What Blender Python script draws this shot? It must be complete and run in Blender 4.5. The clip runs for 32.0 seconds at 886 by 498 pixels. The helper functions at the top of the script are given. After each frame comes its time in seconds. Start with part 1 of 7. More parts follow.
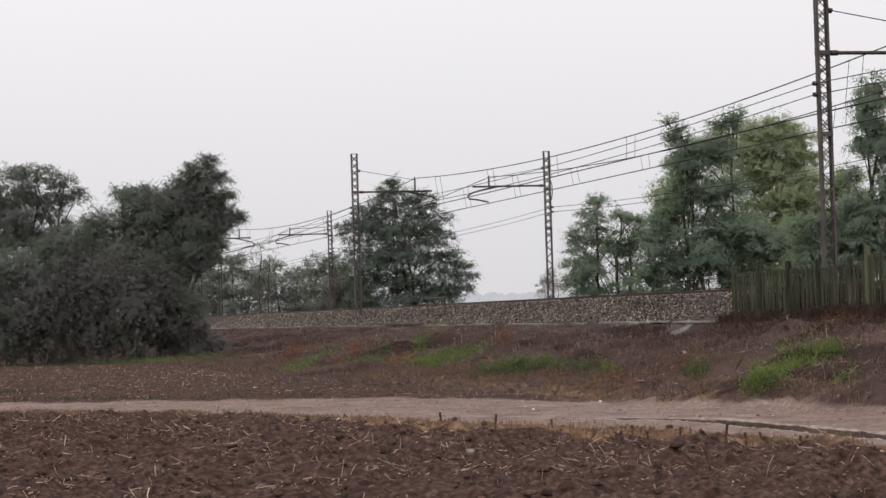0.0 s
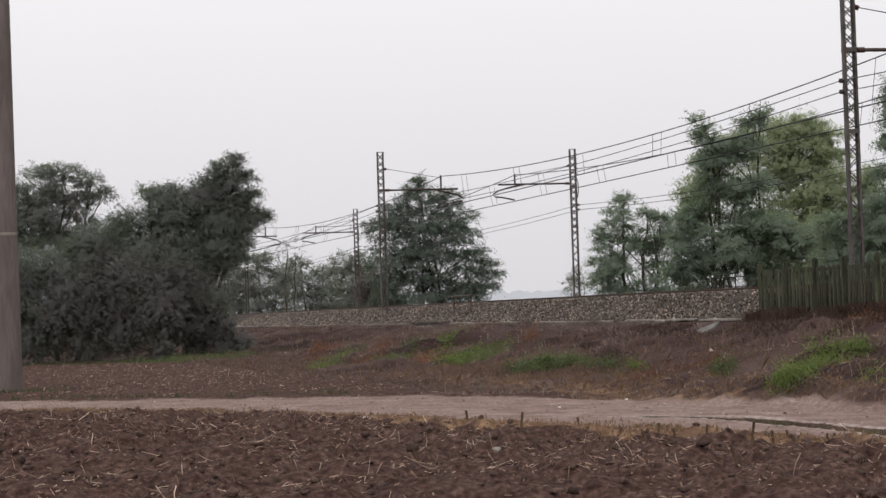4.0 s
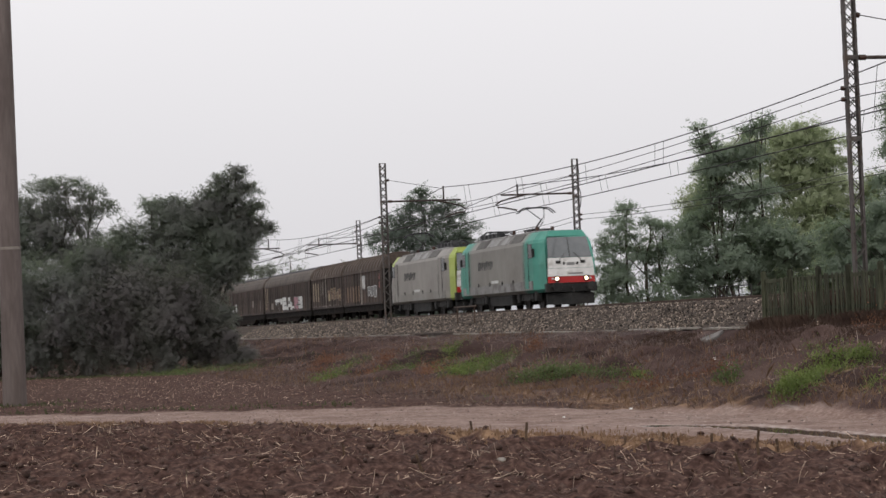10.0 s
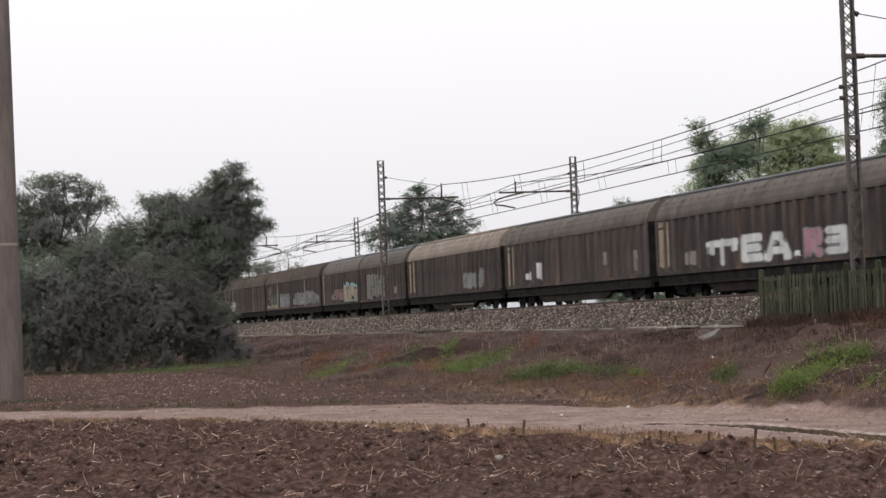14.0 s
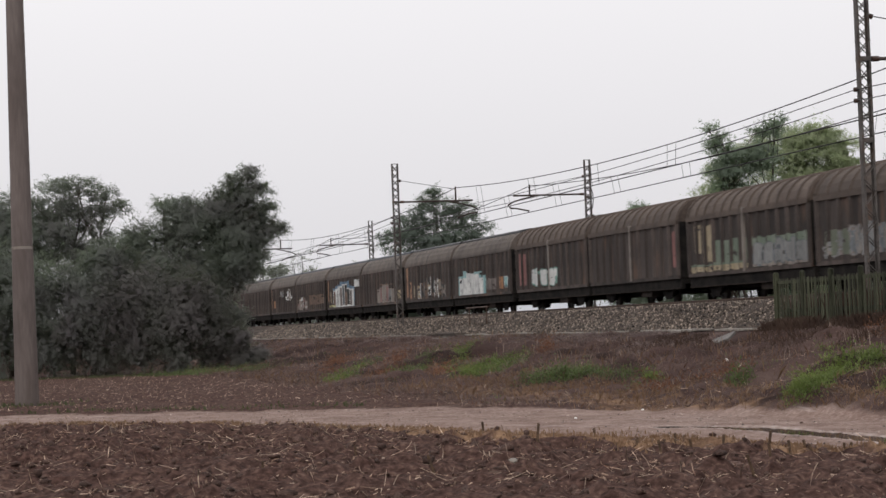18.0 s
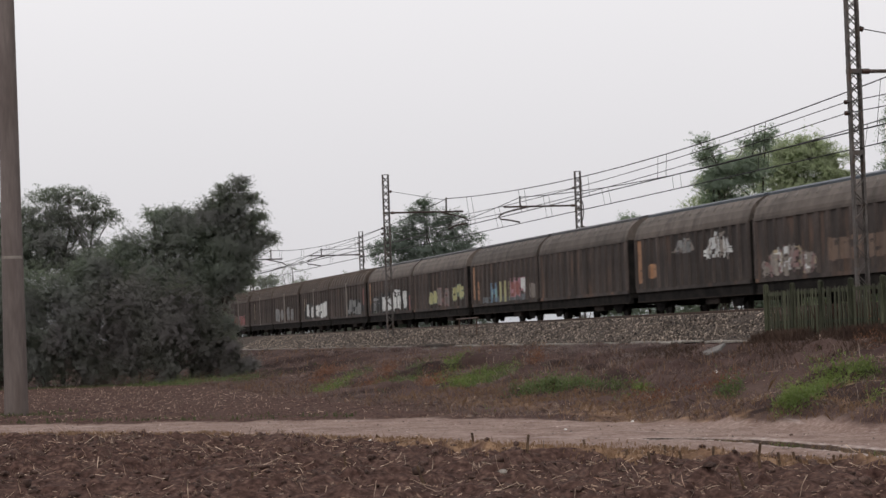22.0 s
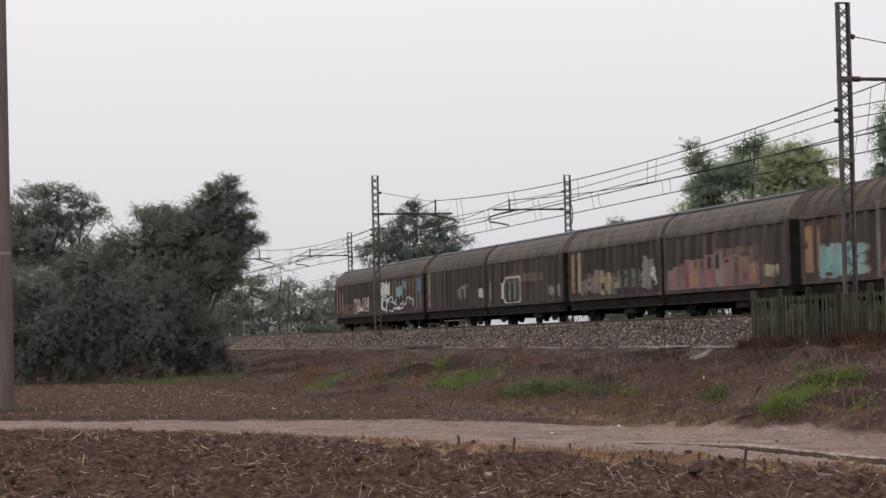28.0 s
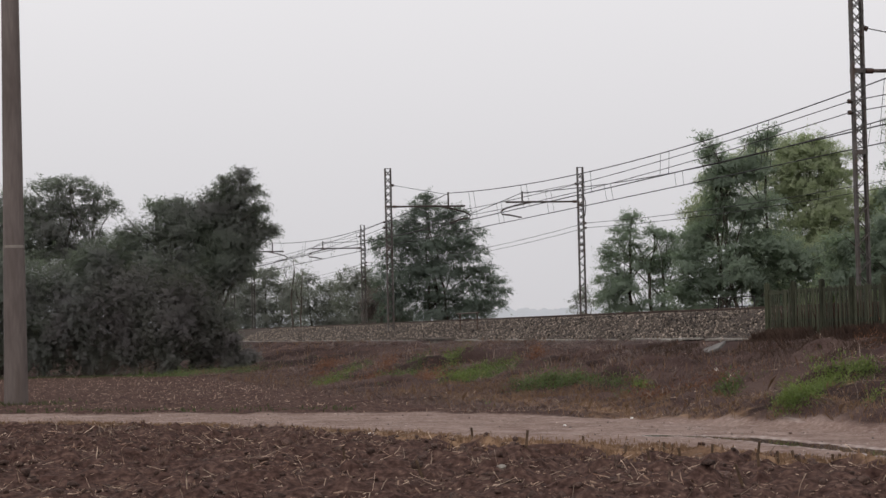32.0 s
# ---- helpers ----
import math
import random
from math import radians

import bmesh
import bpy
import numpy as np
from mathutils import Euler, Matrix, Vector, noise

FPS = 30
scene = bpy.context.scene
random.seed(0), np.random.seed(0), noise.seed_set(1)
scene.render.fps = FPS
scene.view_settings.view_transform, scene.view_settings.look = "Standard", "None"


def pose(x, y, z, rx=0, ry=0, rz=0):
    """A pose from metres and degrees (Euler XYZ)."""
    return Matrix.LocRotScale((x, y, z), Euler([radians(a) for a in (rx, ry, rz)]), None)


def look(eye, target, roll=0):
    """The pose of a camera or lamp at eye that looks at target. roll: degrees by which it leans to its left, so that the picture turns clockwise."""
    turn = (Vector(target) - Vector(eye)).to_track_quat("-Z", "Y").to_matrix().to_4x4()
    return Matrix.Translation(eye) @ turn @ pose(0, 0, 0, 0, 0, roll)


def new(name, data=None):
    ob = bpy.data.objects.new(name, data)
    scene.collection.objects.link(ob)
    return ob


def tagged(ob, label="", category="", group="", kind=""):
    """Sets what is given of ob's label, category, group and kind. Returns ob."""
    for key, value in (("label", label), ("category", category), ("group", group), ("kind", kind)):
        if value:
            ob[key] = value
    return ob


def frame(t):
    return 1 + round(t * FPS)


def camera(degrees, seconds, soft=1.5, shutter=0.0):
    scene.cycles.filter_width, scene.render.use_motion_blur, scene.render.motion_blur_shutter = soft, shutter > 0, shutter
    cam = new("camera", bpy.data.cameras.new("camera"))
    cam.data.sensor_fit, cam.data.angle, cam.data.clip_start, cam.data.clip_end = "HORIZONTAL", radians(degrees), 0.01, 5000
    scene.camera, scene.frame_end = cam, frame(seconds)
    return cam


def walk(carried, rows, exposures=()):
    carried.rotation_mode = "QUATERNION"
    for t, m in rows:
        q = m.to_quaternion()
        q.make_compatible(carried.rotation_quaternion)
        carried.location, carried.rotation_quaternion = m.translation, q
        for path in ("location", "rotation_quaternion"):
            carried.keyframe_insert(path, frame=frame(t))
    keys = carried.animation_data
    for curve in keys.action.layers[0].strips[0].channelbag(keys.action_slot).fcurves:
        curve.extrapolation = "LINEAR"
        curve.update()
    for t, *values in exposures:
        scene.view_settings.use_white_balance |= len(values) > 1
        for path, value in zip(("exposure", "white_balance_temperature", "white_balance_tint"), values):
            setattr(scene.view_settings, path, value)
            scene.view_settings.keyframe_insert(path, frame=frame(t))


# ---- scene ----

# ---------------------------------------------------------------- camera
cam = camera(22.16, 32.0, soft=1.5, shutter=0.25)
walk(cam, [
    (0, pose(0, 0, 1.6, 91.677, 1.799, -0.676)),
    (0.5, pose(0, 0, 1.6, 91.591, 1.86, -0.579)),
    (1, pose(0, 0, 1.6, 91.58, 1.621, -0.541)),
    (1.5, pose(0, 0, 1.6, 91.65, 1.582, -0.418)),
    (2, pose(0, 0, 1.6, 91.707, 1.794, -0.256)),
    (2.5, pose(0, 0, 1.6, 91.772, 1.79, -0.129)),
    (3, pose(0, 0, 1.6, 91.688, 1.796, -0.102)),
    (3.5, pose(0, 0, 1.6, 91.66, 1.795, -0.063)),
    (5.5, pose(0, 0, 1.6, 91.599, 2.111, 0.089)),
    (6, pose(0, 0, 1.6, 91.621, 2.134, 0.069)),
    (6.5, pose(0, 0, 1.6, 91.629, 2.094, 0.071)),
    (7, pose(0, 0, 1.6, 91.626, 2.168, 0.048)),
    (7.5, pose(0, 0, 1.6, 91.671, 2.295, 0.097)),
    (8, pose(0, 0, 1.6, 91.758, 2.401, 0.12)),
    (8.5, pose(0, 0, 1.6, 91.819, 2.445, 0.13)),
    (9, pose(0, 0, 1.6, 91.911, 2.411, 0.082)),
    (9.5, pose(0, 0, 1.6, 91.926, 2.281, 0.04)),
    (10, pose(0, 0, 1.6, 91.925, 2.313, 0.078)),
    (10.5, pose(0, 0, 1.6, 91.907, 2.299, 0.106)),
    (11, pose(0, 0, 1.6, 91.968, 2.311, 0.074)),
    (11.5, pose(0, 0, 1.6, 92.01, 2.272, 0.021)),
    (12, pose(0, 0, 1.6, 91.845, 2.404, -0.006)),
    (12.5, pose(0, 0, 1.6, 91.603, 2.572, -0.062)),
    (13, pose(0, 0, 1.6, 91.35, 2.165, -0.063)),
    (13.5, pose(0, 0, 1.6, 91.418, 2.042, 0.012)),
    (14, pose(0, 0, 1.6, 91.859, 2.152, 0.02)),
    (14.5, pose(0, 0, 1.6, 92.087, 2.101, 0.04)),
    (16.5, pose(0, 0, 1.6, 92.357, 2.203, 0.117)),
    (17, pose(0, 0, 1.6, 92.289, 2.344, 0.151)),
    (17.5, pose(0, 0, 1.6, 92.06, 2.41, 0.233)),
    (18, pose(0, 0, 1.6, 91.952, 2.183, 0.379)),
    (18.5, pose(0, 0, 1.6, 91.989, 2.111, 0.465)),
    (19, pose(0, 0, 1.6, 92.143, 1.971, 0.445)),
    (19.5, pose(0, 0, 1.6, 92.317, 1.976, 0.369)),
    (20, pose(0, 0, 1.6, 92.334, 2.246, 0.371)),
    (20.5, pose(0, 0, 1.6, 92.322, 2.288, 0.387)),
    (21, pose(0, 0, 1.6, 92.292, 2.458, 0.406)),
    (21.5, pose(0, 0, 1.6, 92.286, 2.138, 0.345)),
    (22, pose(0, 0, 1.6, 92.22, 2, 0.129)),
    (22.5, pose(0, 0, 1.6, 92.195, 2.04, 0.022)),
    (23, pose(0, 0, 1.6, 92.18, 1.92, 0.053)),
    (23.5, pose(0, 0, 1.6, 92.178, 1.891, 0.058)),
    (24, pose(0, 0, 1.6, 92.175, 1.874, 0.066)),
    (24.5, pose(0, 0, 1.6, 92.172, 1.86, 0.025)),
    (25, pose(0, 0, 1.6, 92.152, 1.704, -0.04)),
    (25.5, pose(0, 0, 1.6, 92.143, 1.403, -0.089)),
    (27.5, pose(0, 0, 1.6, 92.24, 1.371, -0.161)),
    (28, pose(0, 0, 1.6, 92.261, 1.233, -0.187)),
    (28.5, pose(0, 0, 1.6, 92.246, 1.201, -0.105)),
    (29, pose(0, 0, 1.6, 92.249, 1.203, -0.056)),
    (29.5, pose(0, 0, 1.6, 92.231, 1.25, -0.028)),
    (30, pose(0, 0, 1.6, 92.224, 1.197, -0.031)),
    (30.5, pose(0, 0, 1.6, 92.156, 1.11, -0.015)),
    (31, pose(0, 0, 1.6, 92.08, 1.206, 0.098)),
    (31.5, pose(0, 0, 1.6, 92.057, 1.331, 0.133)),
    (32, pose(0, 0, 1.6, 92.079, 1.302, 0.141))
], exposures=[(0, 0.03), (3, 0.03), (7, 0.02), (10, -0.03), (11, 0.0), (12, 0.06), (12.5, 0.12), (13, 0.25), (14, 0.22), (14.5, 0.2), (16.5, -0.04), (17, -0.06), (18, 0.02), (19, 0.05), (20, -0.06), (23, -0.06), (25, -0.02), (28, -0.03), (29, -0.03), (30, -0.07), (31, -0.11), (32, -0.14)])

# ---------------------------------------------------------------- world and sun
def make_world():
    w = bpy.data.worlds.new("overcast_sky")
    scene.world = w
    w.use_nodes = True
    nt = w.node_tree
    nt.nodes.clear()
    out = nt.nodes.new("ShaderNodeOutputWorld")
    bg = nt.nodes.new("ShaderNodeBackground")
    sky = nt.nodes.new("ShaderNodeTexSky")
    sky.sky_type = "NISHITA"
    sky.sun_disc = False
    sky.sun_elevation, sky.sun_rotation = radians(42), radians(150)
    sky.dust_density, sky.air_density = 6.0, 1.0
    grey = nt.nodes.new("ShaderNodeHueSaturation")
    grey.inputs["Saturation"].default_value = 0.12
    grey.inputs["Value"].default_value = 0.09
    # cloud cover: an even bright deck, a little darker toward the horizon
    geo = nt.nodes.new("ShaderNodeTexCoord")
    sep = nt.nodes.new("ShaderNodeSeparateXYZ")
    ramp = nt.nodes.new("ShaderNodeValToRGB")
    e = ramp.color_ramp.elements
    e[0].position, e[0].color = 0.0, (0.77, 0.755, 0.785, 1)
    e[1].position, e[1].color = 0.16, (0.98, 0.96, 0.985, 1)
    e2 = ramp.color_ramp.elements.new(0.6)
    e2.color = (1.08, 1.07, 1.10, 1)
    cloud = nt.nodes.new("ShaderNodeTexNoise")
    cloud.inputs["Scale"].default_value = 2.2
    cloud.inputs["Detail"].default_value = 3.0
    cm = nt.nodes.new("ShaderNodeMapRange")
    cm.inputs["To Min"].default_value, cm.inputs["To Max"].default_value = 0.94, 1.06
    mul = nt.nodes.new("ShaderNodeMix")
    mul.data_type, mul.blend_type = "RGBA", "MULTIPLY"
    mul.inputs["Factor"].default_value = 1.0
    mix = nt.nodes.new("ShaderNodeMix")
    mix.data_type = "RGBA"
    mix.inputs["Factor"].default_value = 0.9
    L = nt.links.new
    L(geo.outputs["Generated"], sep.inputs[0])
    L(sep.outputs["Z"], ramp.inputs[0])
    L(geo.outputs["Generated"], cloud.inputs["Vector"])
    L(cloud.outputs["Fac"], cm.inputs["Value"])
    L(ramp.outputs[0], mul.inputs["A"])
    L(cm.outputs[0], mul.inputs["B"])
    L(sky.outputs[0], grey.inputs["Color"])
    L(grey.outputs[0], mix.inputs["A"])
    L(mul.outputs["Result"], mix.inputs["B"])
    L(mix.outputs["Result"], bg.inputs["Color"])
    bg.inputs["Strength"].default_value = 1.0
    L(bg.outputs[0], out.inputs[0])


make_world()
sun_data = bpy.data.lights.new("sun", "SUN")
sun_data.energy, sun_data.angle, sun_data.color = 1.15, radians(25), (1.0, 0.97, 0.93)
sun = new("sun", sun_data)
sun.matrix_world = look((-35, -70, 62), (0, 0, 0))


# ---------------------------------------------------------------- materials
def mat(name, c1, c2, scale=3.0, rough=0.8, bump=0.3, metal=0.0, stretch=(1, 1, 1), fine=0.25, rnd=0.0, island=0.0, gloss=0.25, dirt=None, dirt_scale=1.2, spot=0.55):
    """A two-scale noise material: c1 to c2 in large patches, fine grain, bump, and optional dirt patches."""
    m = bpy.data.materials.new(name)
    m.use_nodes = True
    nt = m.node_tree
    N, L = nt.nodes.new, nt.links.new
    bsdf = nt.nodes["Principled BSDF"]
    tc, mp = N("ShaderNodeTexCoord"), N("ShaderNodeMapping")
    mp.inputs["Scale"].default_value = stretch
    L(tc.outputs["Object"], mp.inputs["Vector"])
    n1, n2 = N("ShaderNodeTexNoise"), N("ShaderNodeTexNoise")
    n1.inputs["Scale"].default_value, n1.inputs["Detail"].default_value = scale, 6.0
    n2.inputs["Scale"].default_value, n2.inputs["Detail"].default_value = scale * 8, 4.0
    L(mp.outputs[0], n1.inputs["Vector"])
    L(mp.outputs[0], n2.inputs["Vector"])
    ramp = N("ShaderNodeValToRGB")
    e = ramp.color_ramp.elements
    e[0].position, e[0].color = 0.36, (*c1, 1)
    e[1].position, e[1].color = 0.66, (*c2, 1)
    L(n1.outputs["Fac"], ramp.inputs[0])
    colour = ramp.outputs[0]
    if dirt:
        n3 = N("ShaderNodeTexNoise")
        n3.inputs["Scale"].default_value, n3.inputs["Detail"].default_value = dirt_scale, 5.0
        L(mp.outputs[0], n3.inputs["Vector"])
        mr3 = N("ShaderNodeMapRange")
        mr3.inputs["From Min"].default_value, mr3.inputs["From Max"].default_value = spot - 0.03, spot + 0.12
        L(n3.outputs["Fac"], mr3.inputs["Value"])
        mx = N("ShaderNodeMix")
        mx.data_type = "RGBA"
        mx.inputs["B"].default_value = (*dirt, 1)
        L(mr3.outputs[0], mx.inputs["Factor"])
        L(colour, mx.inputs["A"])
        colour = mx.outputs["Result"]
    hs, mr = N("ShaderNodeHueSaturation"), N("ShaderNodeMapRange")
    mr.inputs["From Min"].default_value, mr.inputs["From Max"].default_value = 0.25, 0.75
    mr.inputs["To Min"].default_value, mr.inputs["To Max"].default_value = 1 - fine, 1 + fine
    L(n2.outputs["Fac"], mr.inputs["Value"])
    value = mr.outputs[0]
    for amount, node, out in ((rnd, "ShaderNodeObjectInfo", "Random"), (island, "ShaderNodeNewGeometry", "Random Per Island")):
        if amount:
            src, sc, mu = N(node), N("ShaderNodeMapRange"), N("ShaderNodeMath")
            sc.inputs["To Min"].default_value, sc.inputs["To Max"].default_value = 1 - amount, 1 + amount
            mu.operation = "MULTIPLY"
            L(src.outputs[out], sc.inputs["Value"])
            L(sc.outputs[0], mu.inputs[0])
            L(value, mu.inputs[1])
            value = mu.outputs[0]
    L(value, hs.inputs["Value"])
    L(colour, hs.inputs["Color"])
    L(hs.outputs[0], bsdf.inputs["Base Color"])
    bsdf.inputs["Roughness"].default_value = rough
    bsdf.inputs["Metallic"].default_value = metal
    bsdf.inputs["Specular IOR Level"].default_value = gloss
    if bump:
        b = N("ShaderNodeBump")
        b.inputs["Strength"].default_value, b.inputs["Distance"].default_value = bump, 0.03
        L(n2.outputs["Fac"], b.inputs["Height"])
        L(b.outputs[0], bsdf.inputs["Normal"])
    return m


def glow(name, colour, strength):
    m = bpy.data.materials.new(name)
    m.use_nodes = True
    bsdf = m.node_tree.nodes["Principled BSDF"]
    bsdf.inputs["Base Color"].default_value = (*colour, 1)
    bsdf.inputs["Emission Color"].default_value = (*colour, 1)
    bsdf.inputs["Emission Strength"].default_value = strength
    return m


def ground_material():
    """Ploughed soil, muddy road and overgrown bank, mixed by where they lie."""
    m = bpy.data.materials.new("ground_soil_road_bank")
    m.use_nodes = True
    nt = m.node_tree
    N, L = nt.nodes.new, nt.links.new
    bsdf = nt.nodes["Principled BSDF"]
    geo = N("ShaderNodeNewGeometry")

    def noisy(scale, detail=6.0, stretch=None):
        n = N("ShaderNodeTexNoise")
        n.inputs["Scale"].default_value, n.inputs["Detail"].default_value = scale, detail
        if stretch:
            mp = N("ShaderNodeMapping")
            mp.inputs["Rotation"].default_value = (0, 0, radians(42))
            mp.inputs["Scale"].default_value = stretch
            L(geo.outputs["Position"], mp.inputs["Vector"])
            L(mp.outputs[0], n.inputs["Vector"])
        else:
            L(geo.outputs["Position"], n.inputs["Vector"])
        return n.outputs["Fac"]

    def ramp(fac, *stops):
        r = N("ShaderNodeValToRGB")
        e = r.color_ramp.elements
        while len(e) < len(stops):
            e.new(0.5)
        for el, (p, c) in zip(e, stops):
            el.position, el.color = p, (*c, 1)
        L(fac, r.inputs[0])
        return r.outputs[0]

    def blend(fac, a, b):
        x = N("ShaderNodeMix")
        x.data_type = "RGBA"
        L(fac, x.inputs["Factor"])
        L(a, x.inputs["A"])
        L(b, x.inputs["B"])
        return x.outputs["Result"]

    def mask(attr, scale, amount):
        a, mr, add = N("ShaderNodeAttribute"), N("ShaderNodeMapRange"), N("ShaderNodeMath")
        a.attribute_name = attr
        n = noisy(scale)
        sub = N("ShaderNodeMath")
        sub.operation = "MULTIPLY_ADD"
        L(n, sub.inputs[0])
        sub.inputs[1].default_value, sub.inputs[2].default_value = amount * 2, -amount
        L(a.outputs["Fac"], add.inputs[0])
        L(sub.outputs[0], add.inputs[1])
        mr.inputs["From Min"].default_value, mr.inputs["From Max"].default_value = 0.35, 0.65
        L(add.outputs[0], mr.inputs["Value"])
        return mr.outputs[0]

    fine = noisy(14.0, 8.0)
    soil = ramp(fine, (0.3, (0.020, 0.011, 0.0095)), (0.48, (0.047, 0.0258, 0.0213)), (0.6, (0.083, 0.0475, 0.0385)), (0.72, (0.16, 0.105, 0.085)))
    big = noisy(0.9, 4.0)
    soil2 = ramp(fine, (0.3, (0.034, 0.0195, 0.0165)), (0.7, (0.112, 0.07, 0.057)))
    soil = blend(big, soil, soil2)
    dark = N("ShaderNodeMapRange")
    dark.inputs["From Min"].default_value, dark.inputs["From Max"].default_value = 0.5, 0.68
    dark.inputs["To Max"].default_value = 0.75
    L(noisy(3.2, 6.0), dark.inputs["Value"])
    soil = blend(dark.outputs[0], soil, ramp(fine, (0.35, (0.018, 0.0095, 0.008)), (0.65, (0.058, 0.031, 0.0255))))
    # the track: mottled pinkish mud, pale streaks that run along its two wheel lanes
    lane = N("ShaderNodeAttribute")
    lane.attribute_name = "lane"

    def streaks(across, along):
        mp, n = N("ShaderNodeMapping"), N("ShaderNodeTexNoise")
        mp.inputs["Scale"].default_value = (across, along, 1)
        n.inputs["Scale"].default_value, n.inputs["Detail"].default_value = 1.0, 6.0
        L(lane.outputs["Vector"], mp.inputs["Vector"])
        L(mp.outputs[0], n.inputs["Vector"])
        return n.outputs["Fac"]

    road = ramp(noisy(1.2, 9.0), (0.3, (0.116, 0.078, 0.065)), (0.48, (0.19, 0.136, 0.115)), (0.68, (0.272, 0.21, 0.182)))
    band = ramp(streaks(7.0, 0.12), (0.36, (0.125, 0.077, 0.063)), (0.52, (0.205, 0.136, 0.114)), (0.66, (0.3, 0.222, 0.194)))
    most = N("ShaderNodeValue")
    most.outputs[0].default_value = 0.65
    third = N("ShaderNodeValue")
    third.outputs[0].default_value = 0.14
    road = blend(third.outputs[0], road, band)
    grit = N("ShaderNodeValue")
    grit.outputs[0].default_value = 0.35
    road = blend(grit.outputs[0], road, ramp(fine, (0.36, (0.085, 0.05, 0.04)), (0.5, (0.19, 0.125, 0.105)), (0.66, (0.36, 0.275, 0.245))))
    pale = N("ShaderNodeMapRange")
    pale.inputs["From Min"].default_value, pale.inputs["From Max"].default_value = 0.66, 0.78
    L(streaks(24.0, 0.45), pale.inputs["Value"])
    rim, top = N("ShaderNodeAttribute"), N("ShaderNodeMath")
    rim.attribute_name = "rim"
    top.operation = "MULTIPLY_ADD"
    top.use_clamp = True
    L(rim.outputs["Fac"], top.inputs[0])
    L(noisy(1.6, 5.0), top.inputs[1])
    L(pale.outputs[0], top.inputs[2])
    pale = top
    # wet sheen of the sky, put into the colour on streaks and rut rims
    sand = N("ShaderNodeRGB")
    sand.outputs[0].default_value = (0.40, 0.335, 0.31, 1)
    road = blend(pale.outputs[0], road, sand.outputs[0])
    bank = ramp(noisy(2.6, 8.0), (0.3, (0.03, 0.018, 0.0155)), (0.5, (0.055, 0.0345, 0.0295)), (0.7, (0.082, 0.055, 0.046)))
    slope, gully = N("ShaderNodeAttribute"), N("ShaderNodeTexNoise")
    slope.attribute_name = "slope"
    gully.inputs["Scale"].default_value, gully.inputs["Detail"].default_value = 0.8, 7.0
    L(slope.outputs["Vector"], gully.inputs["Vector"])
    bank = blend(most.outputs[0], bank, ramp(gully.outputs["Fac"], (0.36, (0.014, 0.009, 0.0085)), (0.5, (0.058, 0.037, 0.034)), (0.6, (0.092, 0.061, 0.053)), (0.7, (0.12, 0.086, 0.075))))
    verge = ramp(noisy(5.0, 8.0), (0.3, (0.115, 0.067, 0.043)), (0.7, (0.25, 0.158, 0.098)))
    col = blend(mask("bank", 1.4, 0.35), soil, bank)
    col = blend(mask("verge", 2.5, 0.35), col, verge)
    col = blend(mask("road", 1.8, 0.22), col, road)
    tone = N("ShaderNodeHueSaturation")
    tone.inputs["Value"].default_value = 1.1
    L(col, tone.inputs["Color"])
    L(tone.outputs[0], bsdf.inputs["Base Color"])
    rr = N("ShaderNodeMapRange")
    rr.inputs["To Min"].default_value, rr.inputs["To Max"].default_value = 0.85, 0.5
    wet = N("ShaderNodeMath")
    wet.operation = "MULTIPLY"
    L(mask("road", 1.8, 0.22), wet.inputs[0])
    L(pale.outputs[0], wet.inputs[1])
    L(wet.outputs[0], rr.inputs["Value"])
    L(rr.outputs[0], bsdf.inputs["Roughness"])
    sp = N("ShaderNodeMapRange")
    sp.inputs["To Min"].default_value, sp.inputs["To Max"].default_value = 0.04, 0.35
    L(wet.outputs[0], sp.inputs["Value"])
    L(sp.outputs[0], bsdf.inputs["Specular IOR Level"])
    b = N("ShaderNodeBump")
    b.inputs["Strength"].default_value, b.inputs["Distance"].default_value = 0.9, 0.06
    L(fine, b.inputs["Height"])
    L(b.outputs[0], bsdf.inputs["Normal"])
    return m


def leaf_material(name, c1, c2, trans=0.25):
    m = mat(name, c1, c2, scale=0.5, rough=0.6, bump=0.0, fine=0.1, island=0.12, gloss=0.08)
    nt = m.node_tree
    bsdf = nt.nodes["Principled BSDF"]
    tr, ms = nt.nodes.new("ShaderNodeBsdfTranslucent"), nt.nodes.new("ShaderNodeMixShader")
    green = c2[1] > c2[0]
    tr.inputs["Color"].default_value = (c2[0] * 1.2, c2[1] * (1.3 if green else 1.15), c2[2] * (1.0 if green else 1.1), 1)
    ms.inputs[0].default_value = trans
    nt.links.new(bsdf.outputs[0], ms.inputs[1])
    nt.links.new(tr.outputs[0], ms.inputs[2])
    nt.links.new(ms.outputs[0], nt.nodes["Material Output"].inputs["Surface"])
    return m


GROUND = ground_material()
BALLAST = mat("ballast_stone", (0.022, 0.015, 0.0115), (0.072, 0.051, 0.039), scale=9, rough=0.9, bump=1.0, fine=0.5)
STONE = mat("loose_ballast_stones", (0.016, 0.0115, 0.0095), (0.275, 0.222, 0.182), scale=9.0, rough=0.85, bump=0.3, island=0.92)
RAIL = mat("rail_steel", (0.065, 0.042, 0.032), (0.115, 0.078, 0.06), scale=4, rough=0.6, metal=0.5)
CONCRETE = mat("weathered_concrete", (0.17, 0.15, 0.13), (0.29, 0.265, 0.235), scale=1.5, rough=0.85, fine=0.18, dirt=(0.12, 0.10, 0.085))
SLEEPER = mat("concrete_sleeper", (0.2, 0.18, 0.16), (0.32, 0.29, 0.26), scale=3, rough=0.9)
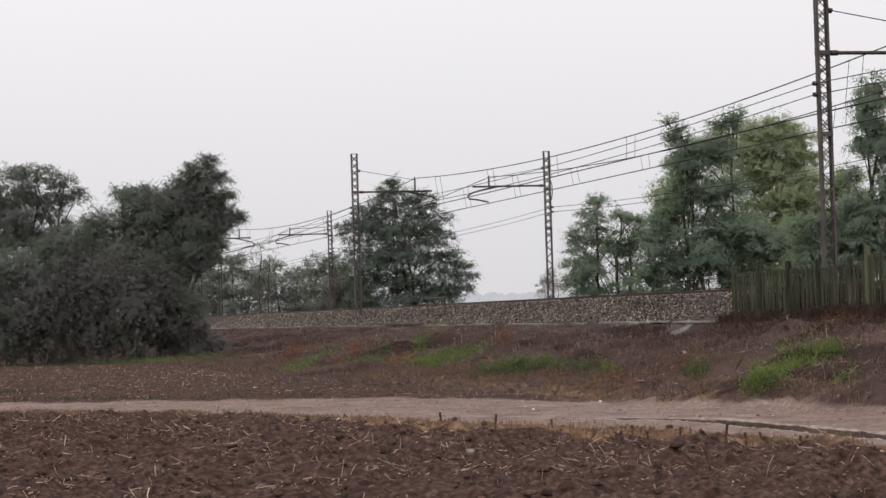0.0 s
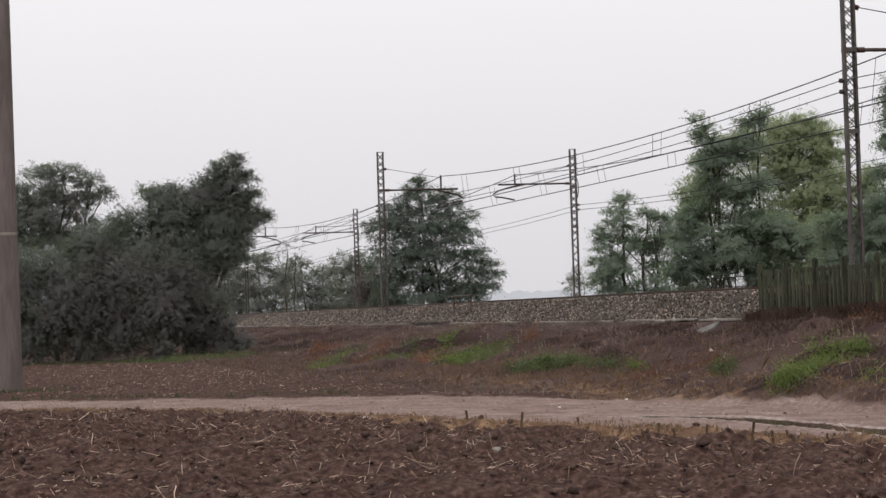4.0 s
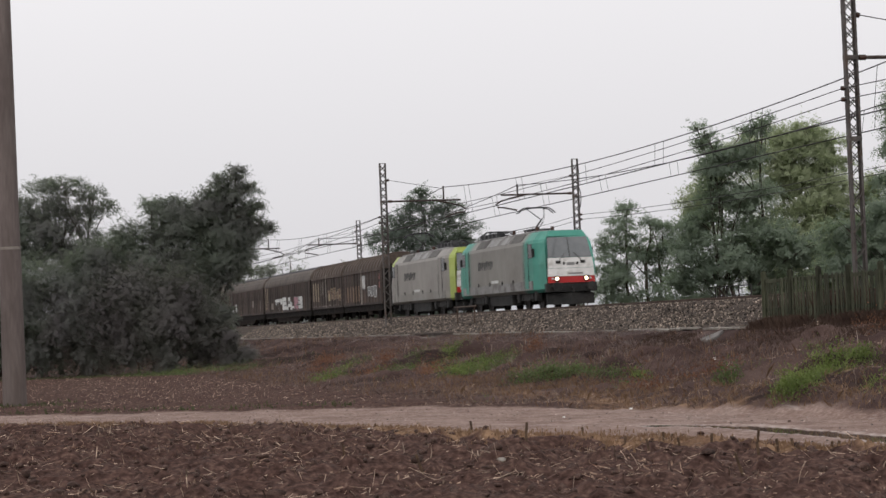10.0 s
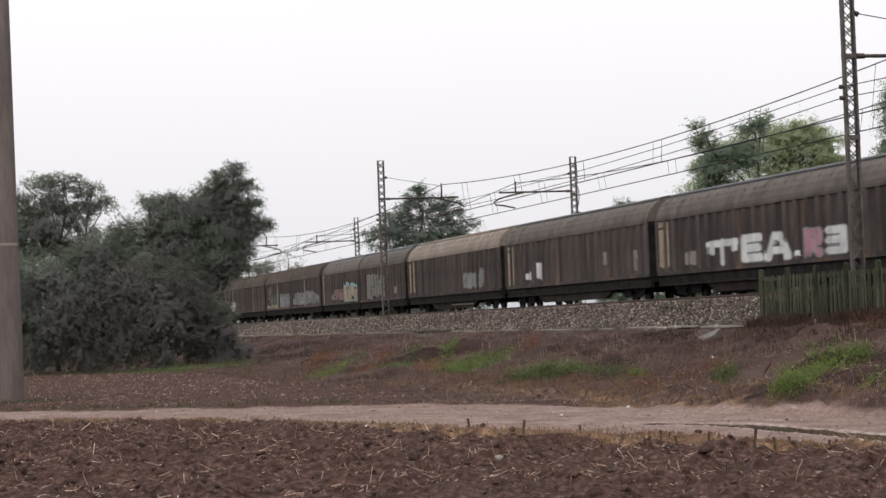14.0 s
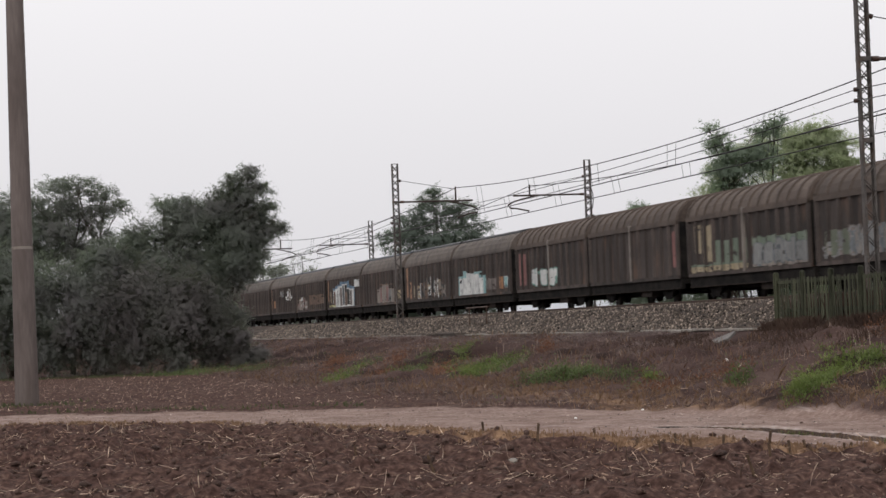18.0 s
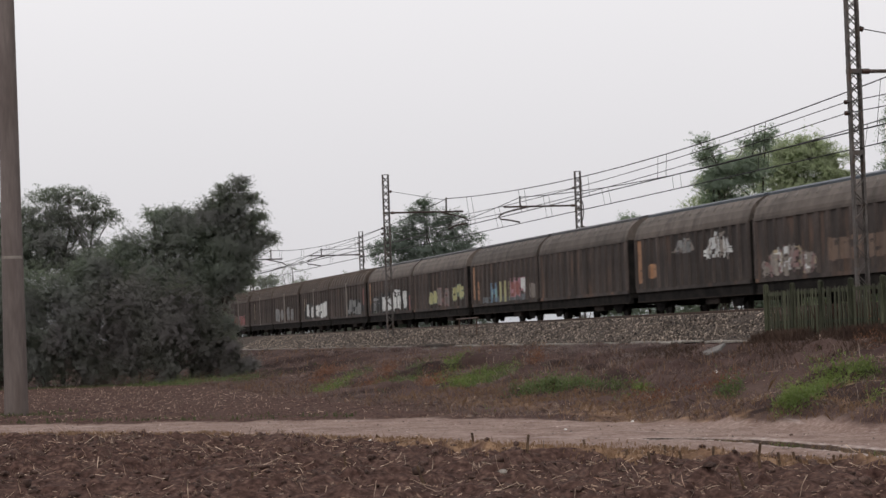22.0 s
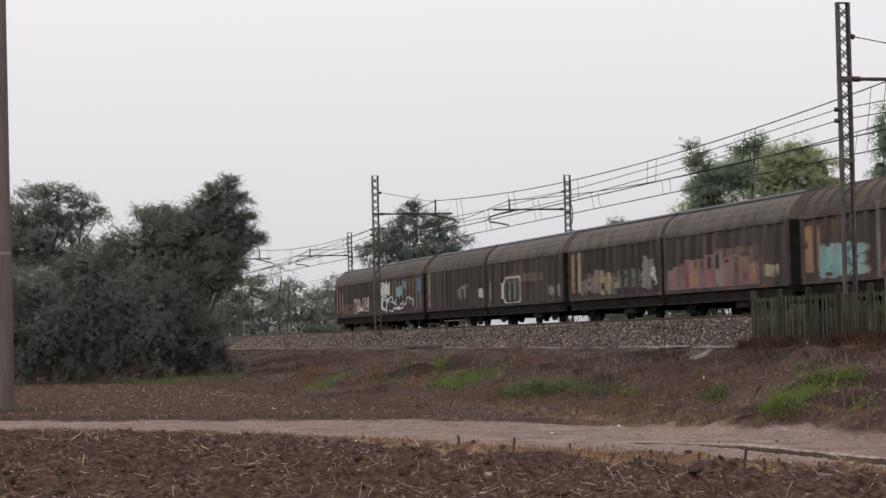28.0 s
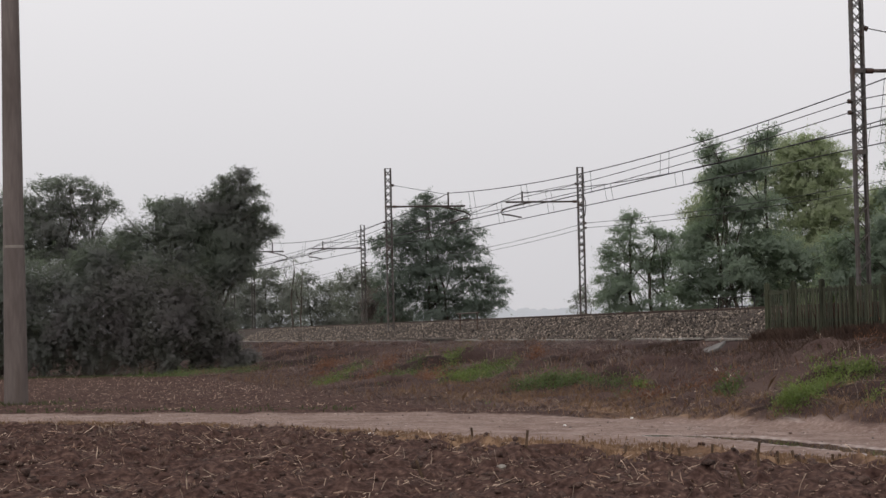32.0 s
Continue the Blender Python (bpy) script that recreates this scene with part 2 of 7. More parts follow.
POLE = mat("concrete_pole", (0.096, 0.076, 0.07), (0.146, 0.12, 0.111), scale=0.7, rough=0.85, bump=0.25, stretch=(3, 3, 0.5), fine=0.12, dirt=(0.10, 0.078, 0.07), dirt_scale=0.6)
MAST = mat("galvanised_steel", (0.065, 0.057, 0.053), (0.12, 0.107, 0.10), scale=2, rough=0.6, metal=0.3, fine=0.2, dirt=(0.09, 0.06, 0.045), dirt_scale=1.5)
WIRE = mat("copper_wire", (0.022, 0.02, 0.02), (0.045, 0.04, 0.04), scale=4, rough=0.6, metal=0.2, bump=0)
INSUL = mat("brown_porcelain", (0.035, 0.02, 0.016), (0.07, 0.04, 0.03), scale=4, rough=0.25, bump=0)
WOOD = mat("mossy_fence_paling", (0.026, 0.028, 0.016), (0.07, 0.072, 0.046), scale=1.6, rough=0.9, bump=0.5, stretch=(4, 4, 0.7), rnd=0.45, fine=0.3, dirt=(0.03, 0.034, 0.016), dirt_scale=0.9)
BARK = mat("bark", (0.045, 0.035, 0.028), (0.10, 0.082, 0.066), scale=5, rough=0.9, bump=0.8, stretch=(1, 1, 0.3))
# raised leaf colour stands in for haze before the field-edge trees
LEAF_DARK = leaf_material("dark_foliage", (0.154, 0.143, 0.15), (0.184, 0.205, 0.174), 0.5)
LEAF_ROB = leaf_material("robinia_foliage", (0.118, 0.137, 0.122), (0.155, 0.184, 0.158), 0.5)
# shrub leaves likewise lightened in place of haze
LEAF_SHRUB = leaf_material("shrub_foliage", (0.15, 0.133, 0.138), (0.172, 0.174, 0.158), 0.5)
# yellow-green muted towards grey, with haze put into the leaf colour
LEAF_LIME = leaf_material("yellow_green_foliage", (0.245, 0.272, 0.18), (0.355, 0.389, 0.26), 0.5)
# haze is put into these two leaf colours as extra paleness
LEAF_HAZE = leaf_material("haze_paled_foliage", (0.172, 0.172, 0.163), (0.222, 0.236, 0.206), 0.45)
LEAF_SCRUB = leaf_material("red_brown_scrub", (0.125, 0.105, 0.098), (0.165, 0.145, 0.128), 0.45)
WEED = leaf_material("bright_weed_leaves", (0.06, 0.085, 0.028), (0.182, 0.218, 0.076), 0.35)
# trees above the railway: paleness in the leaf colour stands for haze
LEAF_FAR = leaf_material("haze_paled_far_foliage", (0.165, 0.198, 0.162), (0.242, 0.287, 0.224), 0.5)
DRYGRASS = leaf_material("dry_grass", (0.125, 0.079, 0.05), (0.245, 0.16, 0.102), 0.4)
STALK = mat("dry_maize_stalk", (0.13, 0.072, 0.05), (0.46, 0.355, 0.275), scale=3, rough=0.8, bump=0.1, island=0.7)
CLOD = mat("soil_clod", (0.044, 0.0255, 0.0205), (0.105, 0.065, 0.053), scale=6, rough=0.9, bump=0.8, island=0.35, fine=0.4)
WATER = mat("muddy_puddle_water", (0.05, 0.042, 0.032), (0.08, 0.068, 0.05), scale=1, rough=0.04, bump=0, fine=0.05, gloss=0.5)
OLDCONC = mat("grimy_foundation_concrete", (0.045, 0.036, 0.031), (0.085, 0.07, 0.06), scale=3, rough=0.9, fine=0.3)
SLABCONC = mat("lichened_concrete_slab", (0.105, 0.096, 0.09), (0.165, 0.15, 0.14), scale=3, rough=0.9, fine=0.2)


# ---------------------------------------------------------------- building tools
# the line of the railway: x runs along the train's way, -y toward the field, z up
LINE = pose(6.18, 109.85, 0, 0, 0, -76.805)
RAIL_Z = 2.158
SPEED = 26.78


class Shape:
    """Gathers vertices and faces of one mesh."""

    def __init__(self):
        self.v, self.f = [], []

    def add(self, verts, faces):
        k = len(self.v)
        self.v += [tuple(p) for p in verts]
        self.f += [tuple(i + k for i in q) for q in faces]
        return self

    def box(self, x0, x1, y0, y1, z0, z1):
        p = [(x, y, z) for x in (x0, x1) for y in (y0, y1) for z in (z0, z1)]
        return self.add(p, [(0, 1, 3, 2), (4, 6, 7, 5), (0, 4, 5, 1), (2, 3, 7, 6), (0, 2, 6, 4), (1, 5, 7, 3)])

    def chamfer(self, x0, x1, y0, y1, z0, z1, c):
        """A box with its upright and top edges cut back by c."""
        ring = lambda i, z: [(x0 + i + c, y0 + i, z), (x1 - i - c, y0 + i, z), (x1 - i, y0 + i + c, z), (x1 - i, y1 - i - c, z), (x1 - i - c, y1 - i, z), (x0 + i + c, y1 - i, z), (x0 + i, y1 - i - c, z), (x0 + i, y0 + i + c, z)]
        return self.rings([ring(0, z0), ring(0, z1 - c), ring(c, z1)])

    def rings(self, rows, caps=True):
        """A skin over closed rings of points."""
        n = len(rows[0])
        faces = [(r * n + i, r * n + (i + 1) % n, (r + 1) * n + (i + 1) % n, (r + 1) * n + i) for r in range(len(rows) - 1) for i in range(n)]
        if caps:
            faces += [tuple(reversed(range(n))), tuple(range((len(rows) - 1) * n, len(rows) * n))]
        return self.add([p for r in rows for p in r], faces)

    def tube(self, a, b, r0, r1=None, n=8, caps=True):
        return self.path([a, b], [r0, r0 if r1 is None else r1], n, caps)

    def path(self, pts, radii, n=8, caps=True):
        pts = [Vector(p) for p in pts]
        rows = []
        for i, p in enumerate(pts):
            d = (pts[min(i + 1, len(pts) - 1)] - pts[max(i - 1, 0)]).normalized()
            up = Vector((0, 0, 1)) if abs(d.z) < 0.9 else Vector((1, 0, 0))
            s = d.cross(up).normalized()
            t = s.cross(d)
            r = radii[i] if isinstance(radii, (list, tuple)) else radii
            rows.append([p + (s * math.cos(2 * math.pi * k / n) + t * math.sin(2 * math.pi * k / n)) * r for k in range(n)])
        return self.rings(rows, caps)

    def mesh(self, name, material, smooth=False):
        me = bpy.data.meshes.new(name)
        me.from_pydata(self.v, [], self.f)
        bm = bmesh.new()
        bm.from_mesh(me)
        bmesh.ops.recalc_face_normals(bm, faces=bm.faces)
        bm.to_mesh(me)
        bm.free()
        me.materials.append(material)
        if smooth:
            me.polygons.foreach_set("use_smooth", [True] * len(me.polygons))
        return me


def part(name, shape, material, parent=None, label="", at=None, smooth=False):
    """Links a shape, or a mesh already made, as one object under a thing or a part."""
    me = shape.mesh(name, material, smooth) if isinstance(shape, Shape) else shape
    ob = new(name, me)
    if parent:
        ob.parent = parent
    if at is not None:
        ob.matrix_basis = at if isinstance(at, Matrix) else Matrix.Translation(at)
    return tagged(ob, label=label) if label else ob


def thing(name, at, label, category, group="", kind=""):
    ob = new(name)
    ob.matrix_basis = at
    ob.empty_display_size = 0.3
    return tagged(ob, label, category, group, kind)


def array_mesh(name, verts, quads, material, smooth=False):
    """A large mesh of quads from arrays."""
    me = bpy.data.meshes.new(name)
    me.vertices.add(len(verts))
    me.vertices.foreach_set("co", np.asarray(verts, np.float32).ravel())
    me.loops.add(quads.size)
    me.loops.foreach_set("vertex_index", np.asarray(quads, np.int32).ravel())
    me.polygons.add(len(quads))
    k = quads.shape[1]
    me.polygons.foreach_set("loop_start", np.arange(0, quads.size, k, dtype=np.int32))
    me.polygons.foreach_set("loop_total", np.full(len(quads), k, np.int32))
    if smooth:
        me.polygons.foreach_set("use_smooth", np.ones(len(quads), bool))
    me.update(calc_edges=True)
    me.materials.append(material)
    return me


rng = np.random.default_rng(7)
LATTICE = rng.random((256, 256))


def grain(x, y, size):
    """Smooth value noise from 0 to 1 with cells of that size."""
    x, y = x / size + 1000.0, y / size + 1000.0
    i, j = np.floor(x).astype(int), np.floor(y).astype(int)
    u, v = x - i, y - j
    u, v = u * u * (3 - 2 * u), v * v * (3 - 2 * v)
    g = lambda a, b: LATTICE[a % 256, b % 256]
    return (g(i, j) * (1 - u) + g(i + 1, j) * u) * (1 - v) + (g(i, j + 1) * (1 - u) + g(i + 1, j + 1) * u) * v


# ---------------------------------------------------------------- ground
LX, LY = math.cos(radians(-76.805)), math.sin(radians(-76.805))


def line_coords(x, y):
    dx, dy = x - 6.18, y - 109.85
    return dx * LX + dy * LY, -(-dx * LY + dy * LX)


def road_far(x):
    return np.interp(x, [-60, -9.2, -5.25, -0.5, 2.7, 4.6, 7.4, 40], [77, 49.8, 47.8, 45.2, 41.0, 37.0, 31.8, -20])


def road_mask(x, y):
    far = road_far(x)
    near = np.interp(x, [-60, -8, -4.5, -1.7, -0.4, 0.9, 2.0, 3.05, 3.9, 5.0, 30], [72, 43.2, 41.1, 37.4, 35.5, 32.5, 31.0, 29.9, 27.8, 24.3, -60])
    edge = (grain(x, y, 0.5) - 0.5) * 0.5 + (grain(x, y, 1.7) - 0.5) * 0.7
    d = np.minimum(far - y, y - near) + edge
    return np.clip(0.5 + d / 1.2, 0, 1), near


def wheel_line(y):
    return np.interp(y, [23, 28.2, 32.9, 34.0, 36], [6.7, 5.4, 4.1, 3.1, 1.2])


def height(x, y):
    s, off = line_coords(x, y)
    z = np.interp(off, [-4000, -40, -14, -9, -4.6, 7.6, 8.9, 12, 15, 18, 20.5, 4000], [0.2, 0.2, 0.3, 1.0, 1.3, 1.25, 1.14, 0.74, 0.38, 0.12, 0, 0])
    bank = np.clip((off - 9.0) / 1.6, 0, 1) * np.clip((21 - off) / 5, 0, 1)
    r, near = road_mask(x, y)
    z = z * (1 - r * np.clip((off - 14.5) / 1.5, 0, 1))
    z = z + bank * (1 - r) * ((grain(x, y, 2.3) - 0.5) * 0.3 + (grain(x, y, 0.8) - 0.5) * 0.34 + (grain(x, y, 0.3) - 0.5) * 0.2)
    # gullies that run down the bank, and a hollow before the drain
    z = z + bank * (1 - r) * ((grain(s, off * 0.22, 1.5) - 0.5) * 0.5 + (grain(s + 40, off * 0.3, 0.6) - 0.5) * 0.14)
    z = z - 0.45 * np.clip(2.2 - np.abs(s - 10) / 1.0, 0, 1) * np.clip((off - 9.0) / 0.3, 0, 1) * np.clip((12 - off) / 1.5, 0, 1)
    # a hollow below the loose slab
    z = z - 0.27 * np.exp(-((s - 48.8) / 4.2) ** 2) * np.clip((off - 9.1) / 0.5, 0, 1) * np.clip((15 - off) / 2.5, 0, 1)
    rise = np.clip((s - 47) / 8, 0, 1)
    z = z + 0.1 * rise * np.clip((off - 7) / 1, 0, 1) * np.clip((11 - off) / 2.2, 0, 1)
    field = (1 - r) * np.clip((off - 18) / 3, 0, 1) * (0.35 + 0.65 * np.clip((near - y - 1.2) / 1.6 + (y > near + 3), 0, 1))
    close = np.clip((60 - y) / 15, 0, 1) * (y > 10)
    rough = (grain(x, y, 0.62) - 0.5) * 0.2 + (grain(x + 7, y, 0.31) - 0.5) * 0.18 + np.abs(grain(x, y, 0.17) - 0.5) * 0.17 + (grain(x, y + 9, 0.12) - 0.5) * 0.085
    z = z + field * (rough * (0.85 + 0.15 * close) + (grain(x, y, 3.1) - 0.5) * 0.10)
    ruts = (grain(x + y * 0.8, (y - x) * 0.1, 0.5) - 0.5) * 0.005
    deep = np.clip((35 - y) / 2, 0, 1) * np.clip(1.4 - np.abs(x - wheel_line(y)) / 0.22, 0, 1)
    z = z + r * (ruts - 0.03 - 0.06 * deep + (grain(x, y, 0.3) - 0.5) * 0.022 + (grain(x, y + 4, 0.13) - 0.5) * 0.014)
    return z


def spread(points, far, grow):
    """Grid lines that open out geometrically from the last spacing to far."""
    out, step = list(points), abs(points[-1] - points[-2])
    sign = 1 if points[-1] > points[-2] else -1
    while abs(out[-1]) < far:
        step *= grow
        out.append(out[-1] + sign * step)
    return out


def make_ground():
    xs = list(np.arange(-10, 9, 0.105))
    xs = spread(xs, 26, 1.02)
    xs = spread(xs, 4000, 1.25)
    left = spread([-9.895, -10.0], 27, 1.02)
    left = spread(left, 4000, 1.25)
    xs = left[:1:-1] + xs
    ys = list(np.arange(17, 47, 0.08)) + list(np.arange(47, 68, 0.16)) + list(np.arange(68, 125, 0.38))
    ys = spread(ys, 4200, 1.2)
    back = spread([17.06, 17.0], 4000, 1.3)
    ys = back[:1:-1] + ys
    X, Y = np.meshgrid(np.array(xs), np.array(ys))
    Z = height(X, Y)
    ny, nx = X.shape
    idx = np.arange(nx * ny).reshape(ny, nx)
    quads = np.stack([idx[:-1, :-1], idx[:-1, 1:], idx[1:, 1:], idx[1:, :-1]], -1).reshape(-1, 4)
    me = array_mesh("ground", np.stack([X, Y, Z], -1).reshape(-1, 3), quads, GROUND, True)
    s, off = line_coords(X, Y)
    r, near = road_mask(X, Y)
    bank = np.clip((21.0 - off) / 2.5, 0, 1)
    verge = np.clip(1.5 - np.abs(Y - near + 1.3) / 1.6, 0, 1) * np.clip((X + 3) / 3, 0.3, 1) + 0.55 * np.clip(1 - np.abs(off - 18.5) / 2.0, 0, 1) * np.clip((s - 46) / 8, 0, 1)
    far = road_far(X)
    lane = np.stack([(Y - near) / np.maximum(far - near, 3.0), 0.43 * X - 0.9 * Y, 0 * X], -1)
    at = me.attributes.new("slope", "FLOAT_VECTOR", "POINT")
    at.data.foreach_set("vector", np.stack([s, off * 0.2, 0 * s], -1).astype(np.float32).ravel())
    at = me.attributes.new("lane", "FLOAT_VECTOR", "POINT")
    at.data.foreach_set("vector", lane.astype(np.float32).ravel())
    wheel = np.abs(X - wheel_line(Y))
    rim = np.exp(-((wheel - 0.33) / 0.06) ** 2) * np.clip((36 - Y) / 2, 0, 1) + sum(0.45 * np.exp(-((lane[..., 0] - at_) / 0.012) ** 2) for at_ in (0.36, 0.655, 0.8)) * np.clip((grain(X, Y, 1.4) - 0.45) * 5, 0, 1) * (X < 5)
    for name, a in (("road", r * np.clip((off - 15.9) / 0.8, 0, 1)), ("bank", bank), ("verge", verge), ("rim", rim * 1.1)):
        at = me.attributes.new(name, "FLOAT", "POINT")
        at.data.foreach_set("value", a.astype(np.float32).ravel())
    ob = new("ground", me)
    tagged(ob, "dark brown ploughed field crossed by a muddy track and an earth bank", "ground", kind="structure")


make_ground()


def ground_z(x, y):
    return float(height(np.array([float(x)]), np.array([float(y)]))[0])


def make_puddle():
    sh = Shape()
    n = 40
    top, low = [], []
    for i in range(n + 1):
        u = i / n
        y = 34.2 - 10.4 * u
        x = float(wheel_line(y))
        top.append((x + 0.4, y, -0.04))
        low.append((x - 0.4, y, -0.04))
    sh.add(top + low, [(i, n + 1 + i, n + 2 + i, i + 1) for i in range(n)])
    tagged(part("puddle", sh, WATER), "long shallow puddle of muddy water in a wheel rut", "puddle", kind="structure")


make_puddle()


# ---------------------------------------------------------------- track bed
def ballast_profile(off):
    return np.interp(off, [-6.2, -4.6, -2.4, 6.2, 7.7, 8.7], [1.2, 1.5, 1.99, 1.99, 1.45, 1.19])


def make_track():
    ss = np.concatenate([np.arange(-900, -140, 8.0), np.arange(-140, -20, 0.4), np.arange(-20, 80, 0.13), np.arange(80, 700, 8.0)])
    os_ = np.concatenate([np.arange(-6.2, 5.4, 0.6), np.arange(5.4, 8.75, 0.11)])
    S, OFF = np.meshgrid(ss, os_, indexing="ij")
    Z = ballast_profile(OFF)
    near = np.clip((S + 140) / 20, 0, 1) * np.clip((85 - S) / 5, 0, 1)
    Z = Z + near * ((grain(S, OFF, 0.22) - 0.5) * 0.10 + (grain(S, OFF, 1.4) - 0.5) * 0.07)
    nx, ny = S.shape
    idx = np.arange(nx * ny).reshape(nx, ny)
    quads = np.stack([idx[:-1, :-1], idx[1:, :-1], idx[1:, 1:], idx[:-1, 1:]], -1).reshape(-1, 4)
    ob = new("ballast_bed", array_mesh("ballast_bed", np.stack([S, -OFF, Z], -1).reshape(-1, 3), quads, BALLAST))
    ob.matrix_basis = LINE
    tagged(ob, "grey-brown crushed stone ballast under the double track", "ballast", kind="structure")
    # loose stones on the shoulder
    n = 34000
    s = rng.uniform(-60, 75, n)
    off = rng.uniform(5.2, 8.6, n)
    z = ballast_profile(off) + 0.0
    size = 0.018 + 0.04 * rng.random(n) ** 1.6
    base = np.array([(1, 0, 0), (-0.5, 0.87, 0), (-0.5, -0.87, 0), (0, 0, 1), (0, 0, -1)], float)
    verts = base[None] * size[:, None, None] * rng.uniform(0.6, 1.3, (n, 5, 3)) + np.stack([s, -off, z + size * 0.4], -1)[:, None]
    tri = np.array([(0, 1, 3), (1, 2, 3), (2, 0, 3), (1, 0, 4), (2, 1, 4), (0, 2, 4)])
    faces = (tri[None] + (np.arange(n) * 5)[:, None, None]).reshape(-1, 3)
    ob = new("ballast_stones", array_mesh("ballast_stones", verts.reshape(-1, 3), faces, STONE))
    ob.matrix_basis = LINE
    tagged(ob, "loose pale and brown ballast stones on the track shoulder", "stones", kind="stuff")
    for name, centre in (("track_running", 0.0), ("track_near", 4.0)):
        t = thing(name, LINE, "railway track of rusty rails on concrete sleepers in ballast", "railway track", kind="structure")
        for side in (-0.75, 0.75):
            y = -(centre + side)
            prof = [(-0.07, 0), (0.07, 0), (0.07, 0.02), (0.012, 0.04), (0.012, 0.11), (0.036, 0.13), (0.036, 0.17), (-0.036, 0.17), (-0.036, 0.13), (-0.012, 0.11), (-0.012, 0.04), (-0.07, 0.02)]
            part("rail", Shape().rings([[(x, y + a, RAIL_Z - 0.17 + b) for a, b in prof] for x in (-900, 700)]), RAIL, t, "rust-brown steel rail with a worn top")
        sh = Shape()
        for i in range(420):
            x = -150 + i * 0.6
            sh.box(x, x + 0.26, -(centre + 1.25), -(centre - 1.25), 1.9, RAIL_Z - 0.168)
        tagged(part("sleepers", sh, SLEEPER, t, "row of grey concrete sleepers"), kind="stuff")


make_track()


def make_trough():
    """The concrete cable duct along the edge of the bank, slab by slab."""
    t = thing("cable_trough", LINE, "low concrete cable duct with cover slabs along the ballast edge", "cable duct")
    me = Shape().chamfer(-0.495, 0.495, -0.2, 0.2, 0, 0.06, 0.012).mesh("cover_slab", CONCRETE)
    r = random.Random(3)
    for i in range(150):
        s = -92 + i * 1.0
        if s > 46.5 or r.random() < 0.16 or 5 < s < 12:
            continue
        part("cover_slab", me, CONCRETE, t, at=pose(s, -8.75 + r.uniform(-0.03, 0.03), 1.165 + r.uniform(-0.03, 0.01), r.uniform(-3, 3), r.uniform(-1, 1), r.uniform(-1.5, 1.5)))
    slab = part("concrete_slab", Shape().chamfer(-0.52, 0.52, -0.33, 0.33, 0, 0.08, 0.02), SLABCONC, at=LINE @ pose(47.0, -10.0, ground_z(*(LINE @ Vector((46.9, -10.0, 0))).xy) + 0.14, 20, 10, -31))
    tagged(slab, "loose tilted concrete slab lying on top of the bank", "slab")
    head = thing("culvert_head", LINE, "small concrete drain head wall at the top of the bank", "culvert")
    part("wall", Shape().chamfer(8.6, 11.4, -9.25, -9.0, 0.55, 1.22, 0.03), CONCRETE, head)
    part("coping", Shape().chamfer(8.3, 12.2, -9.34, -8.9, 1.22, 1.3, 0.02), OLDCONC, head, "dark stained concrete coping")
    part("wing_wall", Shape().chamfer(8.4, 8.6, -10.2, -9.1, 0.4, 1.1, 0.03), CONCRETE, head)
    part("wing_wall", Shape().chamfer(11.4, 11.6, -10.2, -9.1, 0.4, 1.1, 0.03), CONCRETE, head)
    st = thing("marker_stand", LINE, "thin rusty steel two-post frame with crossbars beside the track", "marker post")
    for s, top in ((6.4, 2.4), (9.6, 2.42)):
        part("post", Shape().tube((s, -7.3, 1.3), (s, -7.3, top), 0.03, n=8), RAIL, st)
        part("foot", Shape().chamfer(s - 0.1, s + 0.1, -7.4, -7.2, 1.35, 1.56, 0.02), CONCRETE, st)
    part("crossbar", Shape().tube((5.9, -7.3, 2.37), (9.9, -7.3, 2.37), 0.03, n=8), RAIL, st)
    part("crossbar", Shape().tube((6.4, -7.3, 1.9), (9.6, -7.3, 1.9), 0.02, n=8), RAIL, st)


make_trough()


# ---------------------------------------------------------------- masts and wires
ARMSTEEL = mat("dark_rusty_arm_steel", (0.04, 0.03, 0.026), (0.08, 0.06, 0.052), scale=3, rough=0.7, metal=0.2)


LACING = [Shape().tube((0, a, 0), (0, -a, 0.36), 0.015, n=4).mesh("lacing_bar", MAST) for a in (-0.17, 0.17)]


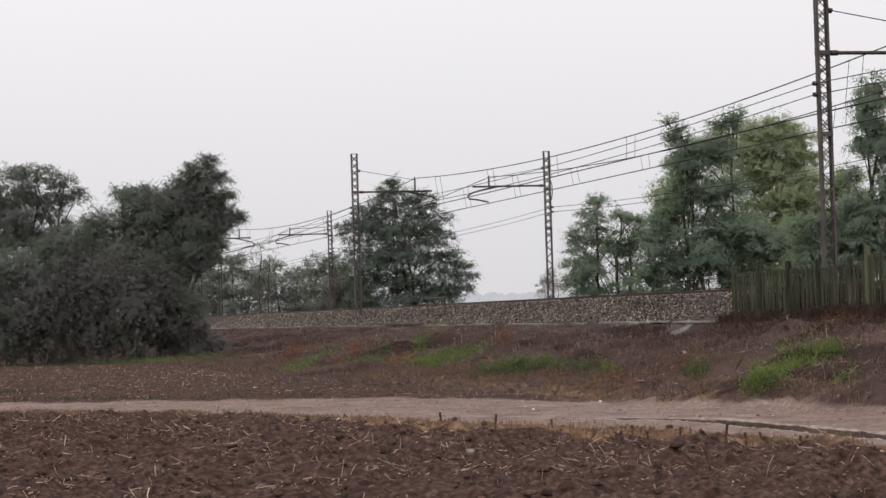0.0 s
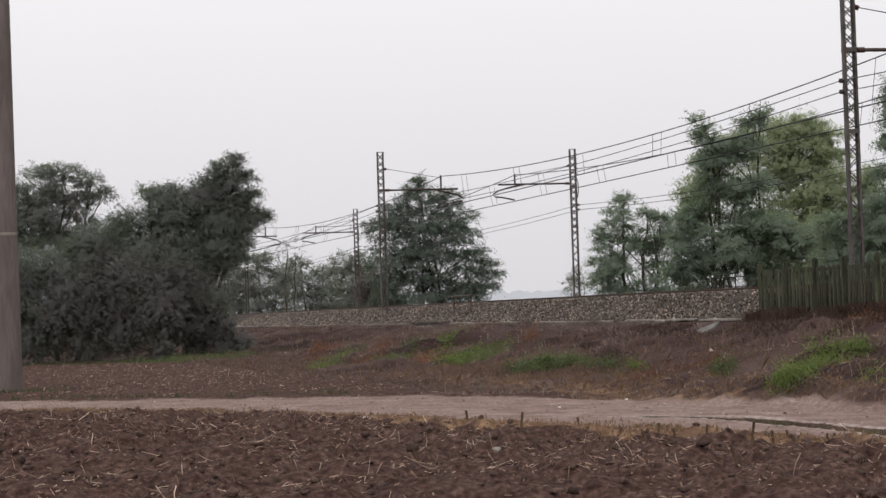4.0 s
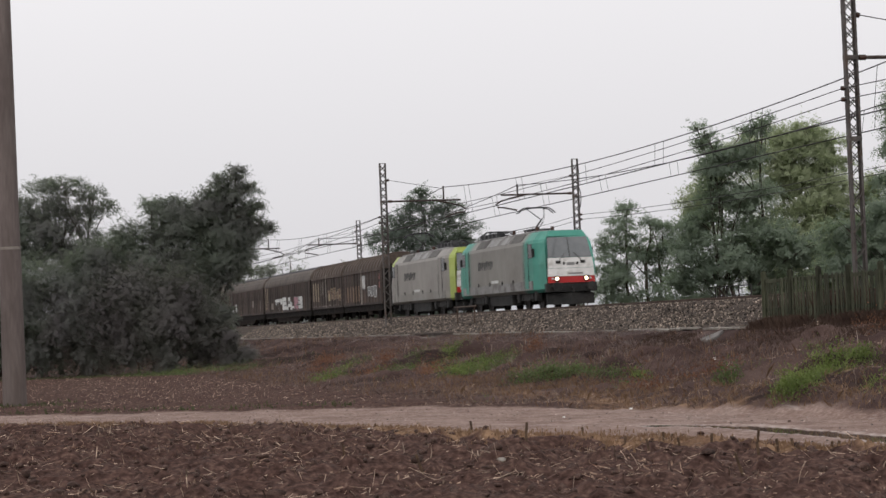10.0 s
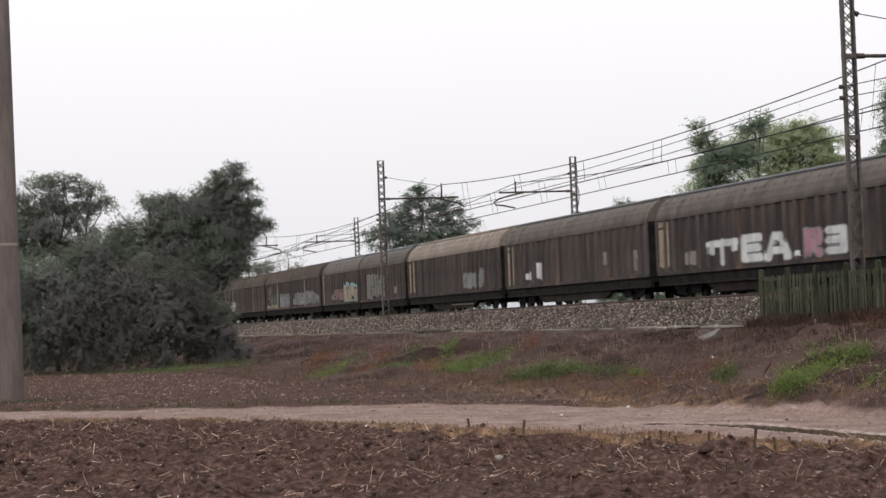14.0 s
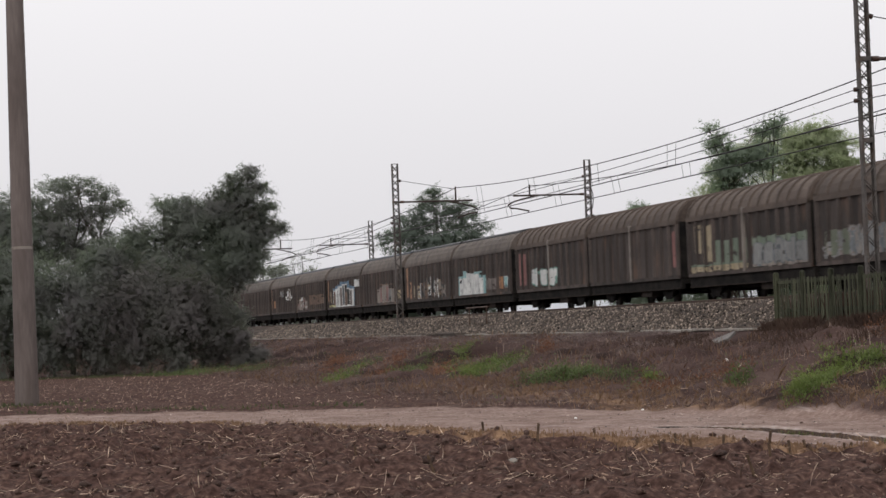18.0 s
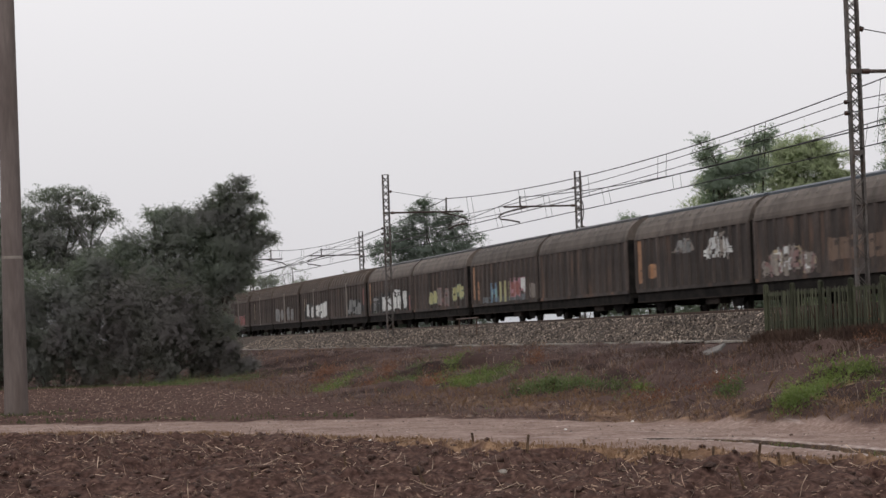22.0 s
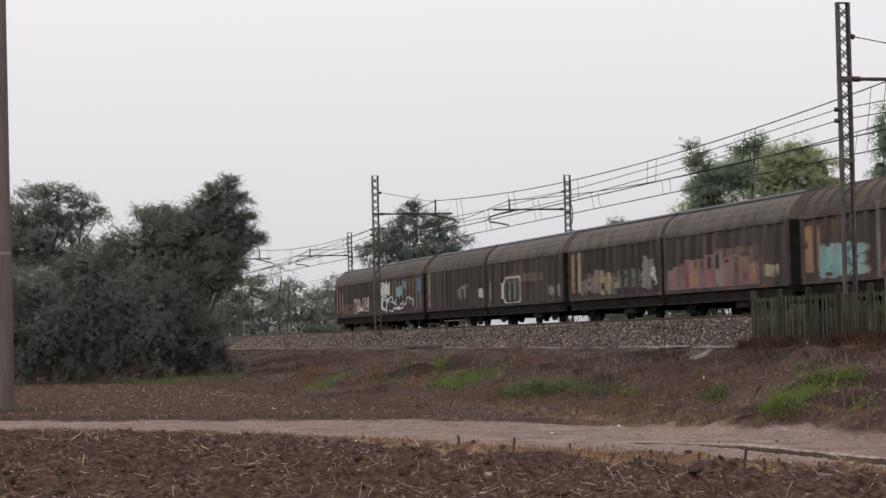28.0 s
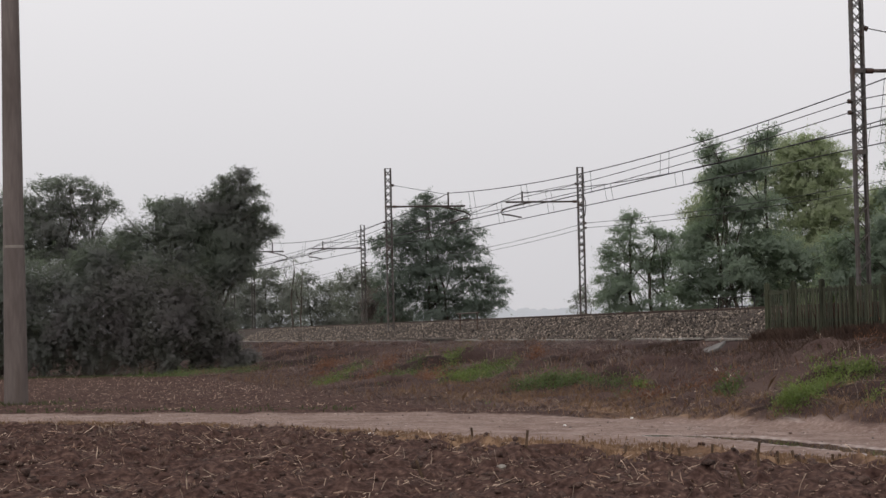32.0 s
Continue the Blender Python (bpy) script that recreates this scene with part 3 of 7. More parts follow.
def make_mast(s, side, n):
    """side 1: beside the near track, arm away from the field; -1: beyond the running track."""
    off, z0 = (7.2, 1.35) if side > 0 else (-3.2, 1.5)
    t = thing("catenary_mast", LINE @ pose(s, -off, 0), "grey steel lattice mast carrying the overhead line", "lattice mast", "overhead line masts")
    w, top = 0.17, 10.1
    part("foundation", Shape().chamfer(-0.3, 0.3, -0.3, 0.3, z0 - 0.5, z0 + 0.3, 0.04), OLDCONC, t, "dark stained concrete foundation block")
    for sy in (-1, 1):
        # a channel: web and two flanges
        sh = Shape().box(-0.085, 0.085, sy * w - 0.006, sy * w + 0.006, z0, top)
        a, b = sorted((sy * w - sy * 0.006, sy * w - sy * 0.055))
        sh.box(-0.09, -0.078, a, b, z0, top).box(0.078, 0.09, a, b, z0, top)
        part("upright", sh, MAST, t)
    for x in (-0.096, 0.096):
        z, k = z0 + 0.4, 0
        while z < top - 0.3:
            a = -w if k % 2 else w
            part("lacing_bar", LACING[a > 0], MAST, t, at=(x, 0, z))
            if z > 5.2:
                part("lacing_bar", LACING[a < 0], MAST, t, at=(x * 1.02, 0, z))
            z, k = z + 0.36, k + 1
    part("cap_plate", Shape().box(-0.1, 0.1, -w - 0.01, w + 0.01, top, top + 0.02), MAST, t)
    for z in (6.0, 8.12):
        part("tie_plate", Shape().box(-0.104, 0.104, -w - 0.008, w + 0.008, z - 0.06, z + 0.06), MAST, t)
    y = 1.0 if side > 0 else -1.0
    arm_z = 8.12 if side > 0 else 8.3
    part("arm_insulator", Shape().path([(0, y * 0.17, arm_z), (0, y * 0.22, arm_z), (0, y * 0.23, arm_z), (0, y * 0.42, arm_z), (0, y * 0.43, arm_z)], [0.03, 0.03, 0.075, 0.075, 0.03], 10), INSUL, t, "brown ribbed insulator")
    arm = part("arm", Shape().tube((0, y * 0.4, arm_z), (0, y * 4.1, arm_z), 0.05, n=10), ARMSTEEL, t, "horizontal tubular bracket arm")
    part("hanger", Shape().tube((0, y * 3.2, arm_z), (0, y * 3.2, 8.86), 0.045, n=8), ARMSTEEL, t)
    part("stay", Shape().tube((0, y * 0.18, 9.25), (0, y * 3.2, 8.72), 0.014, n=6), WIRE, t, "thin steel stay rod")
    part("stay_insulator", Shape().path([(0, y * 0.17, 9.25), (0, y * 0.2, 9.24), (0, y * 0.21, 9.24), (0, y * 0.3, 9.215), (0, y * 0.31, 9.21)], [0.03, 0.03, 0.07, 0.07, 0.03], 10), INSUL, t)
    # the bent steady arm that hooks down to the contact wire
    pts = [(0, y * 2.9, arm_z - 0.04), (0, y * 3.5, arm_z - 0.16), (0, y * 4.1, arm_z - 0.32), (0, y * 4.4, arm_z - 0.5), (0, y * 4.3, arm_z - 0.64), (0, y * 3.9, arm_z - 0.68), (0, y * 3.25, 7.23 if side > 0 else 7.48)]
    part("steady_arm", Shape().path(pts, 0.042, 8), ARMSTEEL, t, "curved steady arm")
    for z in ((7.32, 7.03) if side > 0 else (7.15, 6.9)):
        part("feeder_insulator", Shape().path([(0, -y * 0.17, z), (0, -y * 0.2, z), (0, -y * 0.21, z), (0, -y * 0.3, z), (0, -y * 0.31, z)], [0.025, 0.025, 0.06, 0.06, 0.025], 8), INSUL, t)
    if side < 0:
        part("jumper_loop", Shape().path([(0.2, 0.12, arm_z + 0.3), (0.36, 0.16, arm_z), (0.38, 0.16, arm_z - 0.4), (0.28, 0.14, arm_z - 0.75), (0.2, 0.12, arm_z - 0.85)], 0.025, 6), WIRE, t, "black cable loop")


MASTS = [-190.5, -130.1, -69.7, -9.4, 50.9, 111.5]
for k, s in enumerate(MASTS):
    make_mast(s, 1, k)
    make_mast(s, -1, k)


def make_catenary(off, low, label):
    t = thing("overhead_line", LINE, label, "overhead wires", "overhead lines")
    ends = [MASTS[0] - 60.4] + MASTS + [MASTS[-1] + 60.4]

    def messenger(s):
        i = max(0, min(len(ends) - 2, int((s - ends[0]) // 60.4)))
        u = (s - ends[i]) / 60.4
        return 8.80 - 4 * 0.78 * u * (1 - u)

    ss = [ends[0] + i * 3.02 for i in range(int((ends[-1] - ends[0]) / 3.02) + 1)]
    zig = lambda s: 0.18 * math.cos(math.pi * (s - ends[0]) / 60.4)
    part("messenger_wire", Shape().path([(s, -off, messenger(s)) for s in ss], 0.02, 5), WIRE, t, "sagging dark messenger wire")
    for d in (-0.03, 0.03):
        part("contact_wire", Shape().path([(s, -off + zig(s) + d, low) for s in ss], 0.015, 5), WIRE, t, "straight contact wire")
    me = {}
    for i in range(len(ends) - 1):
        for j in range(12):
            s = ends[i] + 5.0 + (j // 2) * 10.07 + (0.5 if j % 2 else -0.5)
            if -200 < s < 100:
                part("dropper", Shape().tube((s, -off, messenger(s)), (s, -off + zig(s), low), 0.009, n=4), WIRE, t)


make_catenary(0.0, 7.45, "overhead messenger and contact wires above the far track")
make_catenary(4.0, 7.2, "overhead messenger and contact wires above the near track")
for off, name in ((7.45, "near"), (-3.45, "far")):
    t = thing("feeder_line", LINE, "pair of thin feeder wires strung between the lattice masts", "wires", "feeder lines")
    for z in ((7.32, 7.03) if off > 0 else (7.15, 6.9)):
        pts = []
        for i in range(len(MASTS) - 1):
            for j in range(12):
                u = j / 12
                pts.append((MASTS[i] + 60.4 * u, -off, z - 4 * 0.45 * u * (1 - u)))
        part("feeder_wire", Shape().path(pts, 0.013, 5), WIRE, t)


# ---------------------------------------------------------------- concrete pole
def make_pole():
    x, y = -10.8, 56.4
    t = thing("utility_pole", pose(x, y, ground_z(x, y) - 0.05), "tall tapered grey-brown concrete utility pole at the field edge", "pole")
    n = 24
    rows = [[(r * math.cos(2 * math.pi * k / n), r * math.sin(2 * math.pi * k / n), z) for k in range(n)] for z, r in ((-0.4, 0.305), (0, 0.30), (2, 0.283), (4.04, 0.265), (4.05, 0.262), (8, 0.235), (12, 0.205), (12.05, 0.19))]
    part("shaft", Shape().rings(rows), POLE, t, smooth=True)
    part("joint_band", Shape().rings([[(r * math.cos(2 * math.pi * k / n), r * math.sin(2 * math.pi * k / n), z) for k in range(n)] for z, r in ((4.0, 0.268), (4.05, 0.27), (4.07, 0.266))], True), CONCRETE, t, "thin pale seam ring")


make_pole()


# ---------------------------------------------------------------- paling fence
def make_fence():
    t = thing("paling_fence", LINE, "old mossy grey-green paling fence on top of the bank", "fence")
    r = random.Random(5)
    pal = Shape()
    pal.add([(-0.04, -0.006, 0), (0.04, -0.006, 0), (0.04, 0.006, 0), (-0.04, 0.006, 0), (-0.04, -0.006, 1), (0.04, -0.006, 1), (0.04, 0.006, 1), (-0.04, 0.006, 1), (0, -0.008, 1.03), (0, 0.008, 1.03)],
            [(0, 1, 5, 8, 4), (3, 7, 9, 6, 2), (0, 4, 7, 3), (1, 2, 6, 5), (4, 8, 9, 7), (5, 6, 9, 8)])
    pal = pal.mesh("paling", WOOD)
    base = lambda s: 1.1 + 0.1 * max(0, min(1, (s - 47) / 8))
    s = 46.6
    while s < 72:
        top = 2.5 if s < 55.3 else 2.7
        b = base(s) - 0.08
        part("paling", pal, WOOD, t, at=Matrix.LocRotScale((s, -8.2 + r.uniform(-0.012, 0.012), b), Euler((radians(r.uniform(-1.5, 1.5)), radians(r.uniform(-1.2, 1.2)), 0)), (1, 1, top - b + r.uniform(-0.015, 0.015))))
        s += 0.152 + r.uniform(-0.006, 0.006)
    for s in (46.55, 48.5, 50.45, 52.4, 54.35, 55.35, 57.9, 60.4, 62.9, 65.4, 67.9, 70.4):
        top = 2.62 if s < 55.3 else 2.85
        part("post", Shape().chamfer(s - 0.062, s + 0.062, -8.26, -8.1, base(s) - 0.4, top + 0.12, 0.045), WOOD, t, "thick round-topped fence post proud of the palings")
    for a, b, up in ((46.5, 55.3, 0), (55.3, 72, 0.2)):
        for z in (1.62, 2.4):
            part("cross_rail", Shape().box(a, b, -8.17, -8.11, z + up * 0.9, z + up * 0.9 + 0.09), WOOD, t)
    # low railing beyond the far track
    t = thing("railing", LINE, "low dark steel railing beyond the tracks", "railing")
    for i in range(7):
        part("post", Shape().tube((-16 + i * 1.8, 11.2, 1.0), (-16 + i * 1.8, 11.2, 3.05), 0.035, n=6), WIRE, t)
    for z in (2.55, 3.05):
        part("bar", Shape().tube((-16, 11.2, z), (-5.2, 11.2, z), 0.03, n=6), WIRE, t)


make_fence()


# ---------------------------------------------------------------- train: locomotives
GREEN = mat("turquoise_green_loco_paint", (0.055, 0.225, 0.175), (0.075, 0.28, 0.22), scale=0.7, rough=0.45, bump=0.03, fine=0.06, dirt=(0.06, 0.22, 0.165), dirt_scale=0.9, spot=0.6)
GREY = mat("light_grey_loco_paint", (0.20, 0.187, 0.17), (0.26, 0.243, 0.222), scale=0.6, rough=0.5, bump=0.03, fine=0.07, dirt=(0.19, 0.175, 0.16), dirt_scale=0.8, stretch=(1, 1, 0.5))
GREY2 = mat("warm_grey_loco_paint", (0.18, 0.17, 0.155), (0.23, 0.22, 0.20), scale=0.6, rough=0.55, bump=0.03, fine=0.08, dirt=(0.175, 0.163, 0.148), dirt_scale=0.8, stretch=(1, 1, 0.5))
LIME = mat("lime_green_loco_paint", (0.27, 0.33, 0.07), (0.34, 0.40, 0.105), scale=0.7, rough=0.45, bump=0.03, fine=0.06)
LWHITE = mat("white_loco_front", (0.55, 0.54, 0.52), (0.66, 0.65, 0.63), scale=1.2, rough=0.5, bump=0.02, fine=0.06, dirt=(0.36, 0.34, 0.31), dirt_scale=2.0, spot=0.58)
LRED = mat("red_loco_stripe", (0.33, 0.02, 0.02), (0.42, 0.035, 0.03), scale=1, rough=0.45, bump=0.02, fine=0.06)
LDARK = mat("dark_grey_loco_frame", (0.013, 0.013, 0.013), (0.03, 0.028, 0.026), scale=1.5, rough=0.7, bump=0.2)
LROOF = mat("grey_loco_roof", (0.18, 0.175, 0.17), (0.25, 0.245, 0.24), scale=1, rough=0.6, bump=0.05, dirt=(0.10, 0.09, 0.085))
LROOF_DARK = mat("sooty_loco_roof", (0.055, 0.05, 0.047), (0.1, 0.094, 0.088), scale=1, rough=0.7, bump=0.05)
NAME = mat("grey_name_paint", (0.06, 0.06, 0.06), (0.09, 0.09, 0.088), scale=1, rough=0.6, bump=0.02)
# windscreen base lifted to grey in place of the reflected sky
LGLASS = mat("reflection_grey_cab_glass", (0.07, 0.076, 0.08), (0.10, 0.106, 0.11), scale=1, rough=0.08, bump=0, fine=0.03, gloss=0.8)
SIDEGLASS = mat("dark_side_glass", (0.012, 0.014, 0.014), (0.02, 0.022, 0.022), scale=1, rough=0.25, bump=0, fine=0.03, gloss=0.3)
LAMP = glow("lit_headlamp", (1.0, 0.80, 0.52), 5.0)
TAIL = glow("unlit_white_marker", (0.5, 0.5, 0.48), 0.0)
PAN = mat("pantograph_frame_steel", (0.03, 0.03, 0.032), (0.06, 0.06, 0.062), scale=3, rough=0.5, metal=0.4)
MOVERS = []


def faded(name, base, other, middle, near, far):
    """A copy of a paint that turns, sprayed soft, into another colour away from the middle of the body."""
    m = base.copy()
    m.name = name
    nt = m.node_tree
    N, L = nt.nodes.new, nt.links.new
    bsdf = nt.nodes["Principled BSDF"]
    old = bsdf.inputs["Base Color"].links[0].from_socket
    tc, sep, sub, far_off, mr, mx, no = N("ShaderNodeTexCoord"), N("ShaderNodeSeparateXYZ"), N("ShaderNodeMath"), N("ShaderNodeMath"), N("ShaderNodeMapRange"), N("ShaderNodeMix"), N("ShaderNodeTexNoise")
    sub.operation, far_off.operation = "SUBTRACT", "ABSOLUTE"
    sub.inputs[1].default_value = middle
    mr.interpolation_type = "SMOOTHSTEP"
    mr.inputs["From Min"].default_value, mr.inputs["From Max"].default_value = near, far
    mx.data_type = "RGBA"
    no.inputs["Scale"].default_value = 1.2
    cr = N("ShaderNodeValToRGB")
    e = cr.color_ramp.elements
    e[0].position, e[0].color = 0.35, (*[0.92 * c for c in other], 1)
    e[1].position, e[1].color = 0.65, (*[1.06 * c for c in other], 1)
    L(tc.outputs["Object"], sep.inputs[0])
    L(tc.outputs["Object"], no.inputs["Vector"])
    L(no.outputs["Fac"], cr.inputs[0])
    L(sep.outputs["X"], sub.inputs[0])
    L(sub.outputs[0], far_off.inputs[0])
    L(far_off.outputs[0], mr.inputs["Value"])
    L(mr.outputs[0], mx.inputs["Factor"])
    L(old, mx.inputs["A"])
    L(cr.outputs[0], mx.inputs["B"])
    L(mx.outputs["Result"], bsdf.inputs["Base Color"])
    return m


GREY_TO_GREEN = faded("grey_paint_fading_to_turquoise", GREY2, (0.065, 0.25, 0.197), -8.9, 5.1, 6.3)

SIDE = [(1.32, 0.84), (1.47, 0.98), (1.49, 2.2), (1.47, 3.25), (1.41, 3.42), (1.06, 3.84)]


def loco_ring(x, wide=1.0):
    return [(x, -y * wide, z) for y, z in SIDE] + [(x, y * wide, z) for y, z in reversed(SIDE)]


def nose_x(z):
    """How far the slanted cab front lies behind the headlamps at a height."""
    pts = ((0.8, 0.06), (1.25, 0.0), (2.38, 0.10), (3.35, 0.50), (3.84, 0.78))
    for (a, u), (b, v) in zip(pts, pts[1:]):
        if z <= b:
            return u + (v - u) * max(0.0, (z - a) / (b - a))
    return 0.78


def nose_w(y, z):
    return y * (0.83 if z < 2.4 else 0.83 - 0.04 * (z - 2.4))


def loco(lag, label, side, cab_side, nose, raised_at, lowered_at, front_lit, loco_name_bar):
    w = thing("electric_locomotive", pose(0, 0, 0), label, "locomotive", "electric locomotives")
    MOVERS.append((w, lag))
    LEN = 17.8
    part("body_shell", Shape().rings([loco_ring(-4.0), loco_ring(-LEN + 4.0)]), side, w, "plain grey machine-room side")
    for end in (1, -1):
        X = (lambda x: x) if end == 1 else (lambda x: -LEN - x)
        part("cab_shell", Shape().rings([loco_ring(X(-4.0)), loco_ring(X(-1.55))]), cab_side, w, "cab side")
        front = [(X(-nose_x(z)), -nose_w(y, z), z) for y, z in SIDE] + [(X(-nose_x(z)), nose_w(y, z), z) for y, z in reversed(SIDE)]
        skin = nose if end == 1 else cab_side
        corner = [tuple(Vector(a).lerp(Vector(b), 0.42)) for a, b in zip(loco_ring(X(-1.55)), front)]
        part("cab_corner", Shape().rings([loco_ring(X(-1.55)), corner]), cab_side, w, "tapered cab side")
        part("nose", Shape().rings([corner, front]), skin, w, "tapered cab nose")
        if skin is not nose:
            cap = [p for p in loco_ring(X(-2.1)) if p[2] > 3.2], [p for p in loco_ring(X(-1.55)) if p[2] > 3.2], [p for p in front if p[2] > 3.2]
            grow = lambda q: (q[0], q[1] * 1.006, q[2] + 0.012)
            part("nose_cap", Shape().rings([[grow(q) for q in row] for row in cap]), nose, w, "lime-green roof corner")

        def panel(name, z0, z1, w0, w1, m, lbl, out):
            pts = [(X(-nose_x(z0) + out), -w0, z0), (X(-nose_x(z0) + out), w0, z0), (X(-nose_x(z1) + out), w1, z1), (X(-nose_x(z1) + out), -w1, z1)]
            back = [(X(-nose_x(z) - 0.05), y, z) for (_, y, z) in pts]
            return part(name, Shape().rings([back, pts]), m, w, lbl)

        panel("front_panel_top", 3.55, 3.78, 1.0, 0.90, nose, "", 0.012)
        panel("windscreen", 2.5, 3.5, 1.10, 1.01, LGLASS, "wide windscreen with the sky's reflection painted into its grey", 0.014)
        panel("front_panel", 1.98, 2.48, 1.16, 1.12, LWHITE, "dirty white front panel", 0.016)
        panel("front_panel", 1.58, 1.965, 1.18, 1.16, LWHITE, "dirty white front panel", 0.016)
        panel("red_stripe", 1.26, 1.565, 1.19, 1.18, LRED, "red warning stripe", 0.02)
        panel("window_pillar", 2.5, 3.5, 0.022, 0.022, LDARK, "", 0.02)
        for y in (-0.74, 0.74):
            a = part("headlamp_housing", Shape().path([(X(0.0), y, 1.46), (X(0.05), y, 1.46), (X(0.055), y, 1.46)], [0.15, 0.15, 0.13], 14), LDARK, w)
            lit = front_lit and end == 1
            part("headlamp", Shape().path([(X(0.03), y, 1.46), (X(0.07), y, 1.46)], [0.09, 0.075], 14), LAMP if lit else TAIL, a, "lit warm white headlamp" if lit else "unlit round lamp")
            part("marker_lamp", Shape().path([(X(0.0), y * 1.28, 1.46), (X(0.04), y * 1.28, 1.46)], [0.06, 0.05], 10), TAIL, w)
            part("wiper", Shape().tube((X(-nose_x(2.45) + 0.05), y * 0.75, 2.36), (X(-nose_x(2.75) + 0.04), y * 0.3, 2.72), 0.016, n=5), LDARK, w)
        for y, half, z in ((-0.62, 0.12, 2.27), (0.62, 0.12, 2.27), (0.0, 0.2, 2.18), (-0.34, 0.05, 2.2), (0.34, 0.05, 2.2)):
            part("front_mark", Shape().box(*sorted((X(-nose_x(z) + 0.02), X(-nose_x(z) + 0.035))), y - half, y + half, z - 0.07, z + 0.07), LROOF if half > 0.15 else LDARK, w)
        part("grille_bar", Shape().box(*sorted((X(-nose_x(1.7) + 0.02), X(-nose_x(1.7) + 0.032))), -0.15, 0.6, 1.67, 1.74), LROOF, w)
        part("buffer_beam", Shape().chamfer(*sorted((X(-0.35), X(-0.02))), -1.28, 1.28, 0.82, 1.25, 0.03), LDARK, w)
        for y in (-0.875, 0.875):
            part("buffer", Shape().path([(X(-0.05), y, 1.05), (X(0.32), y, 1.05), (X(0.33), y, 1.05), (X(0.5), y, 1.05), (X(0.505), y, 1.05), (X(0.55), y, 1.05)], [0.14, 0.14, 0.10, 0.10, 0.24, 0.22], 14), LDARK, w, "round dark buffer")
        part("coupling_hook", Shape().path([(X(-0.1), 0, 1.02), (X(0.25), 0, 1.0), (X(0.33), 0, 0.75)], 0.05, 6), LDARK, w)
        part("snowplough", Shape().add([(X(-0.25), -1.2, 0.22), (X(0.05), 0, 0.2), (X(-0.25), 1.2, 0.22), (X(-0.25), -1.2, 0.75), (X(-0.05), 0, 0.78), (X(-0.25), 1.2, 0.75), (X(-0.4), -1.2, 0.22), (X(-0.4), 1.2, 0.22), (X(-0.4), -1.2, 0.75), (X(-0.4), 1.2, 0.75)],
                                       [(0, 1, 4, 3), (1, 2, 5, 4), (6, 8, 9, 7), (0, 3, 8, 6), (2, 7, 9, 5), (0, 6, 7, 2, 1), (3, 4, 5, 9, 8)]), LDARK, w)
        for y in (-1, 1):
            lo, hi = sorted((y * 1.482, y * 1.503))
            d = part("cab_door", Shape().box(*sorted((X(-3.12), X(-2.42))), lo, hi, 1.05, 3.3), cab_side, w, "cab door")
            part("door_seal", Shape().box(*sorted((X(-3.17), X(-3.125))), lo, hi, 1.0, 3.34), LDARK, d)
            part("door_seal", Shape().box(*sorted((X(-2.415), X(-2.37))), lo, hi, 1.0, 3.34), LDARK, d)
            part("grab_rail", Shape().tube((X(-3.25), y * 1.54, 1.2), (X(-3.25), y * 1.54, 2.4), 0.02, n=6), LROOF, d)
            part("cab_window", Shape().add([(X(-2.3), lo, 2.55), (X(-1.6), lo, 2.55), (X(-1.68), lo, 3.25), (X(-2.3), lo, 3.25), (X(-2.3), hi, 2.55), (X(-1.6), hi, 2.55), (X(-1.68), hi, 3.25), (X(-2.3), hi, 3.25)],
                                           [(0, 1, 2, 3), (7, 6, 5, 4), (0, 4, 5, 1), (1, 5, 6, 2), (2, 6, 7, 3), (3, 7, 4, 0)]), SIDEGLASS, w, "dark side window")
            part("step", Shape().box(*sorted((X(-3.1), X(-2.5))), *sorted((y * 1.2, y * 1.42)), 0.5, 0.56), LDARK, w)
            part("mirror", Shape().box(*sorted((X(-1.5), X(-1.38))), *sorted((y * 1.44, y * 1.56)), 2.6, 3.0), LDARK, w)
    # lower edge, vents, roof
    for y in (-1, 1):
        lo, hi = sorted((y * 1.475, y * 1.5))
        part("lower_skirt", Shape().box(-LEN + 1.7, -1.7, lo, hi, 0.98, 1.42), LROOF if side is GREY_TO_GREEN else GREY2, w, "greyer lower edge band")
        for x in (-5.4, -7.6, -10.2, -12.6):
            part("lifting_eye", Shape().box(x - 0.09, x + 0.09, *sorted((y * 1.49, y * 1.515)), 1.36, 1.56), LDARK, w)
        part("number_bar", Shape().box(-LEN / 2 - 0.9, -LEN / 2 + 0.5, *sorted((y * 1.49, y * 1.508)), 1.5, 1.64), PAINT_BAR, w, "small pale number strip")
        # the maker's name stands as plain dark blocks, some split by a slit
        x0 = -LEN / 2 - 3.7
        for i in range(8):
            zb, lean, zh = 2.24 + 0.03 * (i % 3 == 1), 0.05, 0.47 - 0.06 * (i % 2)
            for a, b, low in ((0.0, 0.11, 0), (0.2, 0.31, 0.1 * (i % 3)))[:1 if i == 6 else 2]:
                u, v, z = x0 + a, x0 + b, zb + low
                part("name_block", Shape().add([(u, y * 1.5, z), (v, y * 1.5, z), (v + lean, y * 1.5, zb + zh), (u + lean, y * 1.5, zb + zh), (u, y * 1.475, z), (v, y * 1.475, z), (v + lean, y * 1.475, zb + zh), (u + lean, y * 1.475, zb + zh)],
                                               [(0, 1, 2, 3), (7, 6, 5, 4), (0, 4, 5, 1), (1, 5, 6, 2), (2, 6, 7, 3), (3, 7, 4, 0)]), loco_name_bar, w, "plain dark block")
            x0 += 0.24 if i == 6 else 0.42
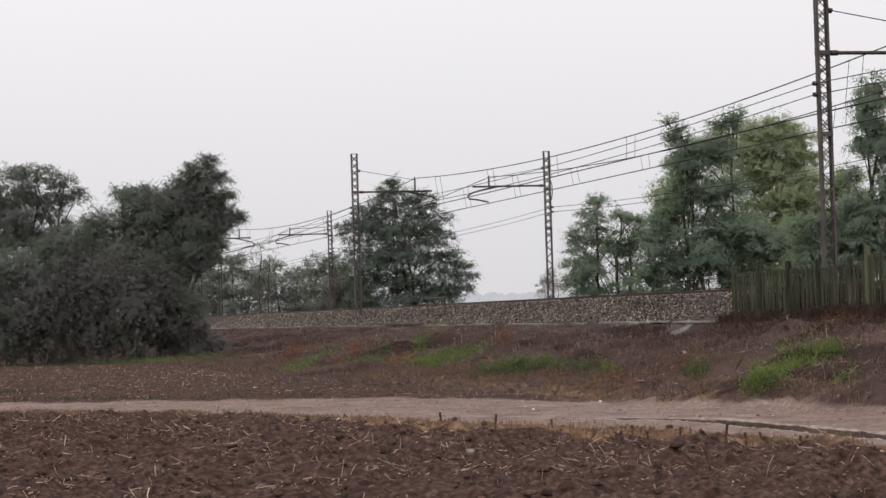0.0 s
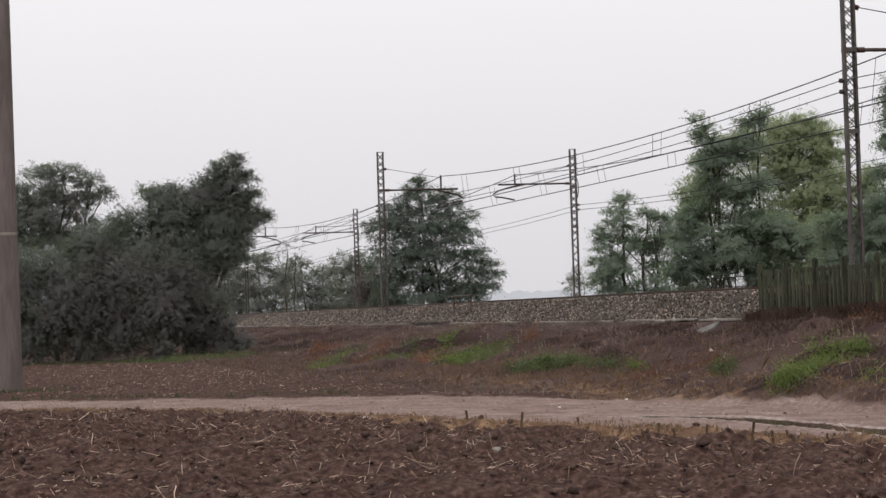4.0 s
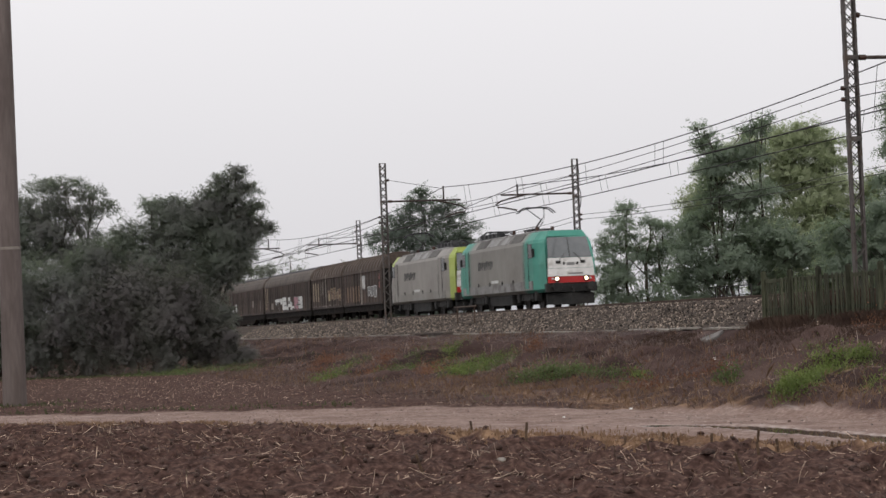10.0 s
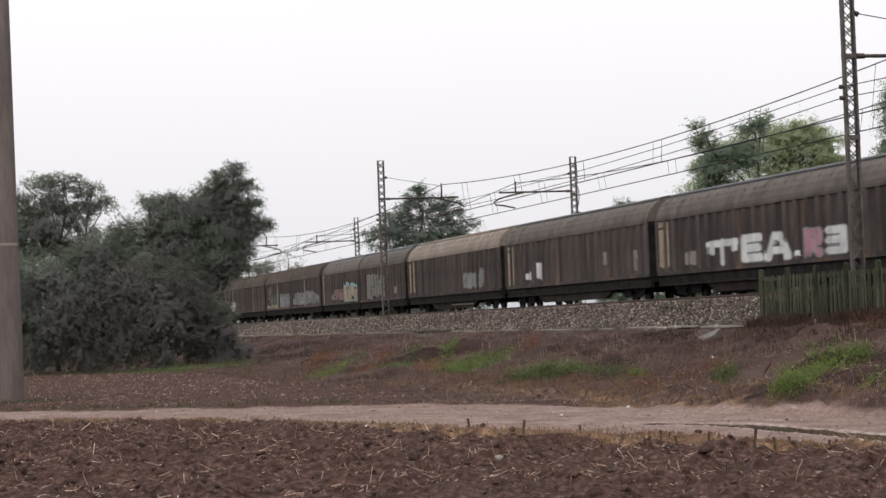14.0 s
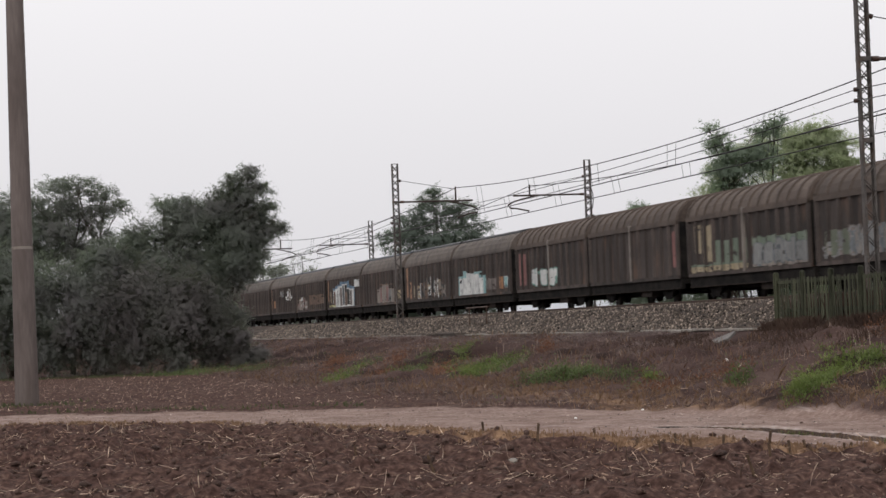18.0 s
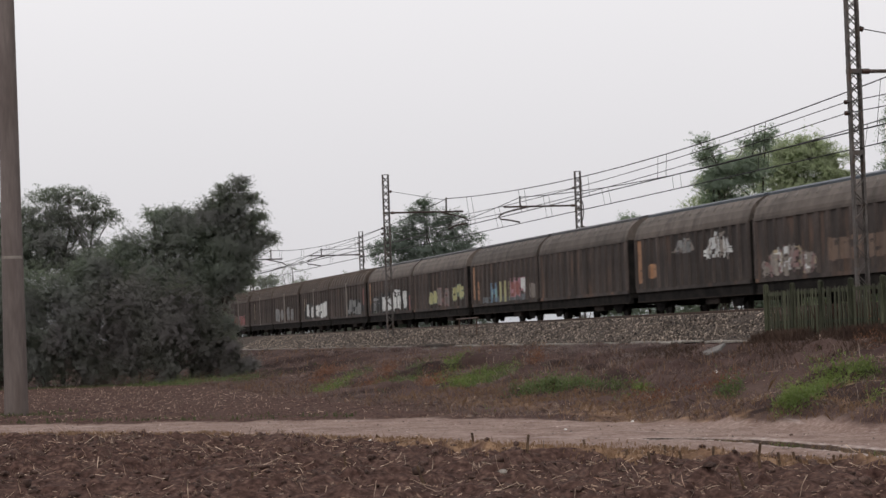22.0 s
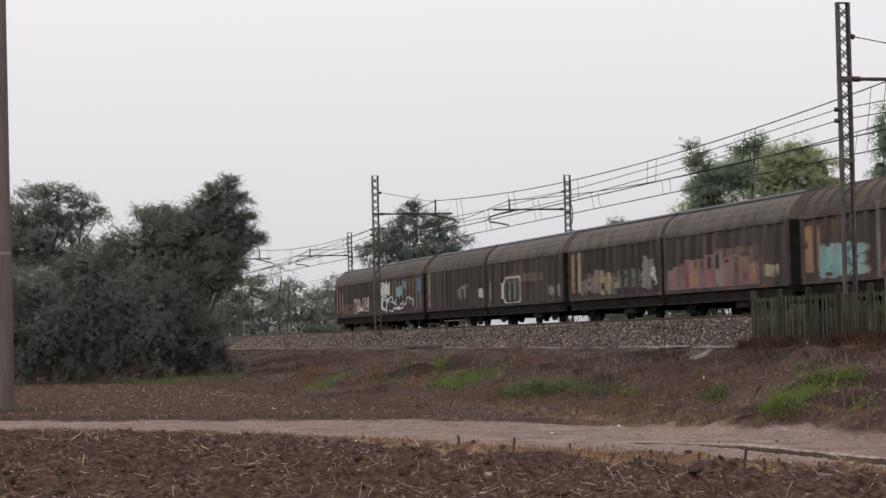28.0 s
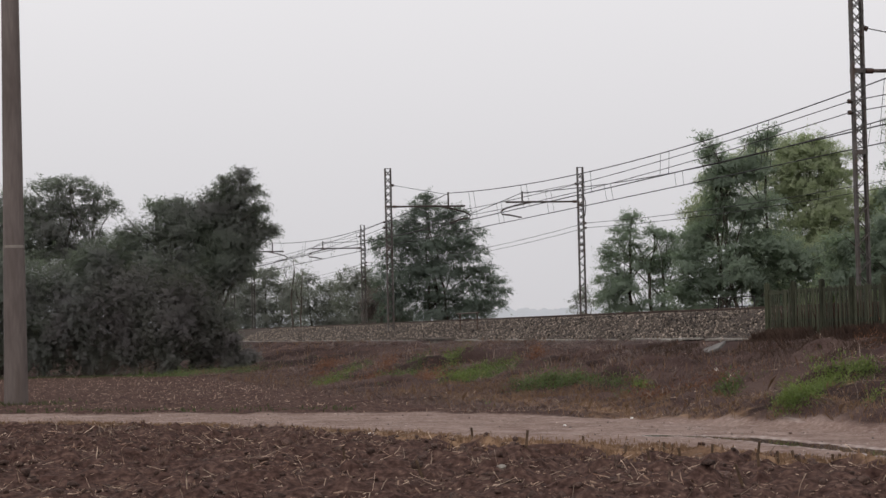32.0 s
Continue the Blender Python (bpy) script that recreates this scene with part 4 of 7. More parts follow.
    part("roof_deck", Shape().chamfer(-LEN + 2.6, -2.6, -1.0, 1.0, 3.8, 3.93, 0.04), LROOF, w, "flat grey roof deck")
    for i, x in enumerate((-5.0, -7.4, -9.8, -12.2)):
        for y in (-1, 1):
            sh = Shape().add([(x - 1.1, y * 1.42, 3.435), (x + 1.1, y * 1.42, 3.435), (x + 1.1, y * 1.085, 3.845), (x - 1.1, y * 1.085, 3.845), (x - 1.1, y * 1.38, 3.40), (x + 1.1, y * 1.38, 3.40), (x + 1.1, y * 1.05, 3.81), (x - 1.1, y * 1.05, 3.81)],
                             [(0, 1, 2, 3), (7, 6, 5, 4), (0, 4, 5, 1), (1, 5, 6, 2), (2, 6, 7, 3), (3, 7, 4, 0)])
            part("roof_hatch", sh, LROOF_DARK if i in (0, 3) else LROOF, w, "sloped sooty roof hatch" if i in (0, 3) else "sloped pale grey roof hatch")
    for x in (-4.4, -8.9, -13.4):
        part("roof_insulator", Shape().path([(x, -0.4, 3.9), (x, -0.4, 4.0), (x, -0.4, 4.01), (x, -0.4, 4.2), (x, -0.4, 4.21)], [0.05, 0.05, 0.09, 0.09, 0.04], 10), INSUL, w)
        part("roof_insulator", Shape().path([(x, 0.4, 3.9), (x, 0.4, 4.0), (x, 0.4, 4.01), (x, 0.4, 4.2), (x, 0.4, 4.21)], [0.05, 0.05, 0.09, 0.09, 0.04], 10), INSUL, w)
    part("busbar", Shape().tube((-LEN + 4.4, -0.4, 4.22), (-4.4, -0.4, 4.22), 0.02, n=6), PAN, w)
    # pantographs: one raised to the wire, one folded
    for x, up, d in ((raised_at, True, 1), (lowered_at, False, 1)):
        p = part("pantograph", Shape().box(x - 0.9, x + 0.9, -0.55, -0.47, 4.05, 4.12).box(x - 0.9, x + 0.9, 0.47, 0.55, 4.05, 4.12).box(x - 0.85, x - 0.77, -0.5, 0.5, 4.05, 4.12).box(x + 0.77, x + 0.85, -0.5, 0.5, 4.05, 4.12), PAN, w, "raised black pantograph" if up else "folded black pantograph")
        for a in (-0.75, 0.75):
            for y in (-0.5, 0.5):
                part("foot_insulator", Shape().tube((x + a, y, 3.9), (x + a, y, 4.06), 0.06, n=8), INSUL, p)
        if up:
            k, h = (x + 0.75, 4.62), (x - 0.35, 5.16)
        else:
            k, h = (x + 0.95, 4.22), (x - 0.7, 4.3)
        part("lower_arm", Shape().tube((x - 0.7, 0, 4.12), (k[0], 0, k[1]), 0.05, 0.04, n=8), PAN, p)
        part("pull_rod", Shape().tube((x - 0.55, 0.12, 4.1), (k[0] - 0.15, 0.12, k[1] - 0.1), 0.02, n=6), PAN, p)
        for y in (-1, 1):
            part("upper_arm", Shape().tube((k[0], y * 0.1, k[1]), (h[0], y * 0.45, h[1]), 0.028, 0.022, n=6), PAN, p)
        bow = [(-0.98, -0.2), (-0.82, -0.05), (-0.6, 0.08), (0.6, 0.08), (0.82, -0.05), (0.98, -0.2)]
        for a in (-0.22, 0.22):
            part("contact_strip", Shape().path([(h[0] + a, y, h[1] + z) for y, z in bow], 0.03, 6), PAN, p)
        part("head_frame", Shape().box(h[0] - 0.25, h[0] + 0.25, -0.5, -0.44, h[1], h[1] + 0.05).box(h[0] - 0.25, h[0] + 0.25, 0.44, 0.5, h[1], h[1] + 0.05), PAN, p)
    part("roof_gear", Shape().box(lowered_at - 2.2, lowered_at + 2.0, -0.7, 0.7, 3.93, 4.02), PAN, w, "dark roof equipment tray")
    for i in range(5):
        part("roof_switch", Shape().chamfer(lowered_at - 1.9 + i * 0.85, lowered_at - 1.5 + i * 0.85, -0.75, -0.3, 4.0, 4.24, 0.04), PAN, w)
    # running gear
    part("under_tank", Shape().chamfer(-11.2, -6.6, -1.25, 1.25, 0.32, 0.9, 0.05), LDARK, w)
    for xc in (-3.9, -LEN + 3.9):
        b = part("bogie_frame", Shape().box(xc - 1.9, xc + 1.9, -0.55, 0.55, 0.5, 0.8), LDARK, w)
        for y in (-1, 1):
            lo, hi = sorted((y * 1.0, y * 1.2))
            part("side_frame", Shape().add([(xc - 2.0, lo, 0.62), (xc - 1.0, lo, 0.5), (xc + 1.0, lo, 0.5), (xc + 2.0, lo, 0.62), (xc + 2.0, lo, 0.85), (xc - 2.0, lo, 0.85), (xc - 2.0, hi, 0.62), (xc - 1.0, hi, 0.5), (xc + 1.0, hi, 0.5), (xc + 2.0, hi, 0.62), (xc + 2.0, hi, 0.85), (xc - 2.0, hi, 0.85)],
                                           [(0, 1, 2, 3, 4, 5), (11, 10, 9, 8, 7, 6), (0, 6, 7, 1), (1, 7, 8, 2), (2, 8, 9, 3), (3, 9, 10, 4), (4, 10, 11, 5), (5, 11, 6, 0)]), LDARK, b)
            for x in (-1.3, 1.3):
                part("axle_box", Shape().chamfer(xc + x - 0.22, xc + x + 0.22, *sorted((y * 1.18, y * 1.3)), 0.42, 0.84, 0.04), LDARK, b)
                part("spring", Shape().tube((xc + x * 0.55, y * 1.12, 0.5), (xc + x * 0.55, y * 1.12, 0.95), 0.12, n=10), LDARK, b)
        for x in (-1.3, 1.3):
            wheelset(w, xc + x, 0.6)
        for y in (-1, 1):
            part("sand_box", Shape().chamfer(xc + 2.1, xc + 2.5, *sorted((y * 1.1, y * 1.4)), 0.45, 0.95, 0.04), LDARK, w)
    return w


PAINT_BAR = mat("pale_sticker", (0.5, 0.5, 0.49), (0.6, 0.6, 0.58), scale=2, rough=0.6, bump=0)


# ---------------------------------------------------------------- train: shared paint
WALL = mat("rusty_brown_wagon_wall", (0.0285, 0.0225, 0.0205), (0.063, 0.0495, 0.0445), scale=1.1, rough=0.75, bump=0.15, stretch=(1.6, 1, 0.35), rnd=0.25, fine=0.22, dirt=(0.13, 0.078, 0.054), dirt_scale=0.9, spot=0.585)
RIB = mat("dusty_wagon_rib", (0.04, 0.0315, 0.0285), (0.082, 0.064, 0.057), scale=1.3, rough=0.8, bump=0.1, stretch=(1.6, 1, 0.5), rnd=0.35, fine=0.2)
ROOF = mat("dusty_brown_wagon_roof", (0.069, 0.055, 0.047), (0.114, 0.092, 0.079), scale=0.8, rough=0.7, bump=0.15, rnd=0.2, fine=0.15, stretch=(1, 1, 0.6), dirt=(0.045, 0.036, 0.03))
ROOF_RIB = mat("dark_ribbed_wagon_roof", (0.056, 0.041, 0.034), (0.092, 0.069, 0.056), scale=0.8, rough=0.7, bump=0.15, rnd=0.2, fine=0.2)
RIDGE_DARK = mat("dark_roof_ridge", (0.03, 0.03, 0.032), (0.055, 0.055, 0.06), scale=1, rough=0.5, rnd=0.2)
RIDGE_BLUE = mat("blue_grey_roof_ridge", (0.045, 0.056, 0.07), (0.075, 0.088, 0.105), scale=1, rough=0.45, rnd=0.2)
PALE_ROOF = mat("pale_dusty_wagon_roof", (0.15, 0.12, 0.095), (0.22, 0.18, 0.145), scale=0.8, rough=0.7, rnd=0.1)
CHASSIS = mat("sooty_underframe", (0.01, 0.0092, 0.0092), (0.024, 0.021, 0.019), scale=2, rough=0.9, bump=0.3, gloss=0.05)
WHEEL = mat("brake_dust_wheel_steel", (0.013, 0.011, 0.01), (0.03, 0.024, 0.02), scale=3, rough=0.6, metal=0.4)
SOLE = mat("dark_solebar", (0.016, 0.013, 0.012), (0.034, 0.026, 0.022), scale=1.5, rough=0.9, rnd=0.2, gloss=0.08)
PAINTS = {
    "white": ((0.42, 0.42, 0.42), (0.6, 0.6, 0.58)), "grey": ((0.13, 0.13, 0.13), (0.22, 0.22, 0.215)), "cream": ((0.33, 0.26, 0.16), (0.45, 0.37, 0.25)),
    "pale": ((0.25, 0.2, 0.165), (0.34, 0.28, 0.23)), "orange": ((0.34, 0.16, 0.08), (0.44, 0.24, 0.13)), "rust": ((0.20, 0.10, 0.04), (0.30, 0.16, 0.065)),
}
PAINTS.update({
    "red": ((0.28, 0.06, 0.05), (0.4, 0.11, 0.09)), "pink": ((0.42, 0.14, 0.2), (0.56, 0.25, 0.3)), "cyan": ((0.12, 0.4, 0.42), (0.3, 0.55, 0.55)),
    "teal": ((0.08, 0.3, 0.24), (0.2, 0.42, 0.35)), "yellow": ((0.42, 0.40, 0.10), (0.56, 0.54, 0.2)), "blue": ((0.07, 0.18, 0.32), (0.12, 0.27, 0.42)),
    "green": ((0.13, 0.19, 0.12), (0.22, 0.28, 0.19)), "black": ((0.012, 0.012, 0.012), (0.03, 0.03, 0.03)), "faint": ((0.11, 0.085, 0.075), (0.19, 0.15, 0.135)),
    "faintgreen": ((0.07, 0.085, 0.05), (0.12, 0.14, 0.085)), "faintblue": ((0.065, 0.075, 0.085), (0.13, 0.145, 0.16)), "faintrust": ((0.11, 0.06, 0.035), (0.17, 0.095, 0.055)),
    "faintpink": ((0.16, 0.075, 0.07), (0.26, 0.13, 0.12)),
})
FADED = {k: tuple(tuple(x + (0.0 if k in ("orange", "white", "cream") else 0.32) * (sum(c) / 3 - x) for x in c) for c in v) for k, v in PAINTS.items()}
PAINT = {k: mat(k + "_spray_paint", a, b, scale=1.6, rough=0.6, bump=0.05, fine=0.15, stretch=(1, 1, 0.5), dirt=tuple(0.35 * x + 0.02 for x in a), dirt_scale=2.2, spot=0.60) for k, (a, b) in ((k, tuple(tuple(x * (0.95 if k in ("white", "grey", "black", "faint", "faintpink", "faintgreen", "faintblue", "faintrust") else 0.68) + 0.01 for x in c) for c in v)) for k, v in FADED.items())}

CACHE = {}


def shared(key, build, material, smooth=False):
    if key not in CACHE:
        CACHE[key] = build().mesh(key, material, smooth)
    return CACHE[key]


def wheel_shape(r=0.46):
    """A railway wheel lying in the x-z plane: flange, tread, web and hub."""
    prof = [(0.0, 0.10), (0.05, 0.10), (0.055, 0.04), (r * 0.72, 0.02), (r * 0.80, 0.065), (r, 0.07), (r, -0.045), (r + 0.028, -0.05), (r + 0.028, -0.068), (r * 0.8, -0.07), (r * 0.72, -0.02), (0.055, -0.03), (0.0, -0.05)]
    n = 28
    rows = [[(max(rad, 0.001) * math.cos(2 * math.pi * k / n), y, max(rad, 0.001) * math.sin(2 * math.pi * k / n)) for k in range(n)] for rad, y in prof]
    return Shape().rings(rows)


def wheelset(parent, x, r=0.46):
    ax = part("axle", shared("axle", lambda: Shape().tube((0, -1.05, 0), (0, 1.05, 0), 0.08, n=10), WHEEL), WHEEL, parent, at=(x, 0, r))
    me = shared("wheel_%d" % (r * 100), lambda: wheel_shape(r), WHEEL)
    part("wheel", me, WHEEL, ax, at=pose(0, -0.76, 0, 0, 0, 180))
    part("wheel", me, WHEEL, ax, at=pose(0, 0.76, 0))
    return ax


ROOF_LINE = [(1.42, 3.28), (1.40, 3.45), (1.30, 3.72), (1.12, 3.95), (0.88, 4.13), (0.60, 4.24), (0.30, 4.29), (0.0, 4.31)]


def roof_section(x, grow=0.0):
    half = [(y + grow * 0.8, z + grow) for y, z in ROOF_LINE]
    return [(x, -y, z) for y, z in half] + [(x, y, z) for y, z in reversed(half[:-1])]


def spring_box():
    sh = Shape().chamfer(-0.16, 0.16, -0.12, 0.12, -0.17, 0.17, 0.03)
    for i in range(5):
        w = 0.58 - i * 0.09
        sh.box(-w, w, -0.05, 0.05, 0.19 + i * 0.022, 0.208 + i * 0.022)
    return sh


def wagon_unit(w, x0, x1, kind, roof_mat, ridge_mat):
    """One body of a wagon between x0 (rear) and x1 (front) on the wagon's frame."""
    hw = 1.40
    part("body", Shape().box(x0, x1, -hw, hw, 1.02, 3.28), WALL, w, "rust-brown steel sliding walls")
    roof = Shape()
    a, b = roof_section(x0 - 0.03), roof_section(x1 + 0.03)
    roof.rings([a, b])
    part("roof", roof, roof_mat, w, "curved dusty brown roof", smooth=False)
    part("top_rail", Shape().box(x0, x1, -hw - 0.06, -hw, 3.22, 3.32), roof_mat, w)
    part("bottom_rail", Shape().box(x0, x1, -hw - 0.05, -hw, 1.0, 1.14), RIB if kind == "ribbed" else WALL, w)
    n = max(8, round((x1 - x0) / (0.98 if kind != "ribbed" else 1.02)))
    rib = shared("rib", lambda: Shape().add([(-0.13, 0, 1.14), (0.13, 0, 1.14), (0.06, -0.09, 1.14), (-0.06, -0.09, 1.14), (-0.13, 0, 3.22), (0.13, 0, 3.22), (0.06, -0.09, 3.22), (-0.06, -0.09, 3.22)], [(0, 1, 2, 3), (4, 7, 6, 5), (1, 5, 6, 2), (2, 6, 7, 3), (3, 7, 4, 0)]), RIB)
    far, ribs = Shape(), []
    for i in range(n + 1):
        x = x0 + 0.1 + (x1 - x0 - 0.2) * i / n
        ribs.append(x)
        part("rib", rib, RIB, w, at=(x, -hw, 0))
        far.box(x - 0.05, x + 0.05, hw, hw + 0.06, 1.14, 3.22)
    part("far_wall_ribs", far, WALL, w)
    if kind == "ribbed":
        hoop = shared("roof_hoop", lambda: Shape().rings([[(-0.07, *p[1:]) for p in roof_section(0)], [(-0.045, *p[1:]) for p in roof_section(0, 0.055)], [(0.045, *p[1:]) for p in roof_section(0, 0.055)], [(0.07, *p[1:]) for p in roof_section(0)]], False), ROOF_RIB)
        for i in range(n + 1):
            part("roof_hoop", hoop, ROOF_RIB, w, at=(x0 + 0.1 + (x1 - x0 - 0.2) * i / n, 0, 0))
        xm = (x0 + x1) / 2
        part("door_post", Shape().box(xm - 0.07, xm + 0.07, -hw - 0.11, -hw, 1.05, 3.45), PAINT["pale"], w, "pale worn door post")
        part("eaves_rail", Shape().box(x0, x1, -hw - 0.09, -hw, 3.2, 3.38), roof_mat, w)
    else:
        ridge = [(0.80, 4.12), (0.81, 4.245), (0.74, 4.285), (0.42, 4.36), (0, 4.39)]
        sec = lambda x: [(x, -y, z) for y, z in ridge] + [(x, y, z) for y, z in reversed(ridge[:-1])]
        part("ridge_cap", Shape().rings([sec(x0 - 0.02), sec(x1 + 0.02)]), ridge_mat, w, "dark flat roof ridge strip")
        cleat = shared("roof_cleat", lambda: Shape().path([(-0.15, -1.0, 4.08), (0.12, -1.22, 3.87)], 0.022, 4), PAINT["pale"])
        for i in range(n):
            part("roof_cleat", cleat, PAINT["pale"], w, at=(x0 + 0.5 + (x1 - x0 - 1) * i / (n - 1), 0, 0))
    for x, d in ((x0, -1), (x1, 1)):
        e = Shape()
        lo, hi = sorted((x, x + d * 0.035))
        e.box(lo, hi, -1.36, 1.36, 1.04, 3.3)
        part("end_wall", e, CHASSIS, w)
        for y in (-0.75, 0.0, 0.75):
            lo, hi = sorted((x + d * 0.034, x + d * 0.11))
            part("end_post", Shape().box(lo, hi, y - 0.06, y + 0.06, 1.04, 3.6), CHASSIS, w)
    part("solebar", Shape().box(x0 - 0.05, x1 + 0.05, -1.36, -1.2, 0.58, 1.0), CHASSIS, w)
    part("solebar_flange", Shape().box(x0 - 0.05, x1 + 0.05, -1.4, -1.36, 0.58, 0.63), SOLE, w)
    part("solebar", Shape().box(x0 - 0.05, x1 + 0.05, 1.2, 1.36, 0.58, 1.0), CHASSIS, w)
    part("floor_frame", Shape().box(x0, x1, -1.2, 1.2, 0.8, 1.02), CHASSIS, w)
    return x0, x1, ribs


def running_gear(w, xs):
    box = shared("axle_box", spring_box, CHASSIS)
    for x in xs:
        wheelset(w, x)
        for y in (-1.0, 1.0):
            part("axle_box", box, CHASSIS, w, at=(x, y, 0.48))
            u = y * 1.14
            g = Shape().add([(x - 0.95, u - 0.02, 0.7), (x - 0.34, u - 0.02, 0.2), (x + 0.34, u - 0.02, 0.2), (x + 0.95, u - 0.02, 0.7), (x - 0.95, u + 0.02, 0.7), (x - 0.34, u + 0.02, 0.2), (x + 0.34, u + 0.02, 0.2), (x + 0.95, u + 0.02, 0.7)],
                            [(0, 1, 2, 3), (4, 7, 6, 5), (0, 4, 5, 1), (1, 5, 6, 2), (2, 6, 7, 3), (3, 7, 4, 0)])
            part("axle_guard", g, CHASSIS, w)


def buffers(w, x, d):
    for y in (-0.875, 0.875):
        part("buffer", Shape().path([(x, y, 1.05), (x + d * 0.36, y, 1.05), (x + d * 0.37, y, 1.05), (x + d * 0.5, y, 1.05), (x + d * 0.505, y, 1.05), (x + d * 0.55, y, 1.05)], [0.13, 0.13, 0.09, 0.09, 0.22, 0.22], 12), CHASSIS, w, "round steel buffer")


# letter strokes on a unit square: bars from point to point
STROKES = {
    "T": [(0.02, 0.85, 0.98, 0.85), (0.5, 0.05, 0.5, 0.9), (0.06, 0.55, 0.06, 0.85), (0.94, 0.6, 0.94, 0.85)], "E": [(0.15, 0.1, 0.15, 0.9), (0.15, 0.1, 0.95, 0.1), (0.15, 0.5, 0.85, 0.5), (0.15, 0.9, 0.95, 0.9)], "A": [(0.1, 0.05, 0.36, 0.9), (0.9, 0.05, 0.64, 0.9), (0.36, 0.9, 0.64, 0.9), (0.25, 0.32, 0.75, 0.32)],
    "R": [(0.15, 0.05, 0.15, 0.95), (0.15, 0.9, 0.85, 0.9), (0.85, 0.9, 0.85, 0.5), (0.15, 0.5, 0.85, 0.5), (0.4, 0.5, 0.9, 0.05)], "S": [(0.1, 0.1, 0.9, 0.1), (0.9, 0.1, 0.9, 0.5), (0.1, 0.5, 0.9, 0.5), (0.1, 0.9, 0.9, 0.9), (0.9, 0.5, 0.9, 0.9)],
    "N": [(0.12, 0, 0.12, 1), (0.12, 1, 0.88, 0), (0.88, 0, 0.88, 1)], "U": [(0.12, 0.1, 0.12, 1), (0.12, 0.1, 0.88, 0.1), (0.88, 0.1, 0.88, 1)], "C": [(0.15, 0.1, 0.15, 0.9), (0.15, 0.1, 0.9, 0.1), (0.15, 0.9, 0.9, 0.9)], ".": [(0.2, 0.05, 0.35, 0.5), (0.75, 0.1, 0.6, 0.7)],
}
ROUND = [(0.5 + 0.4 * math.cos(a * math.pi / 6), 0.5 + 0.45 * math.sin(a * math.pi / 6)) for a in range(13)]
# the strokes of sprayed shapes that spell nothing: bars, blobs, arches, hooks, zigzags
SWEEPS = (
    [[(0.15, 0.05), (0.2, 0.95)], [(0.5, 0.0), (0.5, 0.8)], [(0.85, 0.1), (0.8, 1.0)]], [[(0.1, 0.0), (0.15, 0.75), (0.5, 1.0), (0.85, 0.75), (0.9, 0.0)], [(0.5, 0.1), (0.5, 0.45)]], [ROUND, [(0.5, 0.3), (0.52, 0.7)]],
    [[(0.05, 0.9), (0.25, 0.05), (0.5, 0.75), (0.72, 0.0), (0.95, 1.0)]], [[(0.2, 1.0), (0.25, 0.35), (0.6, 0.05), (0.9, 0.4), (0.6, 0.6)], [(0.75, 0.75), (0.8, 1.0)]], [[(0.1, 0.1), (0.35, 0.95)], [(0.45, 0.05), (0.65, 0.7)], [(0.7, 0.15), (0.95, 1.0)]],
    [[(0.15, 0.0), (0.1, 0.6), (0.4, 0.95), (0.6, 0.6)], [(0.65, 0.0), (0.9, 0.5), (0.75, 1.0)]], [[(0.2, 0.1), (0.2, 0.9)], [(0.75, 0.55), (0.6, 0.9), (0.9, 0.85), (0.75, 0.55), (0.7, 0.0)]],
)


